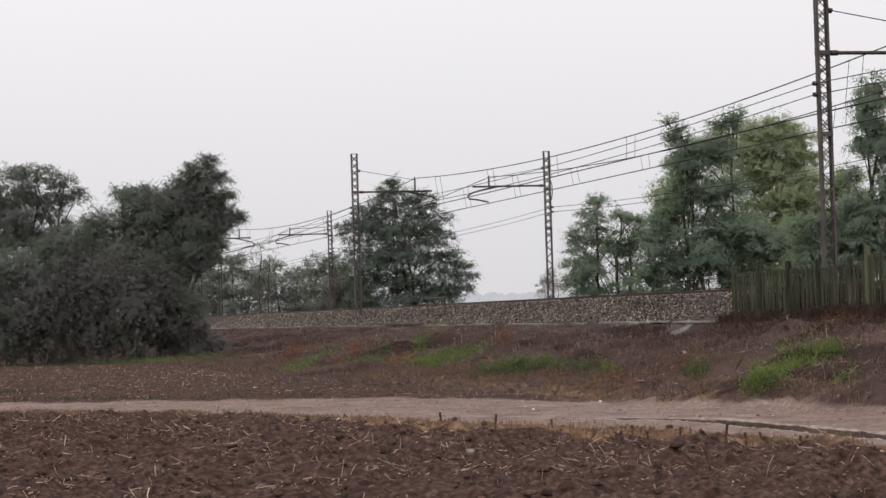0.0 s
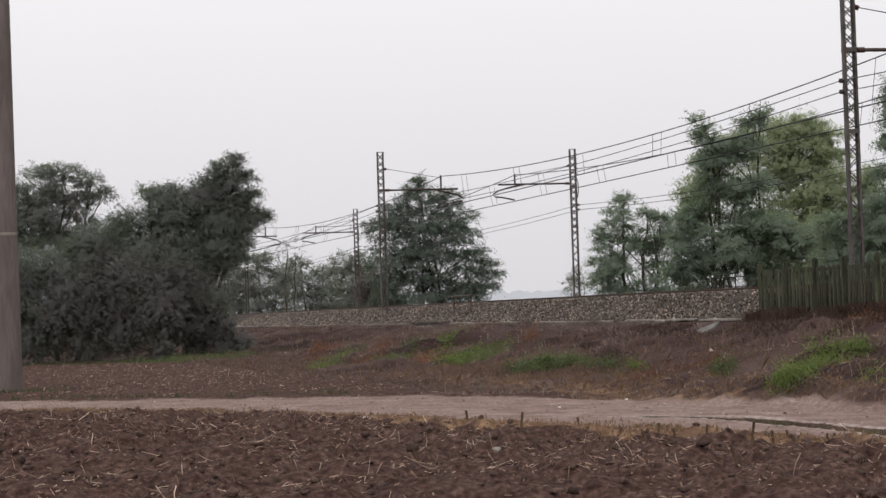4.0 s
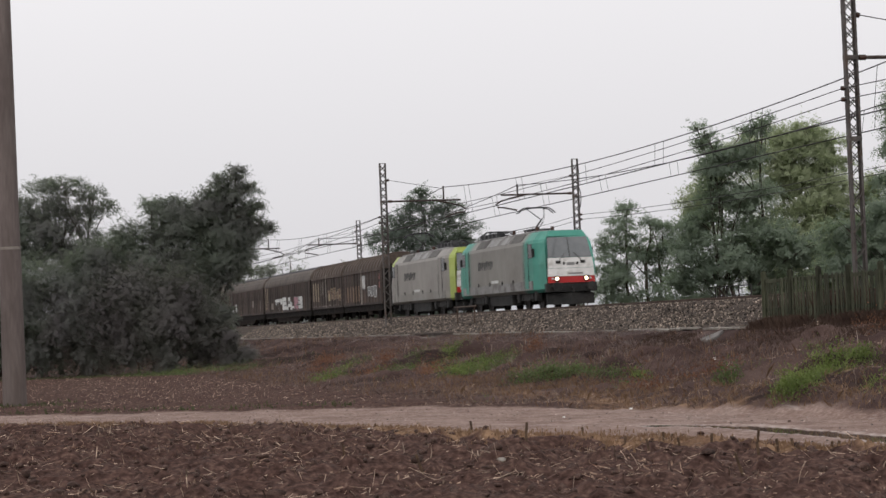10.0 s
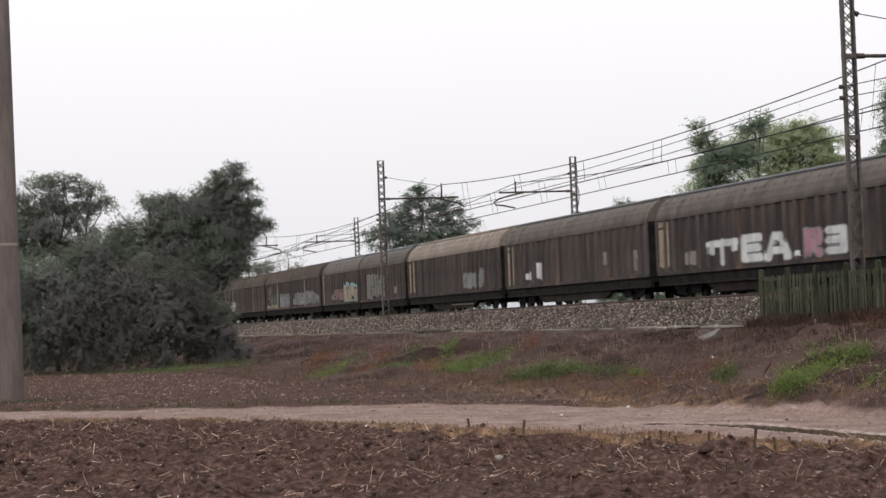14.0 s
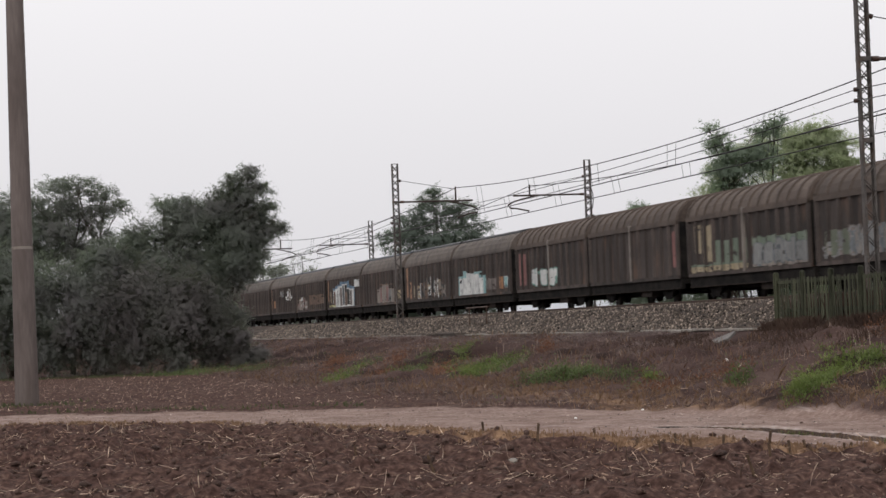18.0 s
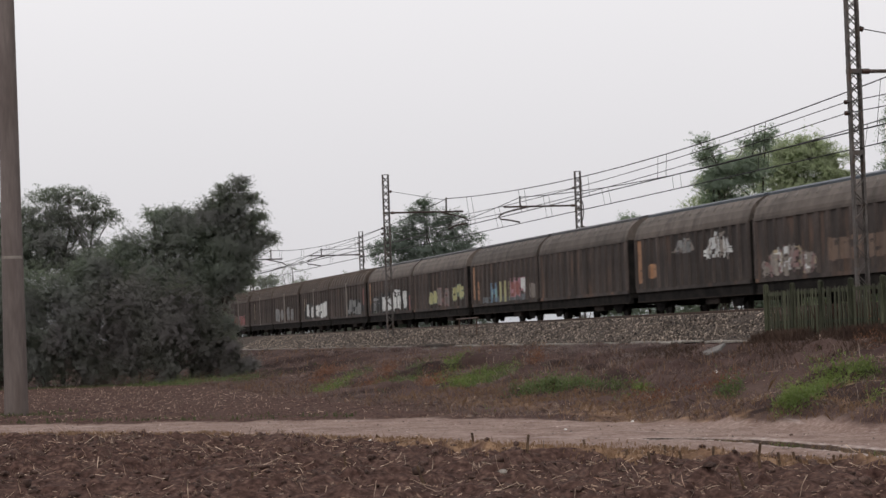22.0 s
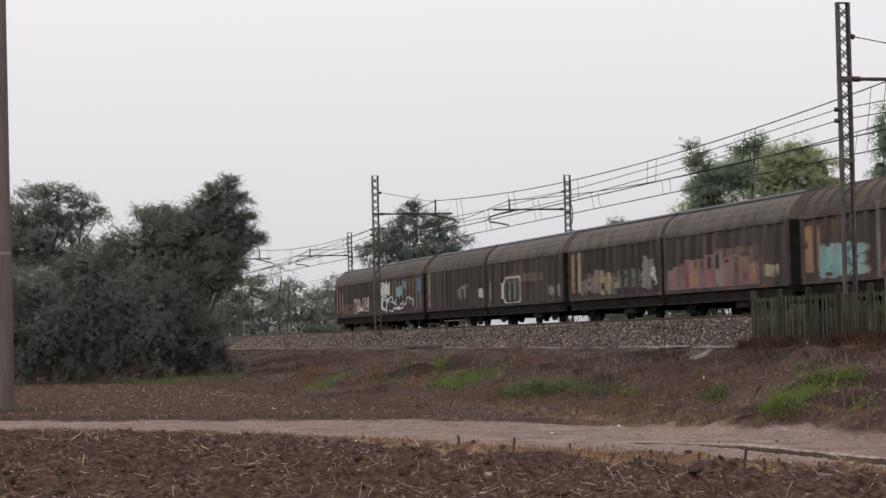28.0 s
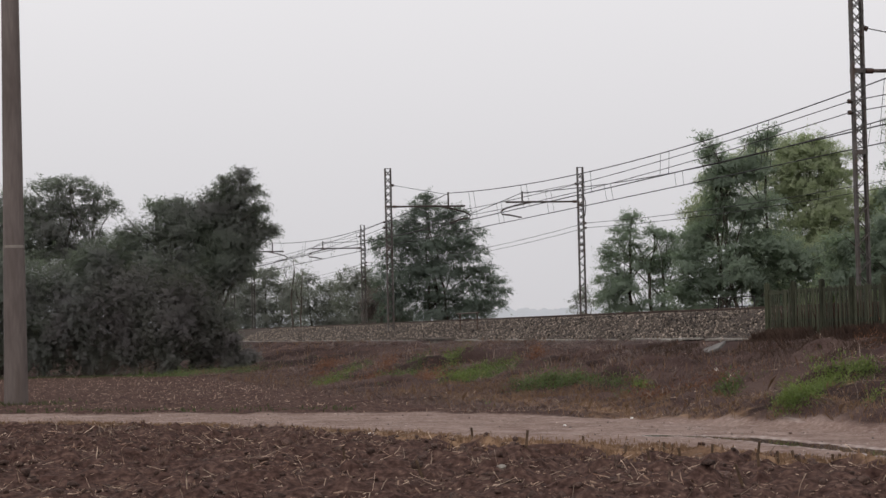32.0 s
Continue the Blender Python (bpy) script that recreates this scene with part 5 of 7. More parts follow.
class Spray:
    """Paint on the ribbed side of a wagon: cells of colour that follow the ribs in and out."""

    FLAT = 0.42    # shapes are drawn broad along the wagon

    def __init__(self, units):
        xs, self.ribs = [], []
        for x0, x1, ribs in units:
            lane = [x0]
            for x in ribs:
                if lane[-1] < x - 0.14:
                    lane += list(np.linspace(lane[-1], x - 0.13, 8))[1:]
                lane += [q for q in (x - 0.06, x + 0.06, x + 0.13) if lane[-1] < q < x1]
            xs += lane + [x1, None]
            self.ribs += ribs
        keep = [(a, b) for a, b in zip(xs, xs[1:]) if a is not None and b is not None]
        self.x = np.array([a for a, _ in keep]), np.array([b for _, b in keep])
        self.z = np.linspace(1.145, 3.215, 53)
        self.X, self.Z = np.meshgrid((self.x[0] + self.x[1]) / 2, (self.z[:-1] + self.z[1:]) / 2, indexing="ij")
        self.flake = grain(self.X * 0.5 + self.ribs[0] * 3, self.Z, 0.16) * 0.6 + grain(self.X * 0.4, self.Z * 0.35 + 9, 0.09) * 0.4
        self.c, self.pieces, self.piece = np.full(self.X.shape, -1), [], 0
        self.rib = np.min(np.abs(self.X[:, :, None] - np.array(self.ribs)), -1)

    def code(self, name):
        if (name, self.piece) not in self.pieces:
            self.pieces.append((name, self.piece))
        return self.pieces.index((name, self.piece))

    def near(self, pts):
        """How far each cell lies from a line through points (x, z)."""
        k, best = self.FLAT, np.full(self.X.shape, 9.0)
        px, pz = self.X * k, self.Z
        for (ax, az), (bx, bz) in zip(pts, pts[1:]):
            ax, bx = ax * k, bx * k
            dx, dz = bx - ax, bz - az
            u = np.clip(((px - ax) * dx + (pz - az) * dz) / (dx * dx + dz * dz + 1e-9), 0, 1)
            best = np.minimum(best, np.hypot(px - ax - u * dx, pz - az - u * dz))
        return best

    def put(self, mask, name, worn=0.2):
        mask = mask & (self.flake > worn)
        if mask.any():
            self.c[mask] = self.code(name)

    def stroke(self, pts, wide, name, worn=0.2):
        self.put(self.near(pts) < wide / 2, name, worn)

    def patch(self, name, x0, x1, z0, z1):
        low = z0 + 0.05 * grain(self.X, self.X * 0, 0.3)
        top = z1 - 0.08 * grain(self.X + 5, self.X * 0, 0.4)
        mask = (self.X > x0) & (self.X < x1) & (self.Z > low) & (self.Z < top) & (self.rib > (0.1 if z1 - z0 > 0.8 else 0.02))
        bay = np.floor((self.X - self.ribs[0]) / (self.ribs[1] - self.ribs[0]))
        for b in np.unique(bay[mask]):
            self.piece += 1
            self.put(mask & (bay == b), name, 0.3 if name.startswith("faint") else 0.24)

    def letter(self, ch, name, x0, x1, z0, z1, edge, fat=0.3):
        self.piece += 1
        lines = [[(x0 + (x1 - x0) * a, z0 + (z1 - z0) * b), (x0 + (x1 - x0) * c, z0 + (z1 - z0) * d)] for a, b, c, d in STROKES[ch]]
        for wide, name_ in ((fat + 0.1, edge), (fat, name)):
            for line in lines:
                self.stroke(line, wide * (z1 - z0), name_, 0.15)

    def tag(self, name, edge, x0, x1, z0, z1, r, halo=""):
        """Sprayed shapes of the size and colour of lettering that cannot be read."""
        h = z1 - z0
        faint = name.startswith("faint")
        n = max(1, round((x1 - x0) * self.FLAT / (h * 0.5)))
        step = (x1 - x0) / n
        fat = min(h * r.uniform(0.19, 0.24), step * self.FLAT * 0.34) * (0.8 if faint else 1)
        back = [(x0, z0 + h * 0.35), (x0 + step * 0.4, z0 + h * 0.6), (x1 - step * 0.4, z0 + h * 0.55), (x1, z0 + h * 0.4)]
        self.piece += 1
        if edge == "black":
            self.put((self.near(back) < h * 0.36 + 0.1 * h * grain(self.X, self.Z, 0.5)), edge, 0.32)
        todo = []
        for i in range(n):
            a, b = x0 + i * step + 0.06 * step, x0 + (i + 0.94) * step
            low, top, lean = z0 + r.uniform(0, 0.1) * h + fat / 2, z1 - r.uniform(0, 0.2) * h - fat / 2, r.uniform(-0.12, 0.12) * step
            lines = [[(a + (b - a) * (0.12 + 0.76 * u) + lean * v, low + (top - low) * v) for u, v in line] for line in r.choice(SWEEPS)]
            todo.append(lines)
        if halo:
            for lines in todo:
                for line in lines:
                    self.stroke([(x, z + 0.08 * h) for x, z in line], fat + 0.2 * h, halo, 0.25)
        for lines in todo:
            self.piece += 1
            for wide, c, worn in ((fat + 0.075 * h, edge, 0.2), (fat, name, 0.3 if faint and not halo else 0.16)):
                for line in lines:
                    self.stroke(line, wide, c, worn)

    def blocks(self, fills, edge, x0, x1, z0, z1, r, halo=""):
        """Tall filled blocks with a thin edge, dark slits and a haze of a second colour behind."""
        h = z1 - z0
        n = max(2, round((x1 - x0) * self.FLAT / (h * 0.29)))
        step, todo = (x1 - x0) / n, []
        for i in range(n):
            a, b = x0 + i * step, x0 + (i + 1) * step
            lean, waist, top = r.uniform(-0.14, 0.14) * step, r.uniform(-0.1, 0.14) * step, z0 + h * (0.63 + 0.32 * math.sin(math.pi * (i + 0.5) / n) + r.uniform(-0.08, 0.08))
            v = (self.Z - z0) / h
            off = np.maximum(a + lean * v + waist * v - self.X, self.X - b - lean * v + waist * v) * self.FLAT
            off = np.maximum(off, np.maximum(z0 + 0.03 * h * (i % 2) - self.Z, self.Z - top))
            slit = np.abs(self.X - (a + b) / 2 - lean * v - 0.03 * step * np.sin(v * 9 + i)) * self.FLAT
            low = r.random() < 0.55
            slit = (slit < h * 0.028) & ((v < r.uniform(0.3, 0.5)) if low else (v > r.uniform(0.5, 0.7))) & (off < -0.04 * h)
            todo.append((off, slit))
        self.piece += 1
        if halo:
            for off, _ in todo:
                self.put(off < h * (0.1 + 0.05 * self.flake), halo, 0.3)
        for i, (off, slit) in enumerate(todo):
            self.piece += 1
            self.put(off < h * 0.025, edge, 0.2)
            self.put(off < -h * 0.035, fills[i % len(fills)], 0.17)
            self.put(slit, "black", 0.1)

    def scribble(self, colours, x0, x1, z0, z1, r):
        """A thicket of quick upright strokes in several colours, tallest in its middle."""
        n, h = int((x1 - x0) / 0.12), z1 - z0
        for i in range(n):
            u = (i + r.random()) / n
            x, top = x0 + (x1 - x0) * u, z0 + h * (0.45 + 0.55 * math.sin(math.pi * u) ** 0.7) * r.uniform(0.7, 1.0)
            low = z0 + h * r.uniform(0, 0.3)
            self.piece += i % 2 == 0
            pts = [(x + r.uniform(-0.16, 0.16), low + (top - low) * k / 4) for k in range(5)]
            self.stroke(pts, r.uniform(0.05, 0.11), colours[int(r.random() * len(colours))], 0.22)

    def bake(self, w):
        ribs = np.array(self.ribs)
        deep = lambda x: -1.406 - 0.09 * np.clip((0.13 - np.min(np.abs(x[:, None] - ribs), -1)) / 0.07, 0, 1)
        for i, (name, _) in enumerate(self.pieces):
            ia, iz = np.nonzero(self.c == i)
            if len(ia) < 6:
                continue
            xa, xb, za, zb = self.x[0][ia], self.x[1][ia], self.z[iz], self.z[iz + 1]
            v = np.stack([np.stack([x, deep(x), z], -1) for x, z in ((xa, za), (xb, za), (xb, zb), (xa, zb))], 1).reshape(-1, 3)
            spots, where = np.unique(np.round(v, 4), axis=0, return_inverse=True)
            me = array_mesh("spray_paint", spots, where.reshape(-1, 4), PAINT[name])
            part("spray_paint", me, PAINT[name], w, ("faded " + name[5:] if name.startswith("faint") else name) + " spray paint over the wagon's ribs")


def figure(sp, name, x0, x1, z0, z1):
    """A sprayed figure: a ring for an eye, and wavy lines that run on from it."""
    wide, h = x1 - x0, z1 - z0
    g = lambda pts: [(x0 + wide * u, z0 + h * v) for u, v in pts]
    curve = lambda u0, u1, v, amp, turns, n=22: [(u0 + (u1 - u0) * i / n, v + amp * math.sin(turns * 2 * math.pi * i / n)) for i in range(n + 1)]
    sp.piece += 1
    for pts, fat in (([(0.1 + 0.085 * math.cos(a * 0.42), 0.45 + 0.3 * math.sin(a * 0.42)) for a in range(16)], 0.13), ([(0.22 * i / 10, 0.62 + 0.33 * math.sin(0.3 + i * 0.26)) for i in range(11)], 0.13), (curve(0.24, 0.58, 0.72, 0.2, 1.4), 0.1), (curve(0.27, 0.72, 0.42, 0.18, 1.2), 0.1),
                     ([(0.26, 0.08), (0.38, 0.05), (0.4, 0.2), (0.62, 0.14), (0.72, 0.28), (0.84, 0.72), (0.92, 0.74), (0.98, 0.55), (0.97, 0.3)], 0.1), ([(0.17, 0.1), (0.2, 0.7)], 0.3)):
        sp.stroke(g(pts), fat, name, 0.1)


def wagon(front, mid, rear, kind, label, roof_mat=None, ridge=None, marks=()):
    """front, mid, rear: metres behind the train's nose. marks: kind, front, rear, bottom, top of each painted patch."""
    w = thing("covered_wagon", pose(0, 0, 0), label, "freight wagon", "covered freight wagons")
    MOVERS.append((w, front))
    roof_mat = roof_mat or (ROOF_RIB if kind == "ribbed" else ROOF)
    ridge = ridge or RIDGE_DARK
    L = rear - front
    if mid:
        m = -(mid - front)
        units = [wagon_unit(w, -L + 0.62, m - 0.28, kind, roof_mat, ridge), wagon_unit(w, m + 0.28, -0.62, kind, roof_mat, ridge)]
        part("close_coupling", Shape().box(m - 0.5, m + 0.5, -0.15, 0.15, 0.85, 1.1), CHASSIS, w)
        part("bellows", Shape().box(m - 0.3, m + 0.3, -1.25, 1.25, 1.05, 3.5), CHASSIS, w, "black gap cover between the two bodies")
        running_gear(w, (-2.9, m + 2.4, m - 2.4, -L + 2.9))
        for a, b in ((m + 3.6, -4.2), (-L + 4.2, m - 3.6)):
            part("brake_gear", Shape().box(a, b, -0.5, 0.5, 0.5, 0.82), CHASSIS, w)
            part("battery_box", Shape().chamfer(b - 1.9, b - 0.5, -1.3, -0.8, 0.34, 0.72, 0.04), SOLE, w)
            part("air_tank", Shape().tube((a + 1, -0.7, 0.62), (a + 2.4, -0.7, 0.62), 0.17, n=12), CHASSIS, w)
    else:
        units = [wagon_unit(w, -L + 0.62, -0.62, kind, roof_mat, ridge)]
        for xc in (-3.5, -L + 3.5):
            running_gear(w, (xc - 0.9, xc + 0.9))
            for y in (-1.02, 1.02):
                part("bogie_frame", Shape().add([(xc - 1.5, y - 0.06, 0.62), (xc - 0.5, y - 0.06, 0.42), (xc + 0.5, y - 0.06, 0.42), (xc + 1.5, y - 0.06, 0.62), (xc + 1.5, y - 0.06, 0.78), (xc - 1.5, y - 0.06, 0.78),
                                                        (xc - 1.5, y + 0.06, 0.62), (xc - 0.5, y + 0.06, 0.42), (xc + 0.5, y + 0.06, 0.42), (xc + 1.5, y + 0.06, 0.62), (xc + 1.5, y + 0.06, 0.78), (xc - 1.5, y + 0.06, 0.78)],
                                                       [(0, 1, 2, 3, 4, 5), (11, 10, 9, 8, 7, 6), (0, 6, 7, 1), (1, 7, 8, 2), (2, 8, 9, 3), (3, 9, 10, 4), (4, 10, 11, 5), (5, 11, 6, 0)]), CHASSIS, w)
        part("truss", Shape().add([(-L + 5.9, -1.3, 0.6), (-L + 7.2, -1.3, 0.22), (-7.2, -1.3, 0.22), (-5.9, -1.3, 0.6), (-L + 5.9, -1.1, 0.6), (-L + 7.2, -1.1, 0.22), (-7.2, -1.1, 0.22), (-5.9, -1.1, 0.6)],
                                  [(0, 1, 2, 3), (7, 6, 5, 4), (0, 4, 5, 1), (1, 5, 6, 2), (2, 6, 7, 3), (3, 7, 4, 0)]), SOLE, w, "deep trussed underframe")
        part("brake_gear", Shape().box(-L + 8, -8, -0.5, 0.5, 0.5, 0.8), CHASSIS, w)
    buffers(w, -0.6, 1)
    buffers(w, -L + 0.6, -1)
    r = random.Random(int(front * 10))
    sp = Spray(units)
    for k, a, b, z0, z1 in marks:
        x1, x0 = -(a - front), -(b - front)
        z0, z1 = max(z0, 1.15), min(z1, 3.2)
        if k in PAINTS:
            sp.patch(k, x0, x1, z0, z1)
        elif len(k) == 1:
            sp.letter(k, "pink" if k == "R" else "white", x0 + 0.25, x1 - 0.25, z0 + 0.12, z1 - 0.12, "grey", 0.3)
        elif k.startswith("word_"):
            _, text, colour = k.split("_")
            step = (x1 - x0) / len(text)
            for i, ch in enumerate(text):
                sp.letter(ch, colour, x0 + step * i + 0.14, x0 + step * (i + 1) - 0.14, z0 + 0.12, z1 - 0.12, "pale")
        elif k.startswith("block:"):
            fills, edge, *halo = k[6:].split("+")
            sp.blocks(fills.split(","), edge, x0, x1, z0, z1, r, *halo)
        elif k.startswith("scribble:"):
            sp.scribble(k[9:].split("+"), x0, x1, z0, z1, r)
        elif k == "figure":
            figure(sp, "white", x0, x1, z0, z1)
        elif k == "outline":
            ring = [(x0 + 0.5, z0), (x1 - 0.5, z0), (x1 - 0.05, z0 + 0.25), (x1, z1 - 0.3), (x1 - 0.4, z1), (x0 + 0.5, z1), (x0 + 0.05, z1 - 0.3), (x0, z0 + 0.3), (x0 + 0.5, z0)]
            sp.piece += 1
            sp.stroke(ring, 0.09, "white", 0.1)
        else:
            sp.tag(*k.split("+")[:2], x0, x1, z0, z1, r, *k.split("+")[2:])
    sp.bake(w)
    return w


loco(0.0, "turquoise and grey electric locomotive with lit headlamps, hauling wagons", GREY_TO_GREEN, GREY_TO_GREEN, GREEN, -5.6, -13.0, True, NAME)
loco(18.9, "light grey electric locomotive with lime-green cab noses", GREY, GREY, LIME, -14.2, -4.6, False, NAME)
RIBBED = "rust-brown two-body wagon, hooped roof"
SMOOTH = "dark brown two-body sliding-wall wagon"
LONG = "long dark brown bogie wagon"
wagon(38.3, 52.6, 65.9, "ribbed", RIBBED + ", streaked with orange rust", marks=(
    ("rust", 45.9, 51.8, 1.26, 2.4), ("white+grey", 44.1, 45.5, 2.0, 3.04), ("grey+white", 40.6, 43.9, 1.48, 2.33), ("red", 39.6, 40.2, 2.02, 2.99),
    ("cream", 63.1, 65.2, 1.58, 3.0), ("cream", 62.1, 63.0, 1.53, 2.96), ("faintrust+cream", 53.4, 58.8, 1.5, 2.42), ("pale", 60.8, 61.8, 2.0, 3.0), ("faint", 52.9, 65.2, 1.15, 1.26)))
wagon(65.9, 0, 90.1, "smooth", LONG + " with big white and pink sprayed letters", marks=(
    ("cream", 88.0, 89.2, 1.3, 3.22), ("T", 80.2, 83.4, 1.08, 2.27), ("E", 77.7, 80.2, 1.04, 2.28), ("A", 74.9, 77.7, 1.03, 2.24), (".", 74.0, 74.9, 1.06, 1.62), ("R", 72.2, 74.1, 1.08, 2.22), ("S", 70.1, 72.1, 1.06, 2.23),
    ("pale", 84.9, 86.2, 1.3, 1.87)))
wagon(90.1, 0, 114.3, "smooth", LONG + " with small white paint streaks", marks=(
    ("cream", 112.3, 113.3, 1.17, 3.2), ("white+grey", 106.8, 107.7, 1.3, 2.36), ("white+grey", 108.9, 109.8, 1.35, 1.81), ("pale", 96.4, 97.1, 1.67, 2.31), ("pale", 92.1, 92.9, 1.29, 2.22)))
wagon(114.3, 0, 137.7, "smooth", LONG + " with a pale dusty roof", PALE_ROOF, PALE_ROOF, marks=(
    ("cream", 135.1, 137.1, 1.29, 3.15), ("grey+faint", 118.5, 123.1, 1.21, 2.27)))
wagon(137.7, 153.0, 167.6, "smooth", SMOOTH + " and a blue roof ridge", None, RIDGE_BLUE, marks=(
    ("faint+green", 144.2, 150.3, 1.09, 2.95), ("pale", 140.4, 141.3, 1.38, 1.85), ("cream", 166.1, 166.9, 1.14, 3.2), ("faintpink", 158.8, 162.2, 1.3, 2.1), ("block:cream,pale,cream+teal+cyan", 153.7, 158.4, 1.07, 2.4), ("pale", 162.6, 163.4, 1.37, 1.77)))
wagon(167.6, 181.4, 195.1, "ribbed", RIBBED + " and green and grey sprayed bands", marks=(
    ("cream", 193.0, 193.7, 1.87, 3.03), ("cream", 191.7, 192.8, 1.54, 3.01), ("cream", 187.7, 194.2, 1.15, 1.42), ("green", 187.7, 194.2, 1.36, 1.5), ("green", 187.9, 191.6, 1.4, 2.35), ("green", 182.0, 187.4, 1.9, 2.3), ("pale", 182.0, 187.4, 1.15, 1.42), ("grey+faintblue", 181.9, 187.4, 1.2, 2.16), ("grey+faint", 170.5, 180.0, 1.2, 2.3), ("scribble:grey+pale+faint+grey+faintblue", 168.6, 180.4, 1.2, 2.36), ("faintgreen", 178.0, 180.4, 1.3, 2.2)))
wagon(195.1, 208.5, 222.1, "ribbed", RIBBED + " with a white tag at its rear", marks=(
    ("red", 195.9, 196.5, 1.44, 2.93), ("white+teal", 213.9, 218.7, 1.14, 2.31), ("red", 219.6, 221.0, 1.33, 3.01)))
wagon(222.1, 236.3, 249.9, "smooth", SMOOTH + ", sprayed white, cyan and orange", marks=(
    ("faint", 225.8, 228.2, 1.3, 1.95), ("block:white+white+cyan", 228.6, 234.4, 1.0, 2.36), ("orange", 224.5, 225.3, 1.28, 1.96), ("cyan+white", 223.4, 224.3, 1.3, 2.09),
    ("orange", 248.4, 249.2, 1.31, 3.2), ("orange", 247.6, 248.1, 1.2, 2.3), ("cream", 246.5, 247.0, 1.25, 2.1), ("faintrust", 243.0, 246.1, 1.15, 1.9), ("scribble:cream+white+black+faintrust+pale+black", 238.2, 246.1, 1.16, 2.5)))
wagon(249.9, 264.4, 278.8, "smooth", SMOOTH + ", with blue-edged white lettering", None, RIDGE_BLUE, marks=(
    ("block:pale,faintpink,grey+pale", 253.2, 258.6, 1.17, 2.3), ("faintrust", 253.2, 258.0, 2.3, 2.42), ("cream", 250.8, 252.3, 1.3, 1.9), ("orange", 277.5, 278.2, 1.5, 3.19), ("cream", 276.4, 277.3, 1.48, 2.38), ("block:faintrust,black,faint,faintblue+white+blue", 267.6, 275.3, 1.14, 2.85), ("white+grey", 265.2, 266.8, 2.45, 3.1), ("yellow", 274.9, 277.4, 1.16, 1.35)))
wagon(278.8, 293.4, 307.7, "smooth", SMOOTH + " with a few cream tags", None, RIDGE_BLUE, marks=(
    ("faintrust", 279.8, 286.5, 1.5, 2.3), ("scribble:pale+white+cream+faintpink+pale", 287.3, 292.4, 1.12, 2.25), ("orange", 306.4, 307.1, 1.34, 3.2), ("orange", 304.5, 305.5, 1.54, 2.15), ("scribble:pale+faint+grey", 299.9, 302.0, 2.4, 3.05), ("scribble:white+pale+white", 295.6, 298.3, 2.0, 3.1)))
wagon(307.7, 322.5, 336.8, "smooth", SMOOTH + ", sprayed blue, yellow and pink", marks=(
    ("orange", 335.5, 336.2, 1.36, 3.2), ("orange", 334.5, 335.3, 1.35, 2.41), ("faintblue", 325.2, 334.0, 1.15, 1.5), ("blue", 330.4, 332.6, 1.15, 2.22), ("yellow", 328.3, 330.3, 1.15, 2.25), ("pink", 325.9, 328.1, 1.3, 2.35), ("cyan+blue", 330.6, 332.0, 1.3, 1.9), ("red+pink", 326.0, 328.0, 1.35, 2.2), ("white+pink", 325.0, 325.8, 1.4, 2.3), ("pale", 323.3, 324.3, 1.23, 1.99)))
wagon(336.8, 351.5, 365.9, "smooth", SMOOTH + " with large white bubble lettering", marks=(
    ("yellow+green", 344.7, 347.1, 1.35, 2.24), ("faint+faintpink", 341.6, 344.7, 1.19, 2.4), ("yellow+green", 338.1, 341.1, 1.35, 2.41), ("orange", 364.5, 365.2, 1.33, 3.2), ("faintgreen", 361.6, 364.4, 1.15, 1.8), ("grey+black", 361.9, 363.9, 1.2, 2.25), ("red", 361.0, 361.8, 1.15, 1.6), ("white+black", 353.0, 361.2, 1.08, 2.42), ("white+black", 355.2, 356.6, 2.1, 2.6), ("red", 352.2, 353.1, 1.11, 2.14)))
wagon(365.9, 380.3, 393.6, "ribbed", RIBBED + " and white tags", marks=(
    ("grey+black", 368.3, 372.8, 1.08, 2.28), ("red", 367.0, 367.5, 1.79, 2.96), ("cream", 390.6, 391.5, 1.49, 2.8), ("white+black", 387.0, 390.2, 1.18, 2.43), ("white+grey", 381.4, 385.9, 1.09, 2.43)))
wagon(393.6, 408.0, 421.5, "ribbed", RIBBED + " and two faded grey ovals", marks=(
    ("grey+faint", 402.1, 406.1, 1.13, 2.4), ("grey+faint", 396.7, 400.3, 1.09, 2.39), ("cream", 418.0, 419.0, 1.5, 2.99)))
wagon(421.5, 435.3, 448.9, "ribbed", RIBBED + ", sprayed cyan, yellow and red", marks=(
    ("teal+green", 432.5, 434.7, 1.1, 2.23), ("red+pink", 430.4, 432.4, 1.13, 2.21), ("red+pink", 424.5, 430.1, 1.08, 2.14), ("orange", 446.8, 448.2, 1.38, 2.97), ("word_NUE_cyan", 443.0, 446.7, 1.1, 2.25), ("word_CURE_yellow", 436.9, 440.7, 1.1, 2.17), ("faintpink+red", 440.7, 441.9, 1.2, 2.0)))
wagon(448.9, 462.8, 476.5, "smooth", SMOOTH + " and faded pink lettering", marks=(
    ("faintrust", 452.3, 457.0, 1.9, 2.6), ("block:faintpink,faintrust,red,orange,faintpink,red,pale+faintpink", 452.4, 462.2, 1.12, 2.4), ("cream", 450.5, 451.9, 1.34, 1.82), ("orange", 475.0, 475.8, 1.35, 3.18), ("cream", 474.2, 474.9, 1.33, 3.2), ("faintgreen", 465.8, 469.2, 1.4, 2.2), ("scribble:orange+faint+cream+faintrust+pale", 468.6, 474.1, 1.2, 2.3), ("scribble:white+grey+pale", 463.8, 465.6, 1.28, 2.75)))
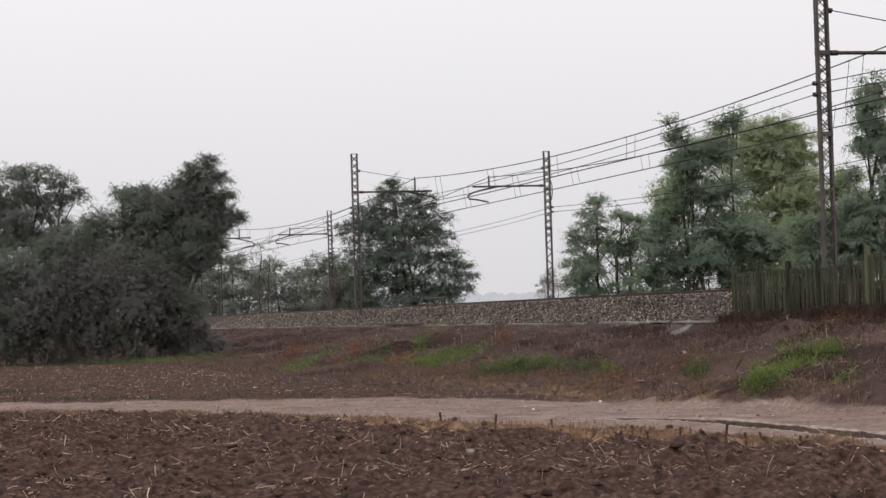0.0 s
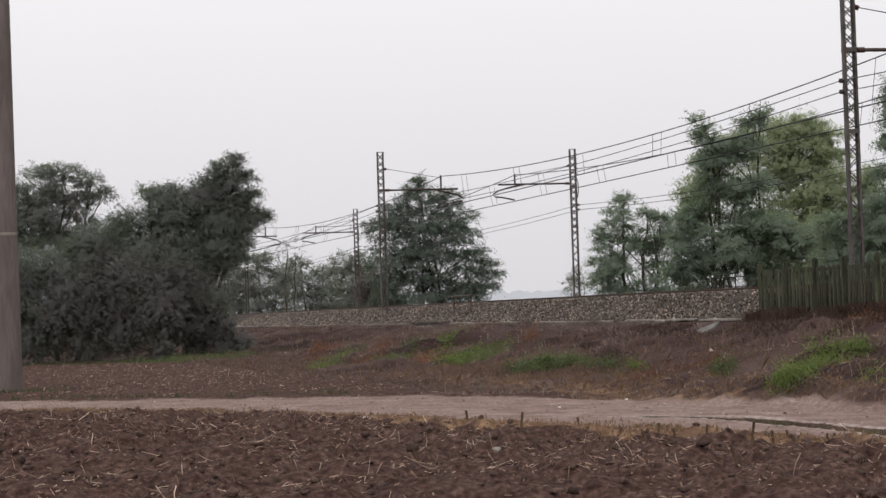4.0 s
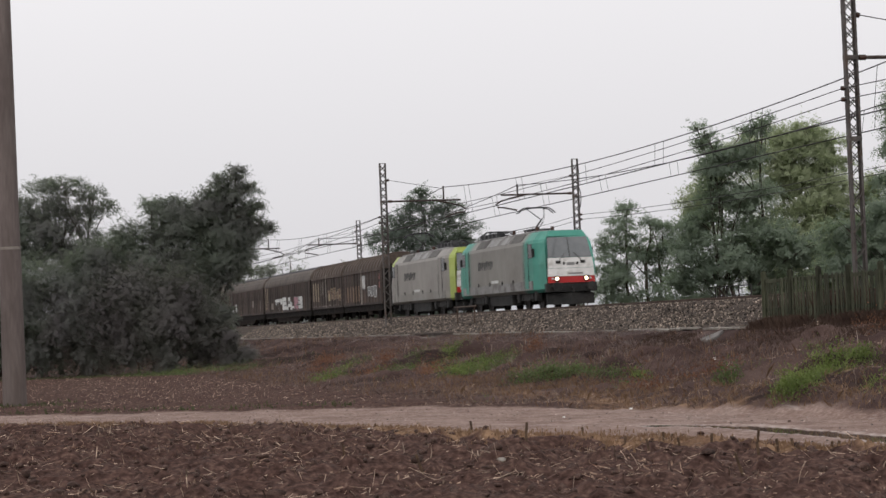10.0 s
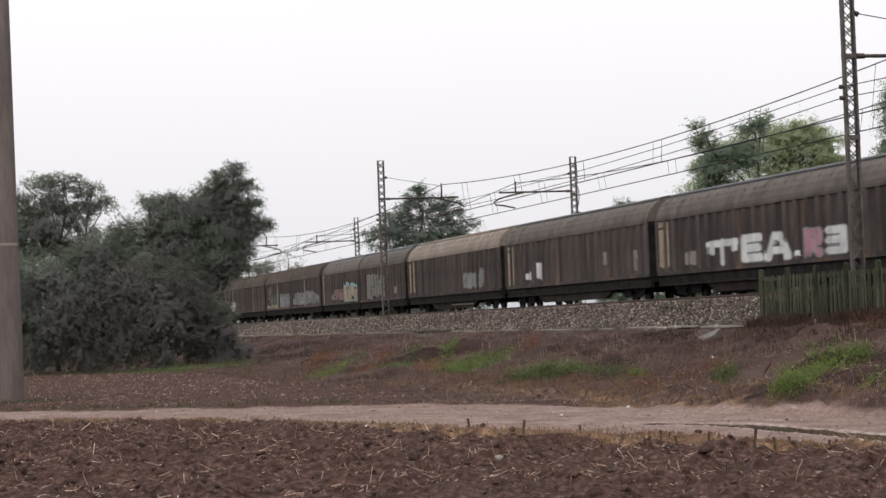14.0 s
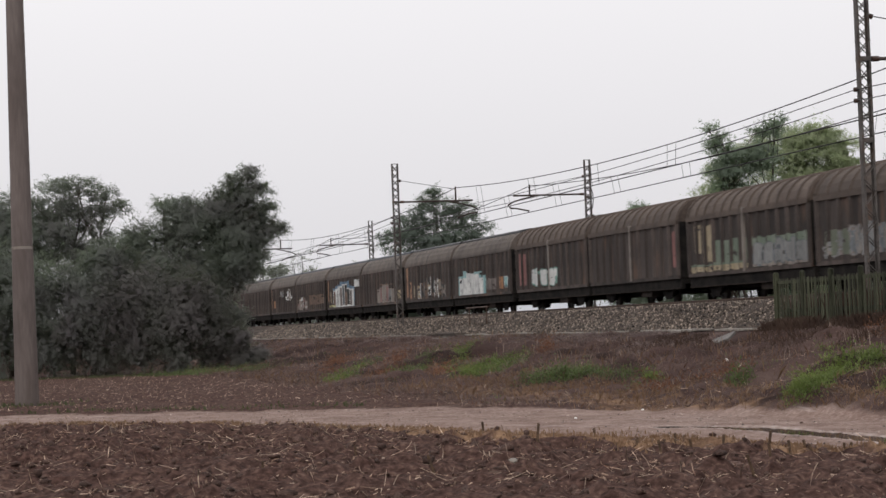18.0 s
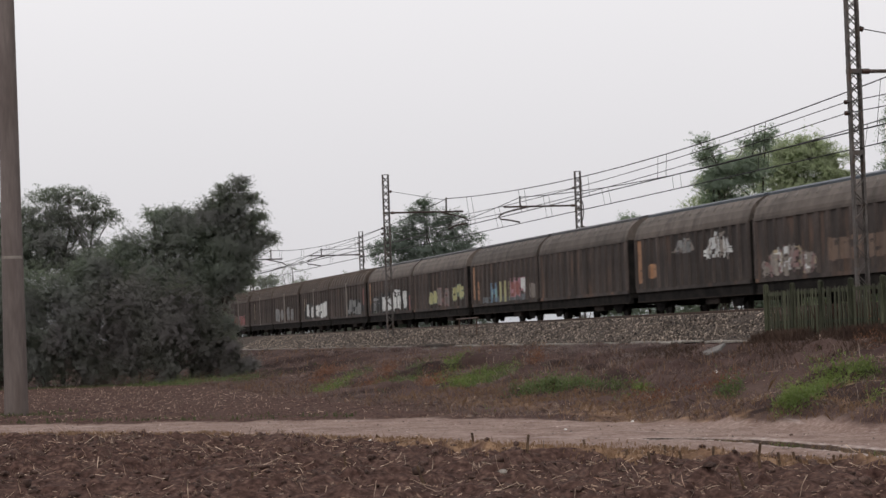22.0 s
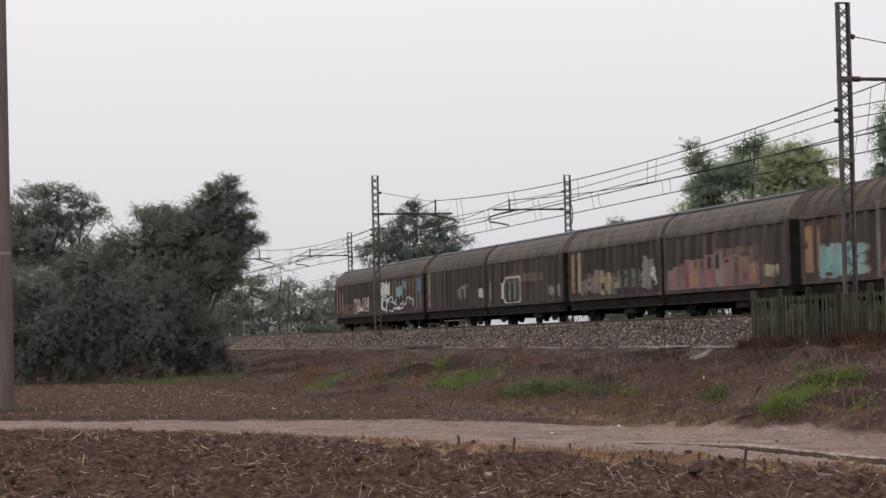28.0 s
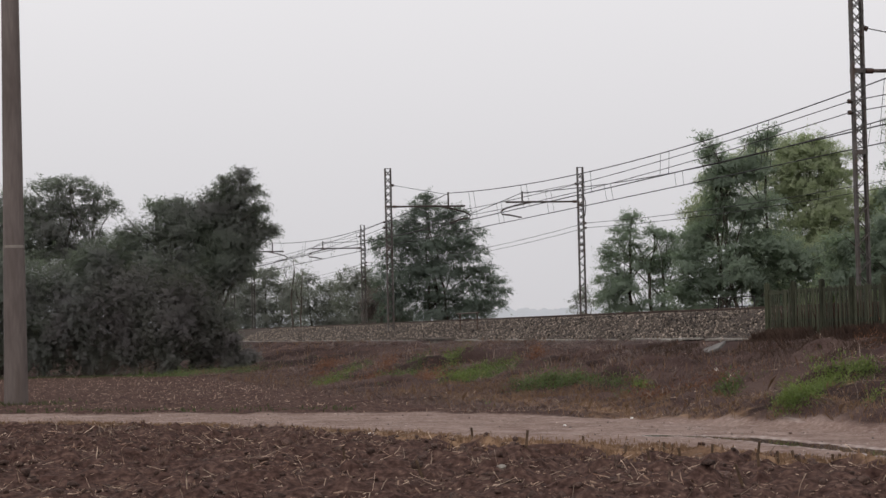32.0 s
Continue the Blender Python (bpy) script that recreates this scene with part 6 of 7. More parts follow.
wagon(476.5, 491.2, 505.5, "smooth", SMOOTH + " with a white sprayed outline", None, RIDGE_BLUE, marks=(
    ("faintrust", 480.5, 487.0, 2.1, 2.6), ("outline", 484.3, 487.8, 1.09, 2.43), ("green", 484.6, 487.4, 1.25, 2.25), ("pale", 478.5, 479.3, 1.36, 1.85), ("pale", 477.6, 478.0, 1.27, 1.87), ("pale", 489.7, 490.6, 1.39, 2.37), ("cream", 503.9, 504.8, 1.24, 3.2), ("white+grey", 491.9, 492.6, 1.49, 2.09), ("faint+grey", 495.3, 497.2, 1.49, 2.39)))
wagon(505.5, 520.2, 534.2, "smooth", SMOOTH + " covered in white and teal spray paint", None, RIDGE_BLUE, marks=(
    ("faintgreen", 513.3, 515.2, 2.0, 3.15), ("faintrust", 508.6, 511.2, 1.6, 3.12), ("faintblue", 506.3, 508.4, 1.15, 3.2), ("faintgreen", 511.2, 513.3, 1.9, 3.1), ("yellow", 518.2, 518.9, 2.3, 3.15), ("white+grey", 515.2, 518.2, 2.2, 3.2), ("figure", 508.6, 518.0, 1.08, 2.25), ("cyan+blue", 511.7, 513.2, 2.1, 2.75), ("blue+grey", 506.4, 507.6, 2.2, 3.2), ("faint+grey", 510.2, 511.8, 2.4, 3.15), ("faintblue", 506.4, 508.2, 1.06, 1.3), ("faintrust", 527.2, 531.0, 1.1, 1.9), ("orange", 532.7, 533.4, 1.3, 3.17), ("orange", 531.0, 532.3, 1.37, 2.81), ("faintpink+white", 521.9, 526.8, 1.22, 2.33)))


# ---------------------------------------------------------------- trees
def leaf_cloud(name, blobs, y0, material, leaf, cover, seed, flat=0.75, deep=0.12):
    """Feathered fronds of small leaflets in drooping pads round the given centres (x, z, radius), shaded pad by pad."""
    r = np.random.default_rng(seed)
    unit = lambda q: q / (np.linalg.norm(q, axis=-1, keepdims=True) + 1e-9)
    k = 12
    P, D, O = [], [], []
    for x, z, rad in blobs:
        mid = np.array([x, y0, z])
        total = int(cover * math.pi * rad * rad / (leaf * leaf * 0.1) / k) + 4
        n_pad = max(5, int(8 * rad ** 1.5))
        way = unit(r.normal(size=(n_pad, 3)) + [0, 0, 0.15])
        c = way * (rad * (0.85 if rad < 0.9 else 1.0) * r.uniform(0.25, 0.88, n_pad) ** 0.5)[:, None] * [1, flat, 0.95]
        size = np.clip(rad * r.uniform(0.26, 0.48, n_pad), 0.16, 0.95)
        pick = r.choice(n_pad, int(total * 0.78), p=size ** 2 / np.sum(size ** 2))
        turn, far = r.uniform(0, 2 * np.pi, len(pick)), np.sqrt(r.random(len(pick)))
        e = np.stack([np.cos(turn), np.sin(turn), 0 * turn], -1)
        sag = 0.55 * far ** 2 - 0.18 + deep * r.normal(size=len(pick))
        p = c[pick] + (e * far[:, None] - np.array([0, 0, 1.0]) * sag[:, None]) * size[pick, None]
        o = unit(e * far[:, None] * 0.4 + way[pick] * 0.8 + [0, 0, 0.45])
        P.append(p + mid), O.append(o)
        D.append(unit(e * 0.8 + way[pick] * 0.45 + r.normal(size=p.shape) * 0.4 + [0, 0, 0.12]))
        q = r.normal(size=(int(total * 0.22), 3)) * rad * [0.5, 0.4 * flat, 0.48]
        q = q * np.minimum(1, 0.85 * rad / (np.linalg.norm(q, axis=1, keepdims=True) + 1e-9))
        P.append(q + mid), O.append(unit(q / rad + [0, 0, 0.4])), D.append(unit(q / rad + r.normal(size=q.shape)))
    P, D, O = np.concatenate(P), np.concatenate(D), np.concatenate(O)
    keep = P[:, 2] > -0.1
    P, D, O = P[keep], D[keep], O[keep]
    m = len(P)
    reach = leaf * 3.4 * r.uniform(0.6, 1.35, m)[:, None, None]
    u = (np.arange(k) / k + 0.04)[None, :, None]
    droop = r.uniform(0.0, 0.45, m)[:, None, None]
    base = P[:, None] + D[:, None] * reach * u - np.array([0, 0, 1.0]) * reach * droop * u * u
    base = base + r.normal(size=base.shape) * leaf * 0.12
    face = unit(O[:, None] + r.normal(size=(m, 1, 3)) * 0.25 + r.normal(size=(m, k, 3)) * 0.3)
    wing = unit(np.cross(D[:, None], face)) * np.where(np.arange(k) % 2, 1, -1)[None, :, None]
    ax = unit(wing + D[:, None] * 0.5 - [0, 0, 0.25] + r.normal(size=(m, k, 3)) * 0.25)
    side = unit(np.cross(ax, face))
    ln = leaf * r.uniform(0.65, 1.3, (m, k, 1)) * (1.15 - 0.5 * u)
    wd = ln * r.uniform(0.28, 0.46, (m, k, 1))
    v = np.stack([base, base + ax * ln * 0.55 + side * wd * 0.75, base + ax * ln - side * wd * 0.35], 2)
    shade = unit(O[:, None] + r.normal(size=(m, 1, 3)) * 0.16 + r.normal(size=(m, k, 3)) * 0.1)
    flip = np.sum(np.cross(v[:, :, 1] - v[:, :, 0], v[:, :, 2] - v[:, :, 0]) * shade, -1) < 0
    v[flip] = v[flip][:, ::-1]
    me = array_mesh(name, v.reshape(-1, 3), np.arange(m * k * 3).reshape(-1, 3), material, True)
    me.normals_split_custom_set_from_vertices(np.repeat(shade.reshape(-1, 3), 3, 0).tolist())
    return me


def inner_mass(blobs, y0, size, seed):
    """Lumpy hearts of a dense thicket, behind its leaves."""
    sh = Shape()
    r = random.Random(seed)
    n = 12
    for x, z, rad in blobs:
        rows = []
        for i in range(1, 8):
            a = math.pi * i / 8
            row = []
            for k in range(n):
                q = rad * size * r.uniform(0.8, 1.12)
                row.append((x + q * math.sin(a) * math.cos(2 * math.pi * k / n), y0 + 0.3 + q * 0.7 * math.sin(a) * math.sin(2 * math.pi * k / n), max(0.0, z - q * math.cos(a))))
            rows.append(row)
        sh.rings(rows)
    return sh


def tree(name, label, category, y0, blobs, material, base, leaf=0.24, cover=2.3, seed=1, stems=1, thick=0.16, heart=0.0, deep=0.12):
    """base: x and z of the foot. Limbs run from the trunk to the clumps."""
    t = thing(name, pose(0, 0, 0), label, category)
    r = random.Random(seed)
    bx, bz = base
    mid = Vector((sum(b[0] for b in blobs) / len(blobs), y0, 0))
    zmax = max(b[1] for b in blobs)
    for k in range(stems):
        fx = bx + (k - (stems - 1) / 2) * 0.9
        top = sorted(blobs, key=lambda b: -b[1] + abs(b[0] - fx))[min(k, len(blobs) - 1)]
        foot, end = Vector((fx, y0 + r.uniform(-0.4, 0.4), bz)), Vector((top[0], y0, top[1]))
        pts, rad = [], []
        for i in range(8):
            u = i / 7
            p = foot.lerp(end, u) + Vector((r.uniform(-0.18, 0.18), r.uniform(-0.18, 0.18), 0)) * (0 < i < 7)
            pts.append(p)
            rad.append(thick * (1 - 0.85 * u) * 0.75 + 0.012)
        part("trunk", Shape().path(pts, rad, 8), BARK, t, smooth=True)
        for x, z, rd in blobs[k::stems]:
            u = max(0.1, min(0.85, (z - bz) / (zmax - bz + 0.1) - 0.25))
            a = foot.lerp(end, u)
            e = Vector((x, y0 + r.uniform(-0.5, 0.5) * rd, z + 0.3 * rd))
            m = a.lerp(e, 0.5) + Vector((r.uniform(-0.2, 0.2), 0, r.uniform(0, 0.35)))
            q = thick * (1 - 0.8 * u) * 0.5
            limb = Shape().path([a, m, e], [q, q * 0.65, 0.012], 6)
            for _ in range(3):
                d = Vector((r.uniform(-1, 1), r.uniform(-0.7, 0.7), r.uniform(-0.2, 0.9))) * rd * 0.8
                limb.path([m.lerp(e, r.uniform(0.2, 0.9)), e + d], [q * 0.4, 0.008], 4)
            part("limb", limb, BARK, t)
    if heart:
        part("inner_foliage", inner_mass(blobs, y0, heart, seed), material, t, "dense shaded inner twigs and leaves", smooth=True)
    part("crown", leaf_cloud("crown", blobs, y0, material, leaf, cover, seed, deep=deep), material, t, "loose crown of small drooping leaves")
    return t


tree("field_tree", "dark green broadleaf tree with an airy top behind the pole", "tree", 104, [(-18.5, 8.0, 1.25), (-17.3, 8.2, 0.99), (-16.0, 8.0, 0.83), (-15.4, 7.6, 0.47), (-17.9, 6.3, 1.56), (-16.7, 6.5, 1.17), (-17.2, 5.0, 1.1), (-16.2, 5.3, 0.9)], LEAF_DARK, (-17.3, 0), leaf=0.11, seed=11, stems=2, cover=2.5, deep=0.3)
tree("field_tree", "dark green broadleaf tree at the field's edge", "tree", 104.5, [(-19.3, 6.3, 1.56), (-20.6, 6.9, 1.82), (-22.2, 6.7, 2.08), (-24.5, 6.4, 2.2), (-20.5, 4.6, 1.8)], LEAF_DARK, (-21, 0), leaf=0.115, seed=12, stems=2, cover=3.0, deep=0.3)
tree("robinia_tree", "dark robinia tree with feathery top overhanging the field corner", "tree", 100, [(-12.8, 7.2, 0.7), (-11.6, 6.95, 0.9), (-10.5, 7.3, 0.9), (-9.2, 8.2, 0.75), (-9.0, 8.7, 0.4), (-9.8, 8.3, 0.4), (-8.9, 7.3, 0.82), (-8.5, 6.4, 0.75), (-7.8, 6.1, 0.3), (-9.7, 6.6, 1.3), (-11.3, 5.9, 1.62), (-9.85, 5.1, 0.85), (-11.4, 4.2, 1.4), (-12.8, 5.2, 1.55), (-13.9, 6.0, 1.0), (-14.3, 4.6, 1.3), (-10.35, 4.1, 0.62), (-9.2, 5.5, 0.55), (-10.2, 5.9, 1.2), (-9.9, 7.5, 0.8), (-12.0, 6.4, 1.2), (-10.5, 3.0, 0.95), (-10.1, 3.9, 0.8), (-9.8, 4.7, 0.7), (-9.9, 2.2, 0.75), (-9.3, 6.1, 0.9), (-8.6, 5.9, 0.6), (-8.1, 6.3, 0.4), (-9.6, 5.0, 0.9), (-9.2, 4.6, 0.7), (-8.9, 6.6, 0.8), (-9.0, 5.3, 0.6), (-8.9, 4.5, 0.45), (-8.8, 5.0, 0.55), (-7.6, 6.25, 0.22), (-8.2, 7.4, 0.35), (-8.3, 8.0, 0.3)], LEAF_DARK, (-11.5, 0), leaf=0.11, seed=13, stems=3, cover=3.4, deep=0.35)
tree("shrub_thicket", "dense dark brown-green shrub thicket at the foot of the bank", "shrub", 98, [(-13.9, 2.7, 2.08), (-11.7, 2.6, 1.84), (-10.6, 2.2, 0.8), (-10.1, 1.2, 0.85), (-9.5, 1.5, 0.6), (-15.7, 1.1, 1.22), (-13.7, 1.0, 1.22), (-12.0, 0.9, 1.03), (-10.5, 0.9, 0.83), (-9.4, 0.8, 0.75), (-8.7, 0.6, 0.6), (-16.6, 1.9, 1.0)], LEAF_SHRUB, (-12, 0), leaf=0.105, seed=14, stems=4, thick=0.07, cover=3.4, heart=0.55, deep=0.6)
tree("shrub_thicket", "dense dark green shrub thicket beside the ploughed field", "shrub", 98.5, [(-20.7, 3.7, 2.2), (-18.5, 3.4, 1.96), (-16.1, 3.3, 2.08), (-20.3, 1.5, 1.47), (-17.9, 1.3, 1.35), (-23.5, 3.4, 2.2), (-23.0, 1.4, 1.5), (-15.0, 4.9, 1.3)], LEAF_DARK, (-19, 0), leaf=0.105, seed=15, stems=4, thick=0.07, cover=3.4, heart=0.55, deep=0.6)
tree("robinia_tree", "round dark green robinia tree beyond the railway", "tree", 178, [(-1.5, 11.9, 0.75), (-1.4, 10.9, 1.3), (-3.5, 9.8, 1.25), (0.5, 10.2, 1.3), (2.0, 9.0, 0.9), (4.2, 4.4, 0.6), (-4.1, 8.4, 1.72), (-1.5, 8.1, 2.13), (1.2, 7.5, 1.72), (3.0, 6.3, 0.82), (3.7, 5.2, 0.65), (-3.8, 5.9, 1.96), (-1.1, 5.4, 2.37), (1.9, 4.6, 1.55), (3.2, 3.7, 0.98), (-4.3, 3.6, 1.55), (-1.2, 3.2, 2.04), (1.4, 2.8, 1.64)], LEAF_ROB, (-0.6, 0.2), leaf=0.23, seed=16, stems=3, cover=3.0)
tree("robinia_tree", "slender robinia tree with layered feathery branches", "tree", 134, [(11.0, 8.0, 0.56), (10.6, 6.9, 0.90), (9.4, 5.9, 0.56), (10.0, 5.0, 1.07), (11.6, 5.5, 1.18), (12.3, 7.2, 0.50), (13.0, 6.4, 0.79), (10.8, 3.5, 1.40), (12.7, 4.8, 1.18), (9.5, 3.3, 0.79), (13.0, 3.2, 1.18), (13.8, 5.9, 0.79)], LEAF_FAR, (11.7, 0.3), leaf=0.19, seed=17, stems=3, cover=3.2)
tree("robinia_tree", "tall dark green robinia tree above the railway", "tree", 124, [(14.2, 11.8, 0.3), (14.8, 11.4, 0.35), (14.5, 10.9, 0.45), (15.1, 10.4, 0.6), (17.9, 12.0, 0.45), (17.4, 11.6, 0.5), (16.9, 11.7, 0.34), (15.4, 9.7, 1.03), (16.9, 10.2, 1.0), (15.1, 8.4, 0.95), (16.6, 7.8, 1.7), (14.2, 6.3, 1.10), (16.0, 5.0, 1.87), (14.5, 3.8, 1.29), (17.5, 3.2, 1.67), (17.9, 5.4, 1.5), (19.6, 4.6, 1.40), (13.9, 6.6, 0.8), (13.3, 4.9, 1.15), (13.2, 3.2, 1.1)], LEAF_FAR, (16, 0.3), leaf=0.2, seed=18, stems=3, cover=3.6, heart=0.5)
tree("poplar_tree", "tall yellow-green poplar tree behind darker robinias", "tree", 140, [(16.3, 9.0, 1.5), (15.7, 7.2, 1.2), (17.6, 10.8, 1.3), (19.2, 11.6, 1.2), (21.3, 12.0, 1.47), (22.7, 12.4, 1.26), (24.0, 11.4, 1.33), (21.7, 9.7, 2.45), (23.8, 8.9, 2.1), (23.0, 6.1, 2.62), (25.1, 6.4, 1.57), (23.2, 3.3, 2.1), (25.7, 3.6, 2.1), (27.5, 6.0, 2.0), (26.6, 8.6, 1.4), (20.8, 6.5, 1.8), (20.4, 3.5, 1.8)], LEAF_LIME, (23, 0.3), leaf=0.21, seed=19, stems=2, cover=3.8, thick=0.22, heart=0.5)
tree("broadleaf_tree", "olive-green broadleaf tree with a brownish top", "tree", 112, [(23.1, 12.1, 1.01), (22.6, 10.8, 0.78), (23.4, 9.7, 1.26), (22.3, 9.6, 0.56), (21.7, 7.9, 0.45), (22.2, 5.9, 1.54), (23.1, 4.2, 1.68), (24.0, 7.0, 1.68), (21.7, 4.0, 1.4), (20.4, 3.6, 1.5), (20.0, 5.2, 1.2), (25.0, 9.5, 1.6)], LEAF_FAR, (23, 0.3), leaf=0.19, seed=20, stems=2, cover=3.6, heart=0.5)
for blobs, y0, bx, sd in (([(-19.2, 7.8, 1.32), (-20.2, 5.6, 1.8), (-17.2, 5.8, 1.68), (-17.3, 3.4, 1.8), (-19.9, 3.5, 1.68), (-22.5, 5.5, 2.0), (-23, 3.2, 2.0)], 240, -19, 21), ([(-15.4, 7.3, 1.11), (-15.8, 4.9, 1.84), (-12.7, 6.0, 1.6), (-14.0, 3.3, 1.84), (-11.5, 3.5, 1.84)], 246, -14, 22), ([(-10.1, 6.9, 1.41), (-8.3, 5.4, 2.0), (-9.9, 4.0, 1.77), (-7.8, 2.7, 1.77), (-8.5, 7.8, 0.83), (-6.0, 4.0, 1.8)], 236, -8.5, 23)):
    tree("hedgerow_tree", "grey-green hedgerow tree beyond the line, leaf colour paled for haze", "tree", y0, blobs, LEAF_HAZE, (bx, 0.2), leaf=0.28, seed=sd, stems=2, cover=3.4, deep=0.3)
tree("bare_tree", "leafless grey-brown hedgerow tree, its sparse sprays paled for haze", "tree", 200, [(-13.6, 8.2, 0.9), (-14.5, 7.0, 0.9), (-12.8, 7.2, 0.9), (-13.4, 6.0, 0.9)], LEAF_HAZE, (-13.5, 0.2), leaf=0.16, seed=27, stems=2, thick=0.12, cover=0.22)
tree("shrub_thicket", "dark red-brown scrub behind the masts", "shrub", 214, [(-6.7, 4.6, 1.2), (-6.4, 3.2, 1.5), (-5.4, 3.6, 1.2), (-5.2, 2.2, 1.4)], LEAF_SCRUB, (-6, 0.2), leaf=0.2, seed=28, stems=3, thick=0.06, cover=3.4, deep=0.5)
tree("bush", "small pale green bush beside the track", "bush", 140, [(8.4, 3.6, 0.59), (7.9, 3.2, 0.42), (8.8, 3.1, 0.45), (8.3, 2.4, 0.6)], LEAF_HAZE, (8.4, 0.4), leaf=0.14, seed=24, stems=2, thick=0.04, cover=1.2)


# ---------------------------------------------------------------- growth on the bank and litter on the field
def heights(x, y):
    return height(np.asarray(x, float), np.asarray(y, float))


def place(s, off):
    """Line coordinates to world x, y."""
    return 6.18 + s * LX + off * LY, 109.85 + s * LY - off * LX


def blades(name, x, y, z, tall, wide, material, label, seed, lean=0.45, kind="stuff", category="grass"):
    """Narrow leaning blades standing on the ground."""
    r = np.random.default_rng(seed)
    n = len(x)
    a = r.uniform(0, 2 * np.pi, n)
    h = tall * r.uniform(0.45, 1.3, n)
    w = wide * r.uniform(0.6, 1.4, n)
    l = r.uniform(0.1, 1, n) * lean * h
    b = a + r.uniform(-1, 1, n)
    base = np.stack([x, y, z - 0.02], -1)
    sd = np.stack([-np.sin(a), np.cos(a), np.zeros(n)], -1) * w[:, None] * 0.5
    ln = np.stack([np.cos(b) * l, np.sin(b) * l, h], -1)
    mid = base + ln * [0.35, 0.35, 0.6]
    v = np.stack([base - sd, base + sd, mid + sd * 0.9, base + ln, mid - sd * 0.9], 1)
    f = np.arange(n * 5).reshape(n, 5)
    ob = new(name, array_mesh(name, v.reshape(-1, 3), f, material))
    return tagged(ob, label, category, kind=kind)


def bank_growth():
    r = np.random.default_rng(31)
    for name, n, tall, wide, lean, m, gate, label, sd in (("bank_thatch", 105000, 0.12, 0.012, 1.8, THATCH, 0.42, "matted dead brown grass covering the bank", 32), ("dead_weeds", 14000, 0.17, 0.018, 1.0, DEADWEED, 0.55, "dark reddish-brown dead weeds on the bank", 33), ("dry_grass", 12000, 0.26, 0.013, 0.7, DRYGRASS, 0.62, "sparse dry pale stems on the bank", 36)):
        s, off = r.uniform(-30, 88, n), 9.15 + 11.5 * r.random(n)
        x, y = place(s, off)
        keep = (np.hypot(s - 46.3, (off - 10.0) * 1.5) > 1.3) & ((np.abs(s - 10) > 2.2) | (off > 11)) & (grain(s + sd, off * 0.25, 1.2) * 0.7 + grain(x, y + sd, 0.35) * 0.3 + 0.3 * (r.random(n) - 0.5) > gate) & (y > 26) & (np.abs(x) < y * 0.26) & ((road_mask(x, y)[0] < 0.4) | (off < 16.2))
        x, y = x[keep], y[keep]
        blades(name, x, y, heights(x, y), tall, wide, m, label, sd, lean)
    n = 15000
    s, off = r.uniform(46, 85, n), 17.4 + 1.1 * r.normal(size=n)
    x, y = place(s, off)
    keep = ((road_mask(x, y)[0] < 0.6) | (off < 16.5)) & (y > 26) & (grain(x, y, 0.5) + 0.4 * r.random(n) > 0.6)
    x, y = x[keep], y[keep]
    blades("foot_grass", x, y, heights(x, y), 0.12, 0.014, DRYGRASS, "short dry tan grass at the foot of the bank", 37, 1.0)
    n = 17000
    s = r.uniform(42, 74, n)
    off = np.where(s > 47, 8.4, 9.4) + np.abs(r.normal(size=n)) * 1.9
    x, y = place(s, off)
    keep = (grain(x, y, 0.9) + 0.3 * r.random(n) > 0.42) & (np.hypot(s - 46.3, (off - 10.0) * 1.5) > 1.2)
    x, y = x[keep], y[keep]
    blades("fence_foot_growth", x, y, heights(x, y), 0.15, 0.016, FOOTWEED, "dark reddish-brown dead growth along the fence foot", 38, 0.8)
    # bleached grass lying along the top of the slope
    n = 42000
    s, off = r.uniform(-12, 46.5, n), 9.3 + 2.6 * r.random(n) ** 1.2
    x, y = place(s, off)
    k = (np.abs(s - 10) > 2.2) & (0.6 * grain(s, off * 0.4, 1.1) + 0.4 * grain(x, y, 0.4) + 0.25 * r.random(n) > 0.6) & (np.hypot(s - 46.3, (off - 10.0) * 1.5) > 1.3)
    blades("crest_thatch", x[k], y[k], heights(x[k], y[k]), 0.1, 0.012, BLEACHED, "bleached lilac-grey grass lying along the bank's top", 43, 1.9)
    # dead growth against the palings, also standing in for the shade band there, thickest at the fence's end
    n = 9000
    s, off = 47.4 + 14 * r.random(n) ** 1.3, 8.3 + 0.7 * r.random(n) ** 1.5
    x, y = place(s, off)
    k = grain(s, off, 0.8) + 0.35 * r.random(n) > 0.45
    blades("fence_foot_shade_growth", x[k], y[k], heights(x[k], y[k]), 0.27, 0.024, FOOTWEED, "dark tangled dead stems against the fence's lower palings, doubling as their shade band", 41, 0.6)
    # pale broken stems that stand here and there on the lower slope
    n = 2600
    s, off = r.uniform(-10, 85, n), r.uniform(11.0, 16.5, n)
    x, y = place(s, off)
    k = (grain(x, y, 0.7) + 0.3 * r.random(n) > 0.72) & (y > 26) & (road_mask(x, y)[0] < 0.4)
    blades("pale_stems", x[k], y[k], heights(x[k], y[k]), 0.24, 0.013, PALESTEM, "pale dead stems standing on the slope of the bank", 42, 0.8)
    # dark blades added behind the palings, to keep the gaps between them dark
    n = 5200
    s, off = r.uniform(46.8, 73, n), r.uniform(7.5, 8.1, n)
    x, y = place(s, off)
    blades("fence_gap_backing", x, y, heights(x, y), 0.75, 0.03, FOOTWEED, "dark weeds added behind the paling fence to darken its gaps", 39, 0.4)
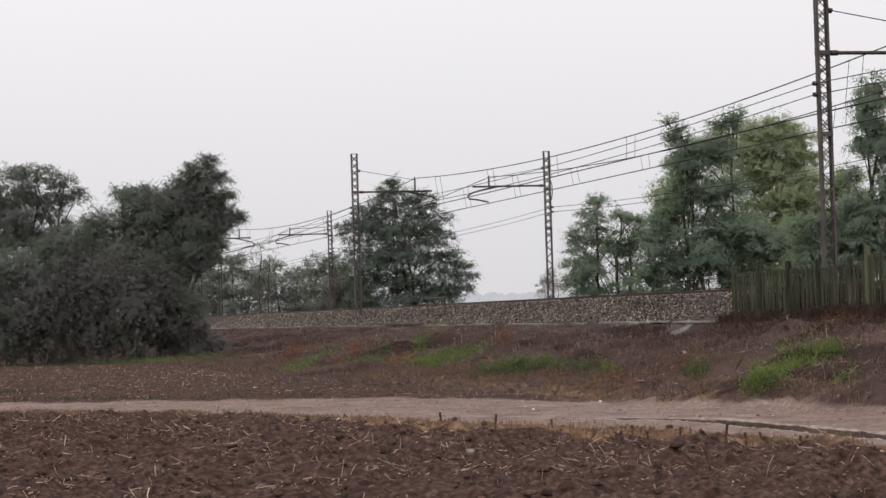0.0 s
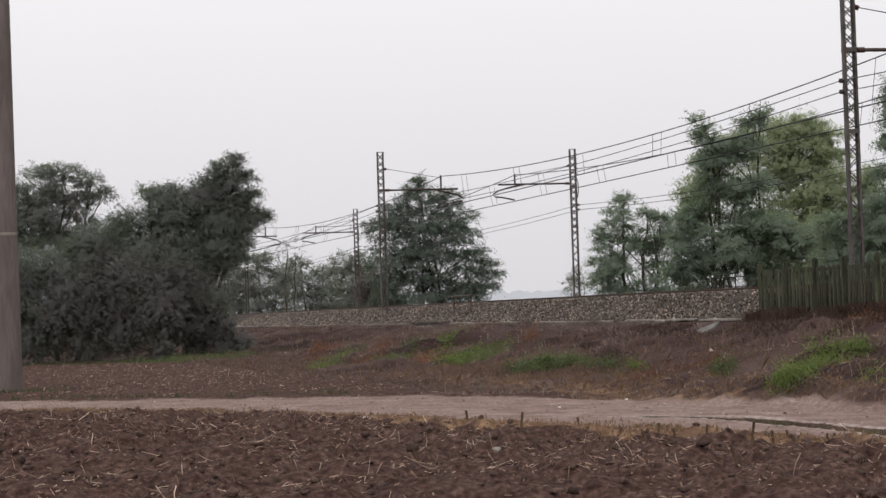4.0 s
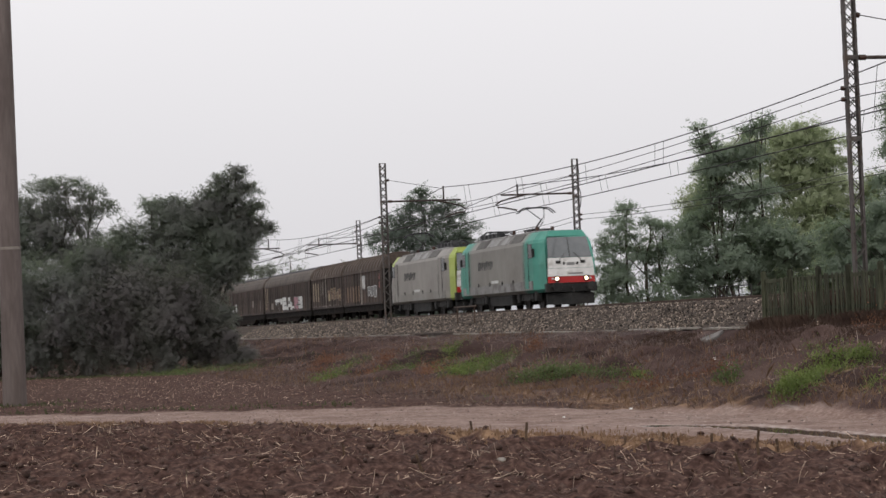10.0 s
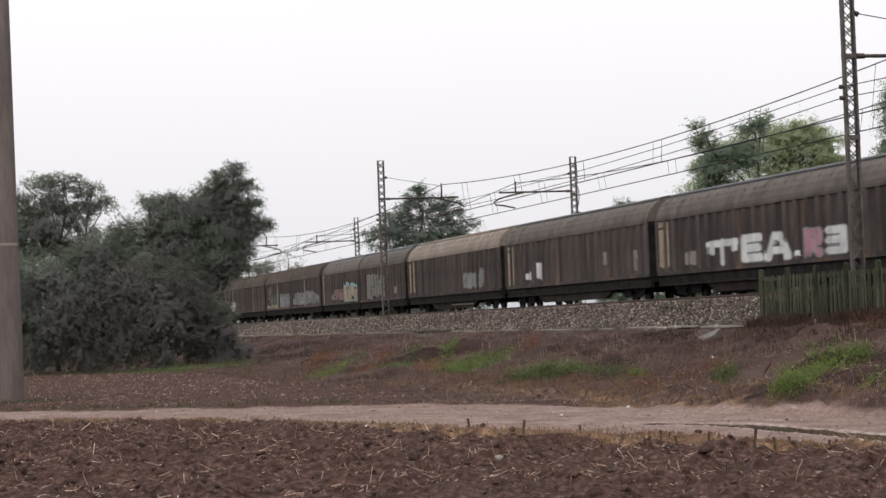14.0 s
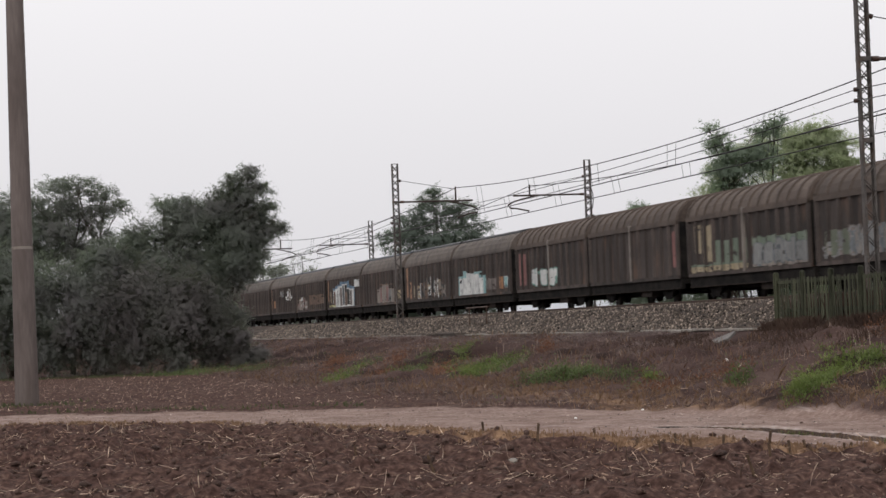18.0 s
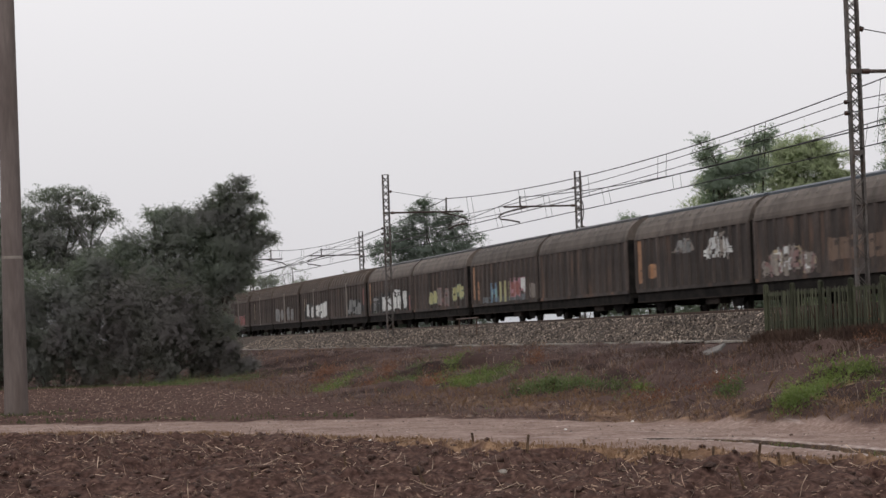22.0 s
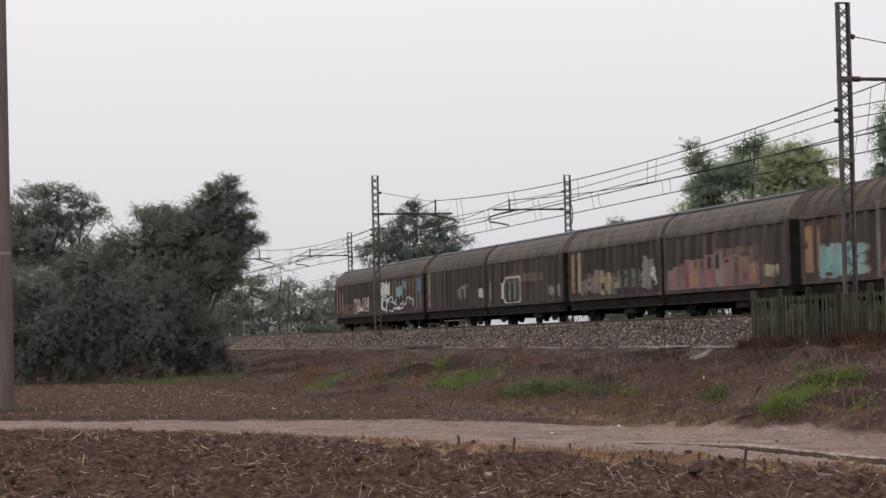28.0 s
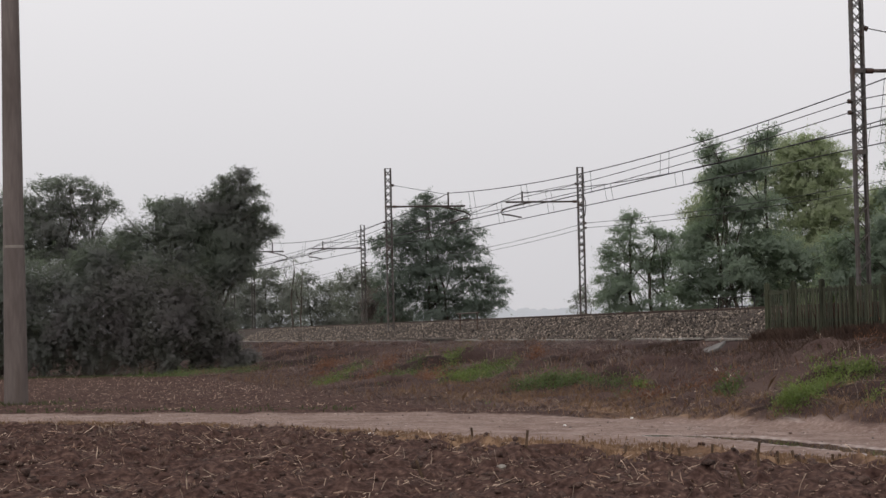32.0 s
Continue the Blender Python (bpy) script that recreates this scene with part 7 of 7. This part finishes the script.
    # green bands that climb the bank: foot x and y, head x and y, half width, plants
    green_bands = ((5.4, 35.7, 5.65, 37.2, 0.14, 80), (5.6, 36.3, 6.2, 38.0, 0.17, 95), (6.2, 38.3, 6.7, 38.9, 0.2, 85), (6.6, 38.4, 7.6, 40.8, 0.2, 105), (7.2, 39.1, 7.8, 40.2, 0.18, 50), (8.2, 50.4, 8.5, 51.8, 0.2, 22), (6.6, 35.3, 6.9, 36.4, 0.13, 45), (6.1, 42.2, 6.2, 42.9, 0.15, 18), (0.1, 61.6, 0.85, 68.0, 0.28, 150), (0.8, 64.0, 1.6, 68.0, 0.3, 60), (0.0, 73.4, 0.2, 75.0, 0.22, 26), (4.3, 50.6, 4.45, 51.3, 0.14, 26), (0.85, 46.7, 0.95, 47.0, 0.09, 8), (-3.9, 67.0, -3.5, 75.0, 0.28, 75))
    low_bands = ((1.6, 53.3, 2.9, 53.2, 0.3, 140), (2.8, 53.2, 3.7, 51.2, 0.3, 120), (0.7, 62.0, 1.8, 66.5, 0.4, 60), (5.1, 42.0, 5.25, 42.6, 0.16, 22), (3.4, 46.6, 3.6, 48.0, 0.16, 14), (-1.75, 64.5, -0.9, 74.5, 0.3, 95), (-3.6, 70.0, -3.0, 83.0, 0.3, 60), (-0.6, 66.0, 0.5, 76.0, 0.4, 40), (-12.8, 94.0, -7.2, 89.5, 1.0, 240), (6.9, 39.0, 8.0, 41.0, 0.3, 20))
    rust_bands = ((-2.3, 65.5, -1.85, 81.0, 0.26, 170), (-4.6, 78.0, -4.2, 86.0, 0.3, 70), (-0.6, 63.0, 0.0, 68.0, 0.3, 60), (2.4, 66.0, 2.7, 69.0, 0.25, 40), (3.2, 46.5, 5.6, 43.0, 0.4, 50), (8.9, 50.5, 10.4, 53.0, 0.5, 50))
    patches = (("green_weeds", WEED, "bright green leafy weeds in bands up the bank", 0.1, green_bands),
               ("low_weeds", OLIVE, "muted olive-green weeds and grass tufts on the bank", 0.11, low_bands),
               ("rust_weeds", RUST, "rust-red withered weeds on the bank", 0.17, rust_bands))
    for name, m, label, tall, group in patches:
        xs, ys = [], []
        for x0, y0, x1, y1, half, n in group:
            n = int(n * 2.6)
            u = r.random(n)
            x, y = x0 + (x1 - x0) * u + r.normal(size=n) * half * 0.75, y0 + (y1 - y0) * u + r.normal(size=n) * half * 1.4
            off = line_coords(x, y)[1]
            k = (0.55 * grain(x, y, 0.45) + 0.45 * grain(x + 9, y * 0.5, 0.9) + 0.25 * r.random(n) > 0.58) & ((road_mask(x, y)[0] < 0.3) | (off < 16.0))
            xs.append(x[k]), ys.append(y[k])
        x, y = np.concatenate(xs), np.concatenate(ys)
        # leaves on short stems, some plants taller than others
        q = 16
        n = len(x) * q
        up = np.repeat(r.uniform(0.4, 1.6, len(x)), q)
        X, Y = np.repeat(x, q) + r.normal(size=n) * 0.09, np.repeat(y, q) + r.normal(size=n) * 0.09
        Z = heights(X, Y) + np.abs(r.normal(size=n)) * tall * 0.8 * up
        a, dip, ln = r.uniform(0, 2 * np.pi, n), r.uniform(0.0, 1.25, n), r.uniform(0.025, 0.075, n) * (0.7 + 0.4 * up)
        ax = np.stack([np.cos(a) * np.cos(dip), np.sin(a) * np.cos(dip), np.sin(dip)], -1) * ln[:, None]
        sd = np.stack([-np.sin(a), np.cos(a), r.uniform(-0.4, 0.4, n)], -1) * (ln * r.uniform(0.12, 0.26, n))[:, None]
        p = np.stack([X, Y, Z], -1)
        v = np.stack([p, p + ax * 0.5 + sd, p + ax, p + ax * 0.5 - sd], 1)
        ob = new(name, array_mesh(name, v.reshape(-1, 3), np.arange(n * 4).reshape(n, 4), m))
        tagged(ob, label, "weeds", kind="stuff")
    # grass along the thicket's foot, at the pole and by the road
    n = 2600
    X = np.concatenate([r.uniform(-24, -7.4, n), r.normal(-10.8, 0.8, 350), r.uniform(-10, -2, 300)])
    Y = np.concatenate([94.6 + r.normal(size=n) * 1.0 - 0.25 * (X[:n] + 14), r.normal(56.2, 0.9, 350), np.zeros(300)])
    Y[-300:] = np.interp(X[-300:], [-60, -9.2, -5.25, -0.5], [77, 49.8, 47.8, 45.2]) + np.abs(r.normal(size=300)) * 0.7 + 0.4
    more = 900
    X2, Y2 = r.normal(-7.6, 1.5, more), r.normal(94.2, 1.3, more)
    k2 = grain(X2, Y2, 0.9) > 0.42
    X, Y = np.concatenate([X, X2[k2]]), np.concatenate([Y, Y2[k2]])
    blades("verge_grass", X, Y, heights(X, Y), 0.1, 0.03, VERGE, "thin green grass along the thicket and the pole's foot", 34)
    n = 21000
    X = r.uniform(-9.5, 6.5, n)
    near = road_mask(X, X * 0 + 30)[1]
    Y = near - 1.2 + r.normal(size=n) * (0.85 + 0.5 * np.exp(-((X - 1.8) / 1.6) ** 2))
    k = (grain(X, Y, 0.6) + 0.3 * r.random(n) > 0.5 - 0.2 * np.clip(X / 3, -0.6, 1))
    X, Y = X[k], Y[k]
    blades("verge_dry_grass", X, Y, heights(X, Y), 0.07, 0.02, DRYGRASS, "short dry grass along the muddy track's edge", 35)


VERGE = leaf_material("verge_grass_leaves", (0.05, 0.058, 0.032), (0.09, 0.098, 0.052), 0.3)
PALESTEM = leaf_material("pale_dead_stems", (0.2, 0.15, 0.12), (0.4, 0.33, 0.28), 0.4)
BLEACHED = leaf_material("bleached_dead_grass", (0.11, 0.085, 0.083), (0.25, 0.205, 0.196), 0.45)
OLIVE = leaf_material("olive_weed_leaves", (0.058, 0.078, 0.034), (0.13, 0.16, 0.07), 0.35)
RUST = leaf_material("rust_weed_leaves", (0.10, 0.045, 0.028), (0.2, 0.1, 0.06), 0.4)
THATCH = leaf_material("matted_dead_grass", (0.082, 0.06, 0.056), (0.215, 0.16, 0.144), 0.45)
FOOTWEED = leaf_material("dark_dead_growth", (0.048, 0.032, 0.027), (0.10, 0.067, 0.053), 0.4)
DEADWEED = leaf_material("dead_weed_leaves", (0.10, 0.06, 0.046), (0.20, 0.125, 0.094), 0.45)
bank_growth()


def field_litter():
    r = np.random.default_rng(41)

    def scatter(n, y0, y1):
        u = r.random(n)
        y = np.sqrt(y0 * y0 + u * (y1 * y1 - y0 * y0))
        x = y * r.uniform(-0.245, 0.235, n)
        k = road_mask(x, y)[0] < 0.35
        return x[k], y[k]

    # clods: rounded lumps of many sizes
    ob = bmesh.new()
    bmesh.ops.create_icosphere(ob, subdivisions=1, radius=1.0)
    bmesh.ops.subdivide_edges(ob, edges=ob.edges[:6], cuts=1)
    bmesh.ops.triangulate(ob, faces=ob.faces)
    ball = np.array([v.co[:] for v in ob.verts])
    tri = np.array([[v.index for v in f.verts] for f in ob.faces])
    ob.free()
    x, y = scatter(7600, 18, 47)
    k = y < road_mask(x, y)[1] - 1.5 + 0.8 * r.random(len(x))
    x, y = x[k], y[k]
    n = len(x)
    size = 0.01 + 0.062 * r.random(n) ** 3.2
    v = ball[None] * r.uniform(0.6, 1.25, (n, len(ball), 1)) * (r.uniform(0.6, 1.35, (n, 1, 3)) * [1.1, 1.1, 0.75]) * size[:, None, None]
    v += np.stack([x, y, heights(x, y) + size * 0.25], -1)[:, None]
    f = (tri[None] + (np.arange(n) * len(ball))[:, None, None]).reshape(-1, 3)
    ob = new("soil_clods", array_mesh("soil_clods", v.reshape(-1, 3), f, CLOD, True))
    tagged(ob, "dark wet clods of ploughed soil on the field", "soil clods", kind="stuff")
    # stalks and husks lying about
    for name, count, y0, y1, lmin, lmax, wid, m, label in (("maize_stalks", 11000, 18, 46, 0.03, 0.24, 0.01, STALK, "broken pale maize stalks scattered on the soil"), ("maize_husks", 6500, 18, 46, 0.02, 0.09, 0.02, HUSK, "torn pale maize husks and leaves on the soil"),
                                                         ("far_crop_residue", 15000, 49, 93, 0.03, 0.15, 0.013, STALK, "pale maize residue on the far field strip")):
        x, y = scatter(count, y0, y1)
        if y0 >= 50:
            off = line_coords(x, y)[1]
            k = off > 20
            x, y = x[k], y[k]
        else:
            k = grain(x, y, 1.6) + 0.5 * r.random(len(x)) > 0.5
            x, y = x[k], y[k]
        n = len(x)
        ln = lmin + (lmax - lmin) * r.random(n) ** 3.0
        a, tip = r.uniform(0, 6.3, n), np.abs(r.normal(size=n)) * 0.32
        tip = np.where(r.random(n) < 0.12, r.uniform(0.7, 1.4, n), tip)
        ax = np.stack([np.cos(a) * np.cos(tip), np.sin(a) * np.cos(tip), np.sin(tip)], -1) * ln[:, None]
        w = wid * r.uniform(0.5, 1.3, n)
        s1 = np.stack([-np.sin(a) * w, np.cos(a) * w, np.zeros(n)], -1) * 0.5
        s2 = np.stack([np.zeros(n), np.zeros(n), w], -1) * 0.6
        p = np.stack([x, y, heights(x, y) + 0.012], -1)
        bend = r.normal(size=(n, 3)) * ln[:, None] * 0.04
        rows = [np.stack([c + s1, c + s2, c - s1], 1) for c in (p, p + ax * 0.5 + bend, p + ax)]
        v = np.concatenate(rows, 1)
        q = np.array([(0, 1, 4, 3), (1, 2, 5, 4), (2, 0, 3, 5), (3, 4, 7, 6), (4, 5, 8, 7), (5, 3, 6, 8)])
        f = (q[None] + (np.arange(n) * 9)[:, None, None]).reshape(-1, 4)
        ob = new(name, array_mesh(name, v.reshape(-1, 3), f, m))
        tagged(ob, label, "crop residue", kind="stuff")
    # grit and small stones on the muddy track
    n = 5200
    x = r.uniform(-11, 7.5, n)
    lo, hi = road_mask(x, x * 0 + 30)[1], road_far(x)
    y = lo + (hi - lo) * r.random(n)
    k = (y > 24) & (grain(x, y, 0.8) + 0.4 * r.random(n) > 0.62)
    x, y = x[k], y[k]
    n = len(x)
    size = 0.007 + 0.022 * r.random(n) ** 4
    base = np.array([(1, 0, 0), (-0.5, 0.87, 0), (-0.5, -0.87, 0), (0, 0, 0.8)], float)
    v = base[None] * size[:, None, None] * r.uniform(0.6, 1.4, (n, 4, 3)) + np.stack([x, y, heights(x, y)], -1)[:, None]
    f = (np.array([(0, 1, 3), (1, 2, 3), (2, 0, 3)])[None] + (np.arange(n) * 4)[:, None, None]).reshape(-1, 3)
    tagged(new("road_grit", array_mesh("road_grit", v.reshape(-1, 3), f, GRIT)), "dark and pale grit scattered on the muddy track", "grit", kind="stuff")
    # upright stubs, one by one
    rr = random.Random(8)
    spots = [(1.7, 28.8), (2.62, 27.9), (2.72, 27.0), (2.17, 28.5), (3.4, 25.1), (4.1, 24.1), (3.05, 26.6), (3.55, 26.3), (3.7, 25.6), (3.9, 25.3), (2.3, 26.2), (0.9, 27.2), (-1.3, 27.6), (-1.0, 29.0), (-0.3, 24.2), (1.1, 23.4), (2.9, 22.6), (-3.4, 30.5), (-3.0, 33.0), (-4.9, 33.5), (0.3, 31.2), (-2.2, 24.8), (4.3, 25.6), (4.0, 26.4)]
    first = None
    for x, y in spots:
        h = rr.uniform(0.12, 0.26)
        at = pose(x, y, ground_z(x, y) - 0.03, rr.uniform(-14, 14), rr.uniform(-14, 14), rr.uniform(0, 360))
        sh = Shape().path([(0, 0, 0), (0.004, 0, h * 0.5), (0.01, 0.004, h)], [0.02, 0.016, 0.017], 7)
        for k in range(3):
            a = rr.uniform(0, 6.3)
            sh.path([(0, 0, 0.01), (0.05 * math.cos(a), 0.05 * math.sin(a), -0.01)], [0.008, 0.004], 4)
        ob = part("maize_stub", sh, STUB, at=at)
        tagged(ob, "short dark upright maize stub in the soil", "crop stub", "maize stubs")
    for x, y, sz, lab in ((-1.24, 35.35, 0.06, "white"), (0.66, 24.9, 0.05, "pale"), (0.55, 25.1, 0.05, "pale"), (5.2, 38.6, 0.022, "pale"), (6.0, 36.6, 0.03, "white"), (6.7, 36.2, 0.04, "pale"), (4.55, 34.2, 0.025, "dark"), (3.2, 40.0, 0.03, "white"), (5.0, 33.4, 0.03, "dark"), (1.9, 37.8, 0.028, "white")):
        n = 8
        rows = []
        for i, (z, q) in enumerate(((-0.3, 0.5), (0.0, 1.0), (0.5, 0.95), (0.85, 0.5))):
            rows.append([(sz * q * rr.uniform(0.75, 1.2) * math.cos(2 * math.pi * k / n), sz * q * rr.uniform(0.75, 1.2) * math.sin(2 * math.pi * k / n), sz * z) for k in range(n)])
        ob = part("stone", Shape().rings(rows), WHITESTONE if lab == "white" else CONCRETE if lab == "pale" else CLOD, at=(x, y, ground_z(x, y)))
        tagged(ob, lab + " stone lying on the muddy ground", "stone", "loose stones")


HUSK = mat("torn_maize_husk", (0.075, 0.038, 0.028), (0.30, 0.205, 0.15), scale=2, rough=0.8, bump=0.1, island=0.4)
GRIT = mat("track_grit", (0.05, 0.032, 0.026), (0.3, 0.24, 0.21), scale=4, rough=0.85, bump=0.1, island=0.8)
STUB = mat("dark_stub", (0.05, 0.032, 0.022), (0.12, 0.075, 0.045), scale=8, rough=0.9, bump=0.3)
WHITESTONE = mat("white_stone", (0.6, 0.58, 0.55), (0.75, 0.73, 0.7), scale=5, rough=0.8)
field_litter()


# ---------------------------------------------------------------- distance
def make_distance():
    n = 900
    sh = Shape()
    r = random.Random(21)
    line = lambda x, y, size: float(grain(np.array([x]), np.array([y]), size)[0])
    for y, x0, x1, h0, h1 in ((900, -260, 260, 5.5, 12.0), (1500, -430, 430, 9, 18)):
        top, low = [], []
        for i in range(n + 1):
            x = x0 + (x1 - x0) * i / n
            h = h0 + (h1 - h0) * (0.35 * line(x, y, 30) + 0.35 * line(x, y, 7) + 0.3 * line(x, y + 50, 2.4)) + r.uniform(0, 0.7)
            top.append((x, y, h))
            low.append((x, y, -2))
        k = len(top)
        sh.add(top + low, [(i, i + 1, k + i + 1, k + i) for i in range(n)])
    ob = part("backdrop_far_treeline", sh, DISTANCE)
    tagged(ob, "far tree line with haze painted in as faintly glowing grey-blue", "distance", kind="structure")


def bank_litter():
    for s, off, a in ((55.6, 13.0, 0.05), (52.0, 14.6, 0.03), (43.0, 10.3, 0.035), (61.0, 15.2, 0.03)):
        x, y = place(s, off)
        sh = Shape().add([(-a, -a * 0.6, 0), (a, -a * 0.5, 0.02), (a * 0.8, a * 0.6, 0.05), (-a * 0.7, a * 0.5, 0.06), (0, 0, 0.09)], [(0, 1, 4), (1, 2, 4), (2, 3, 4), (3, 0, 4), (3, 2, 1, 0)])
        tagged(part("litter_scrap", sh, WHITESTONE, at=(x, y, ground_z(x, y))), "crumpled white scrap of litter on the bank", "litter", "litter scraps")


bank_litter()
# mist over the far trees is painted: pale colour plus a faint glow
DISTANCE = glow("painted_haze_distance", (0.50, 0.52, 0.55), 0.25)
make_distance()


# ---------------------------------------------------------------- what moves
def motions():
    for w, lag in MOVERS:
        rows = []
        for t in (0, 4, 8, 12, 16, 20, 24, 28, 32):
            rows.append((t, LINE @ pose(SPEED * (t - 10) - lag, 0, RAIL_Z)))
        walk(w, rows)


motions()
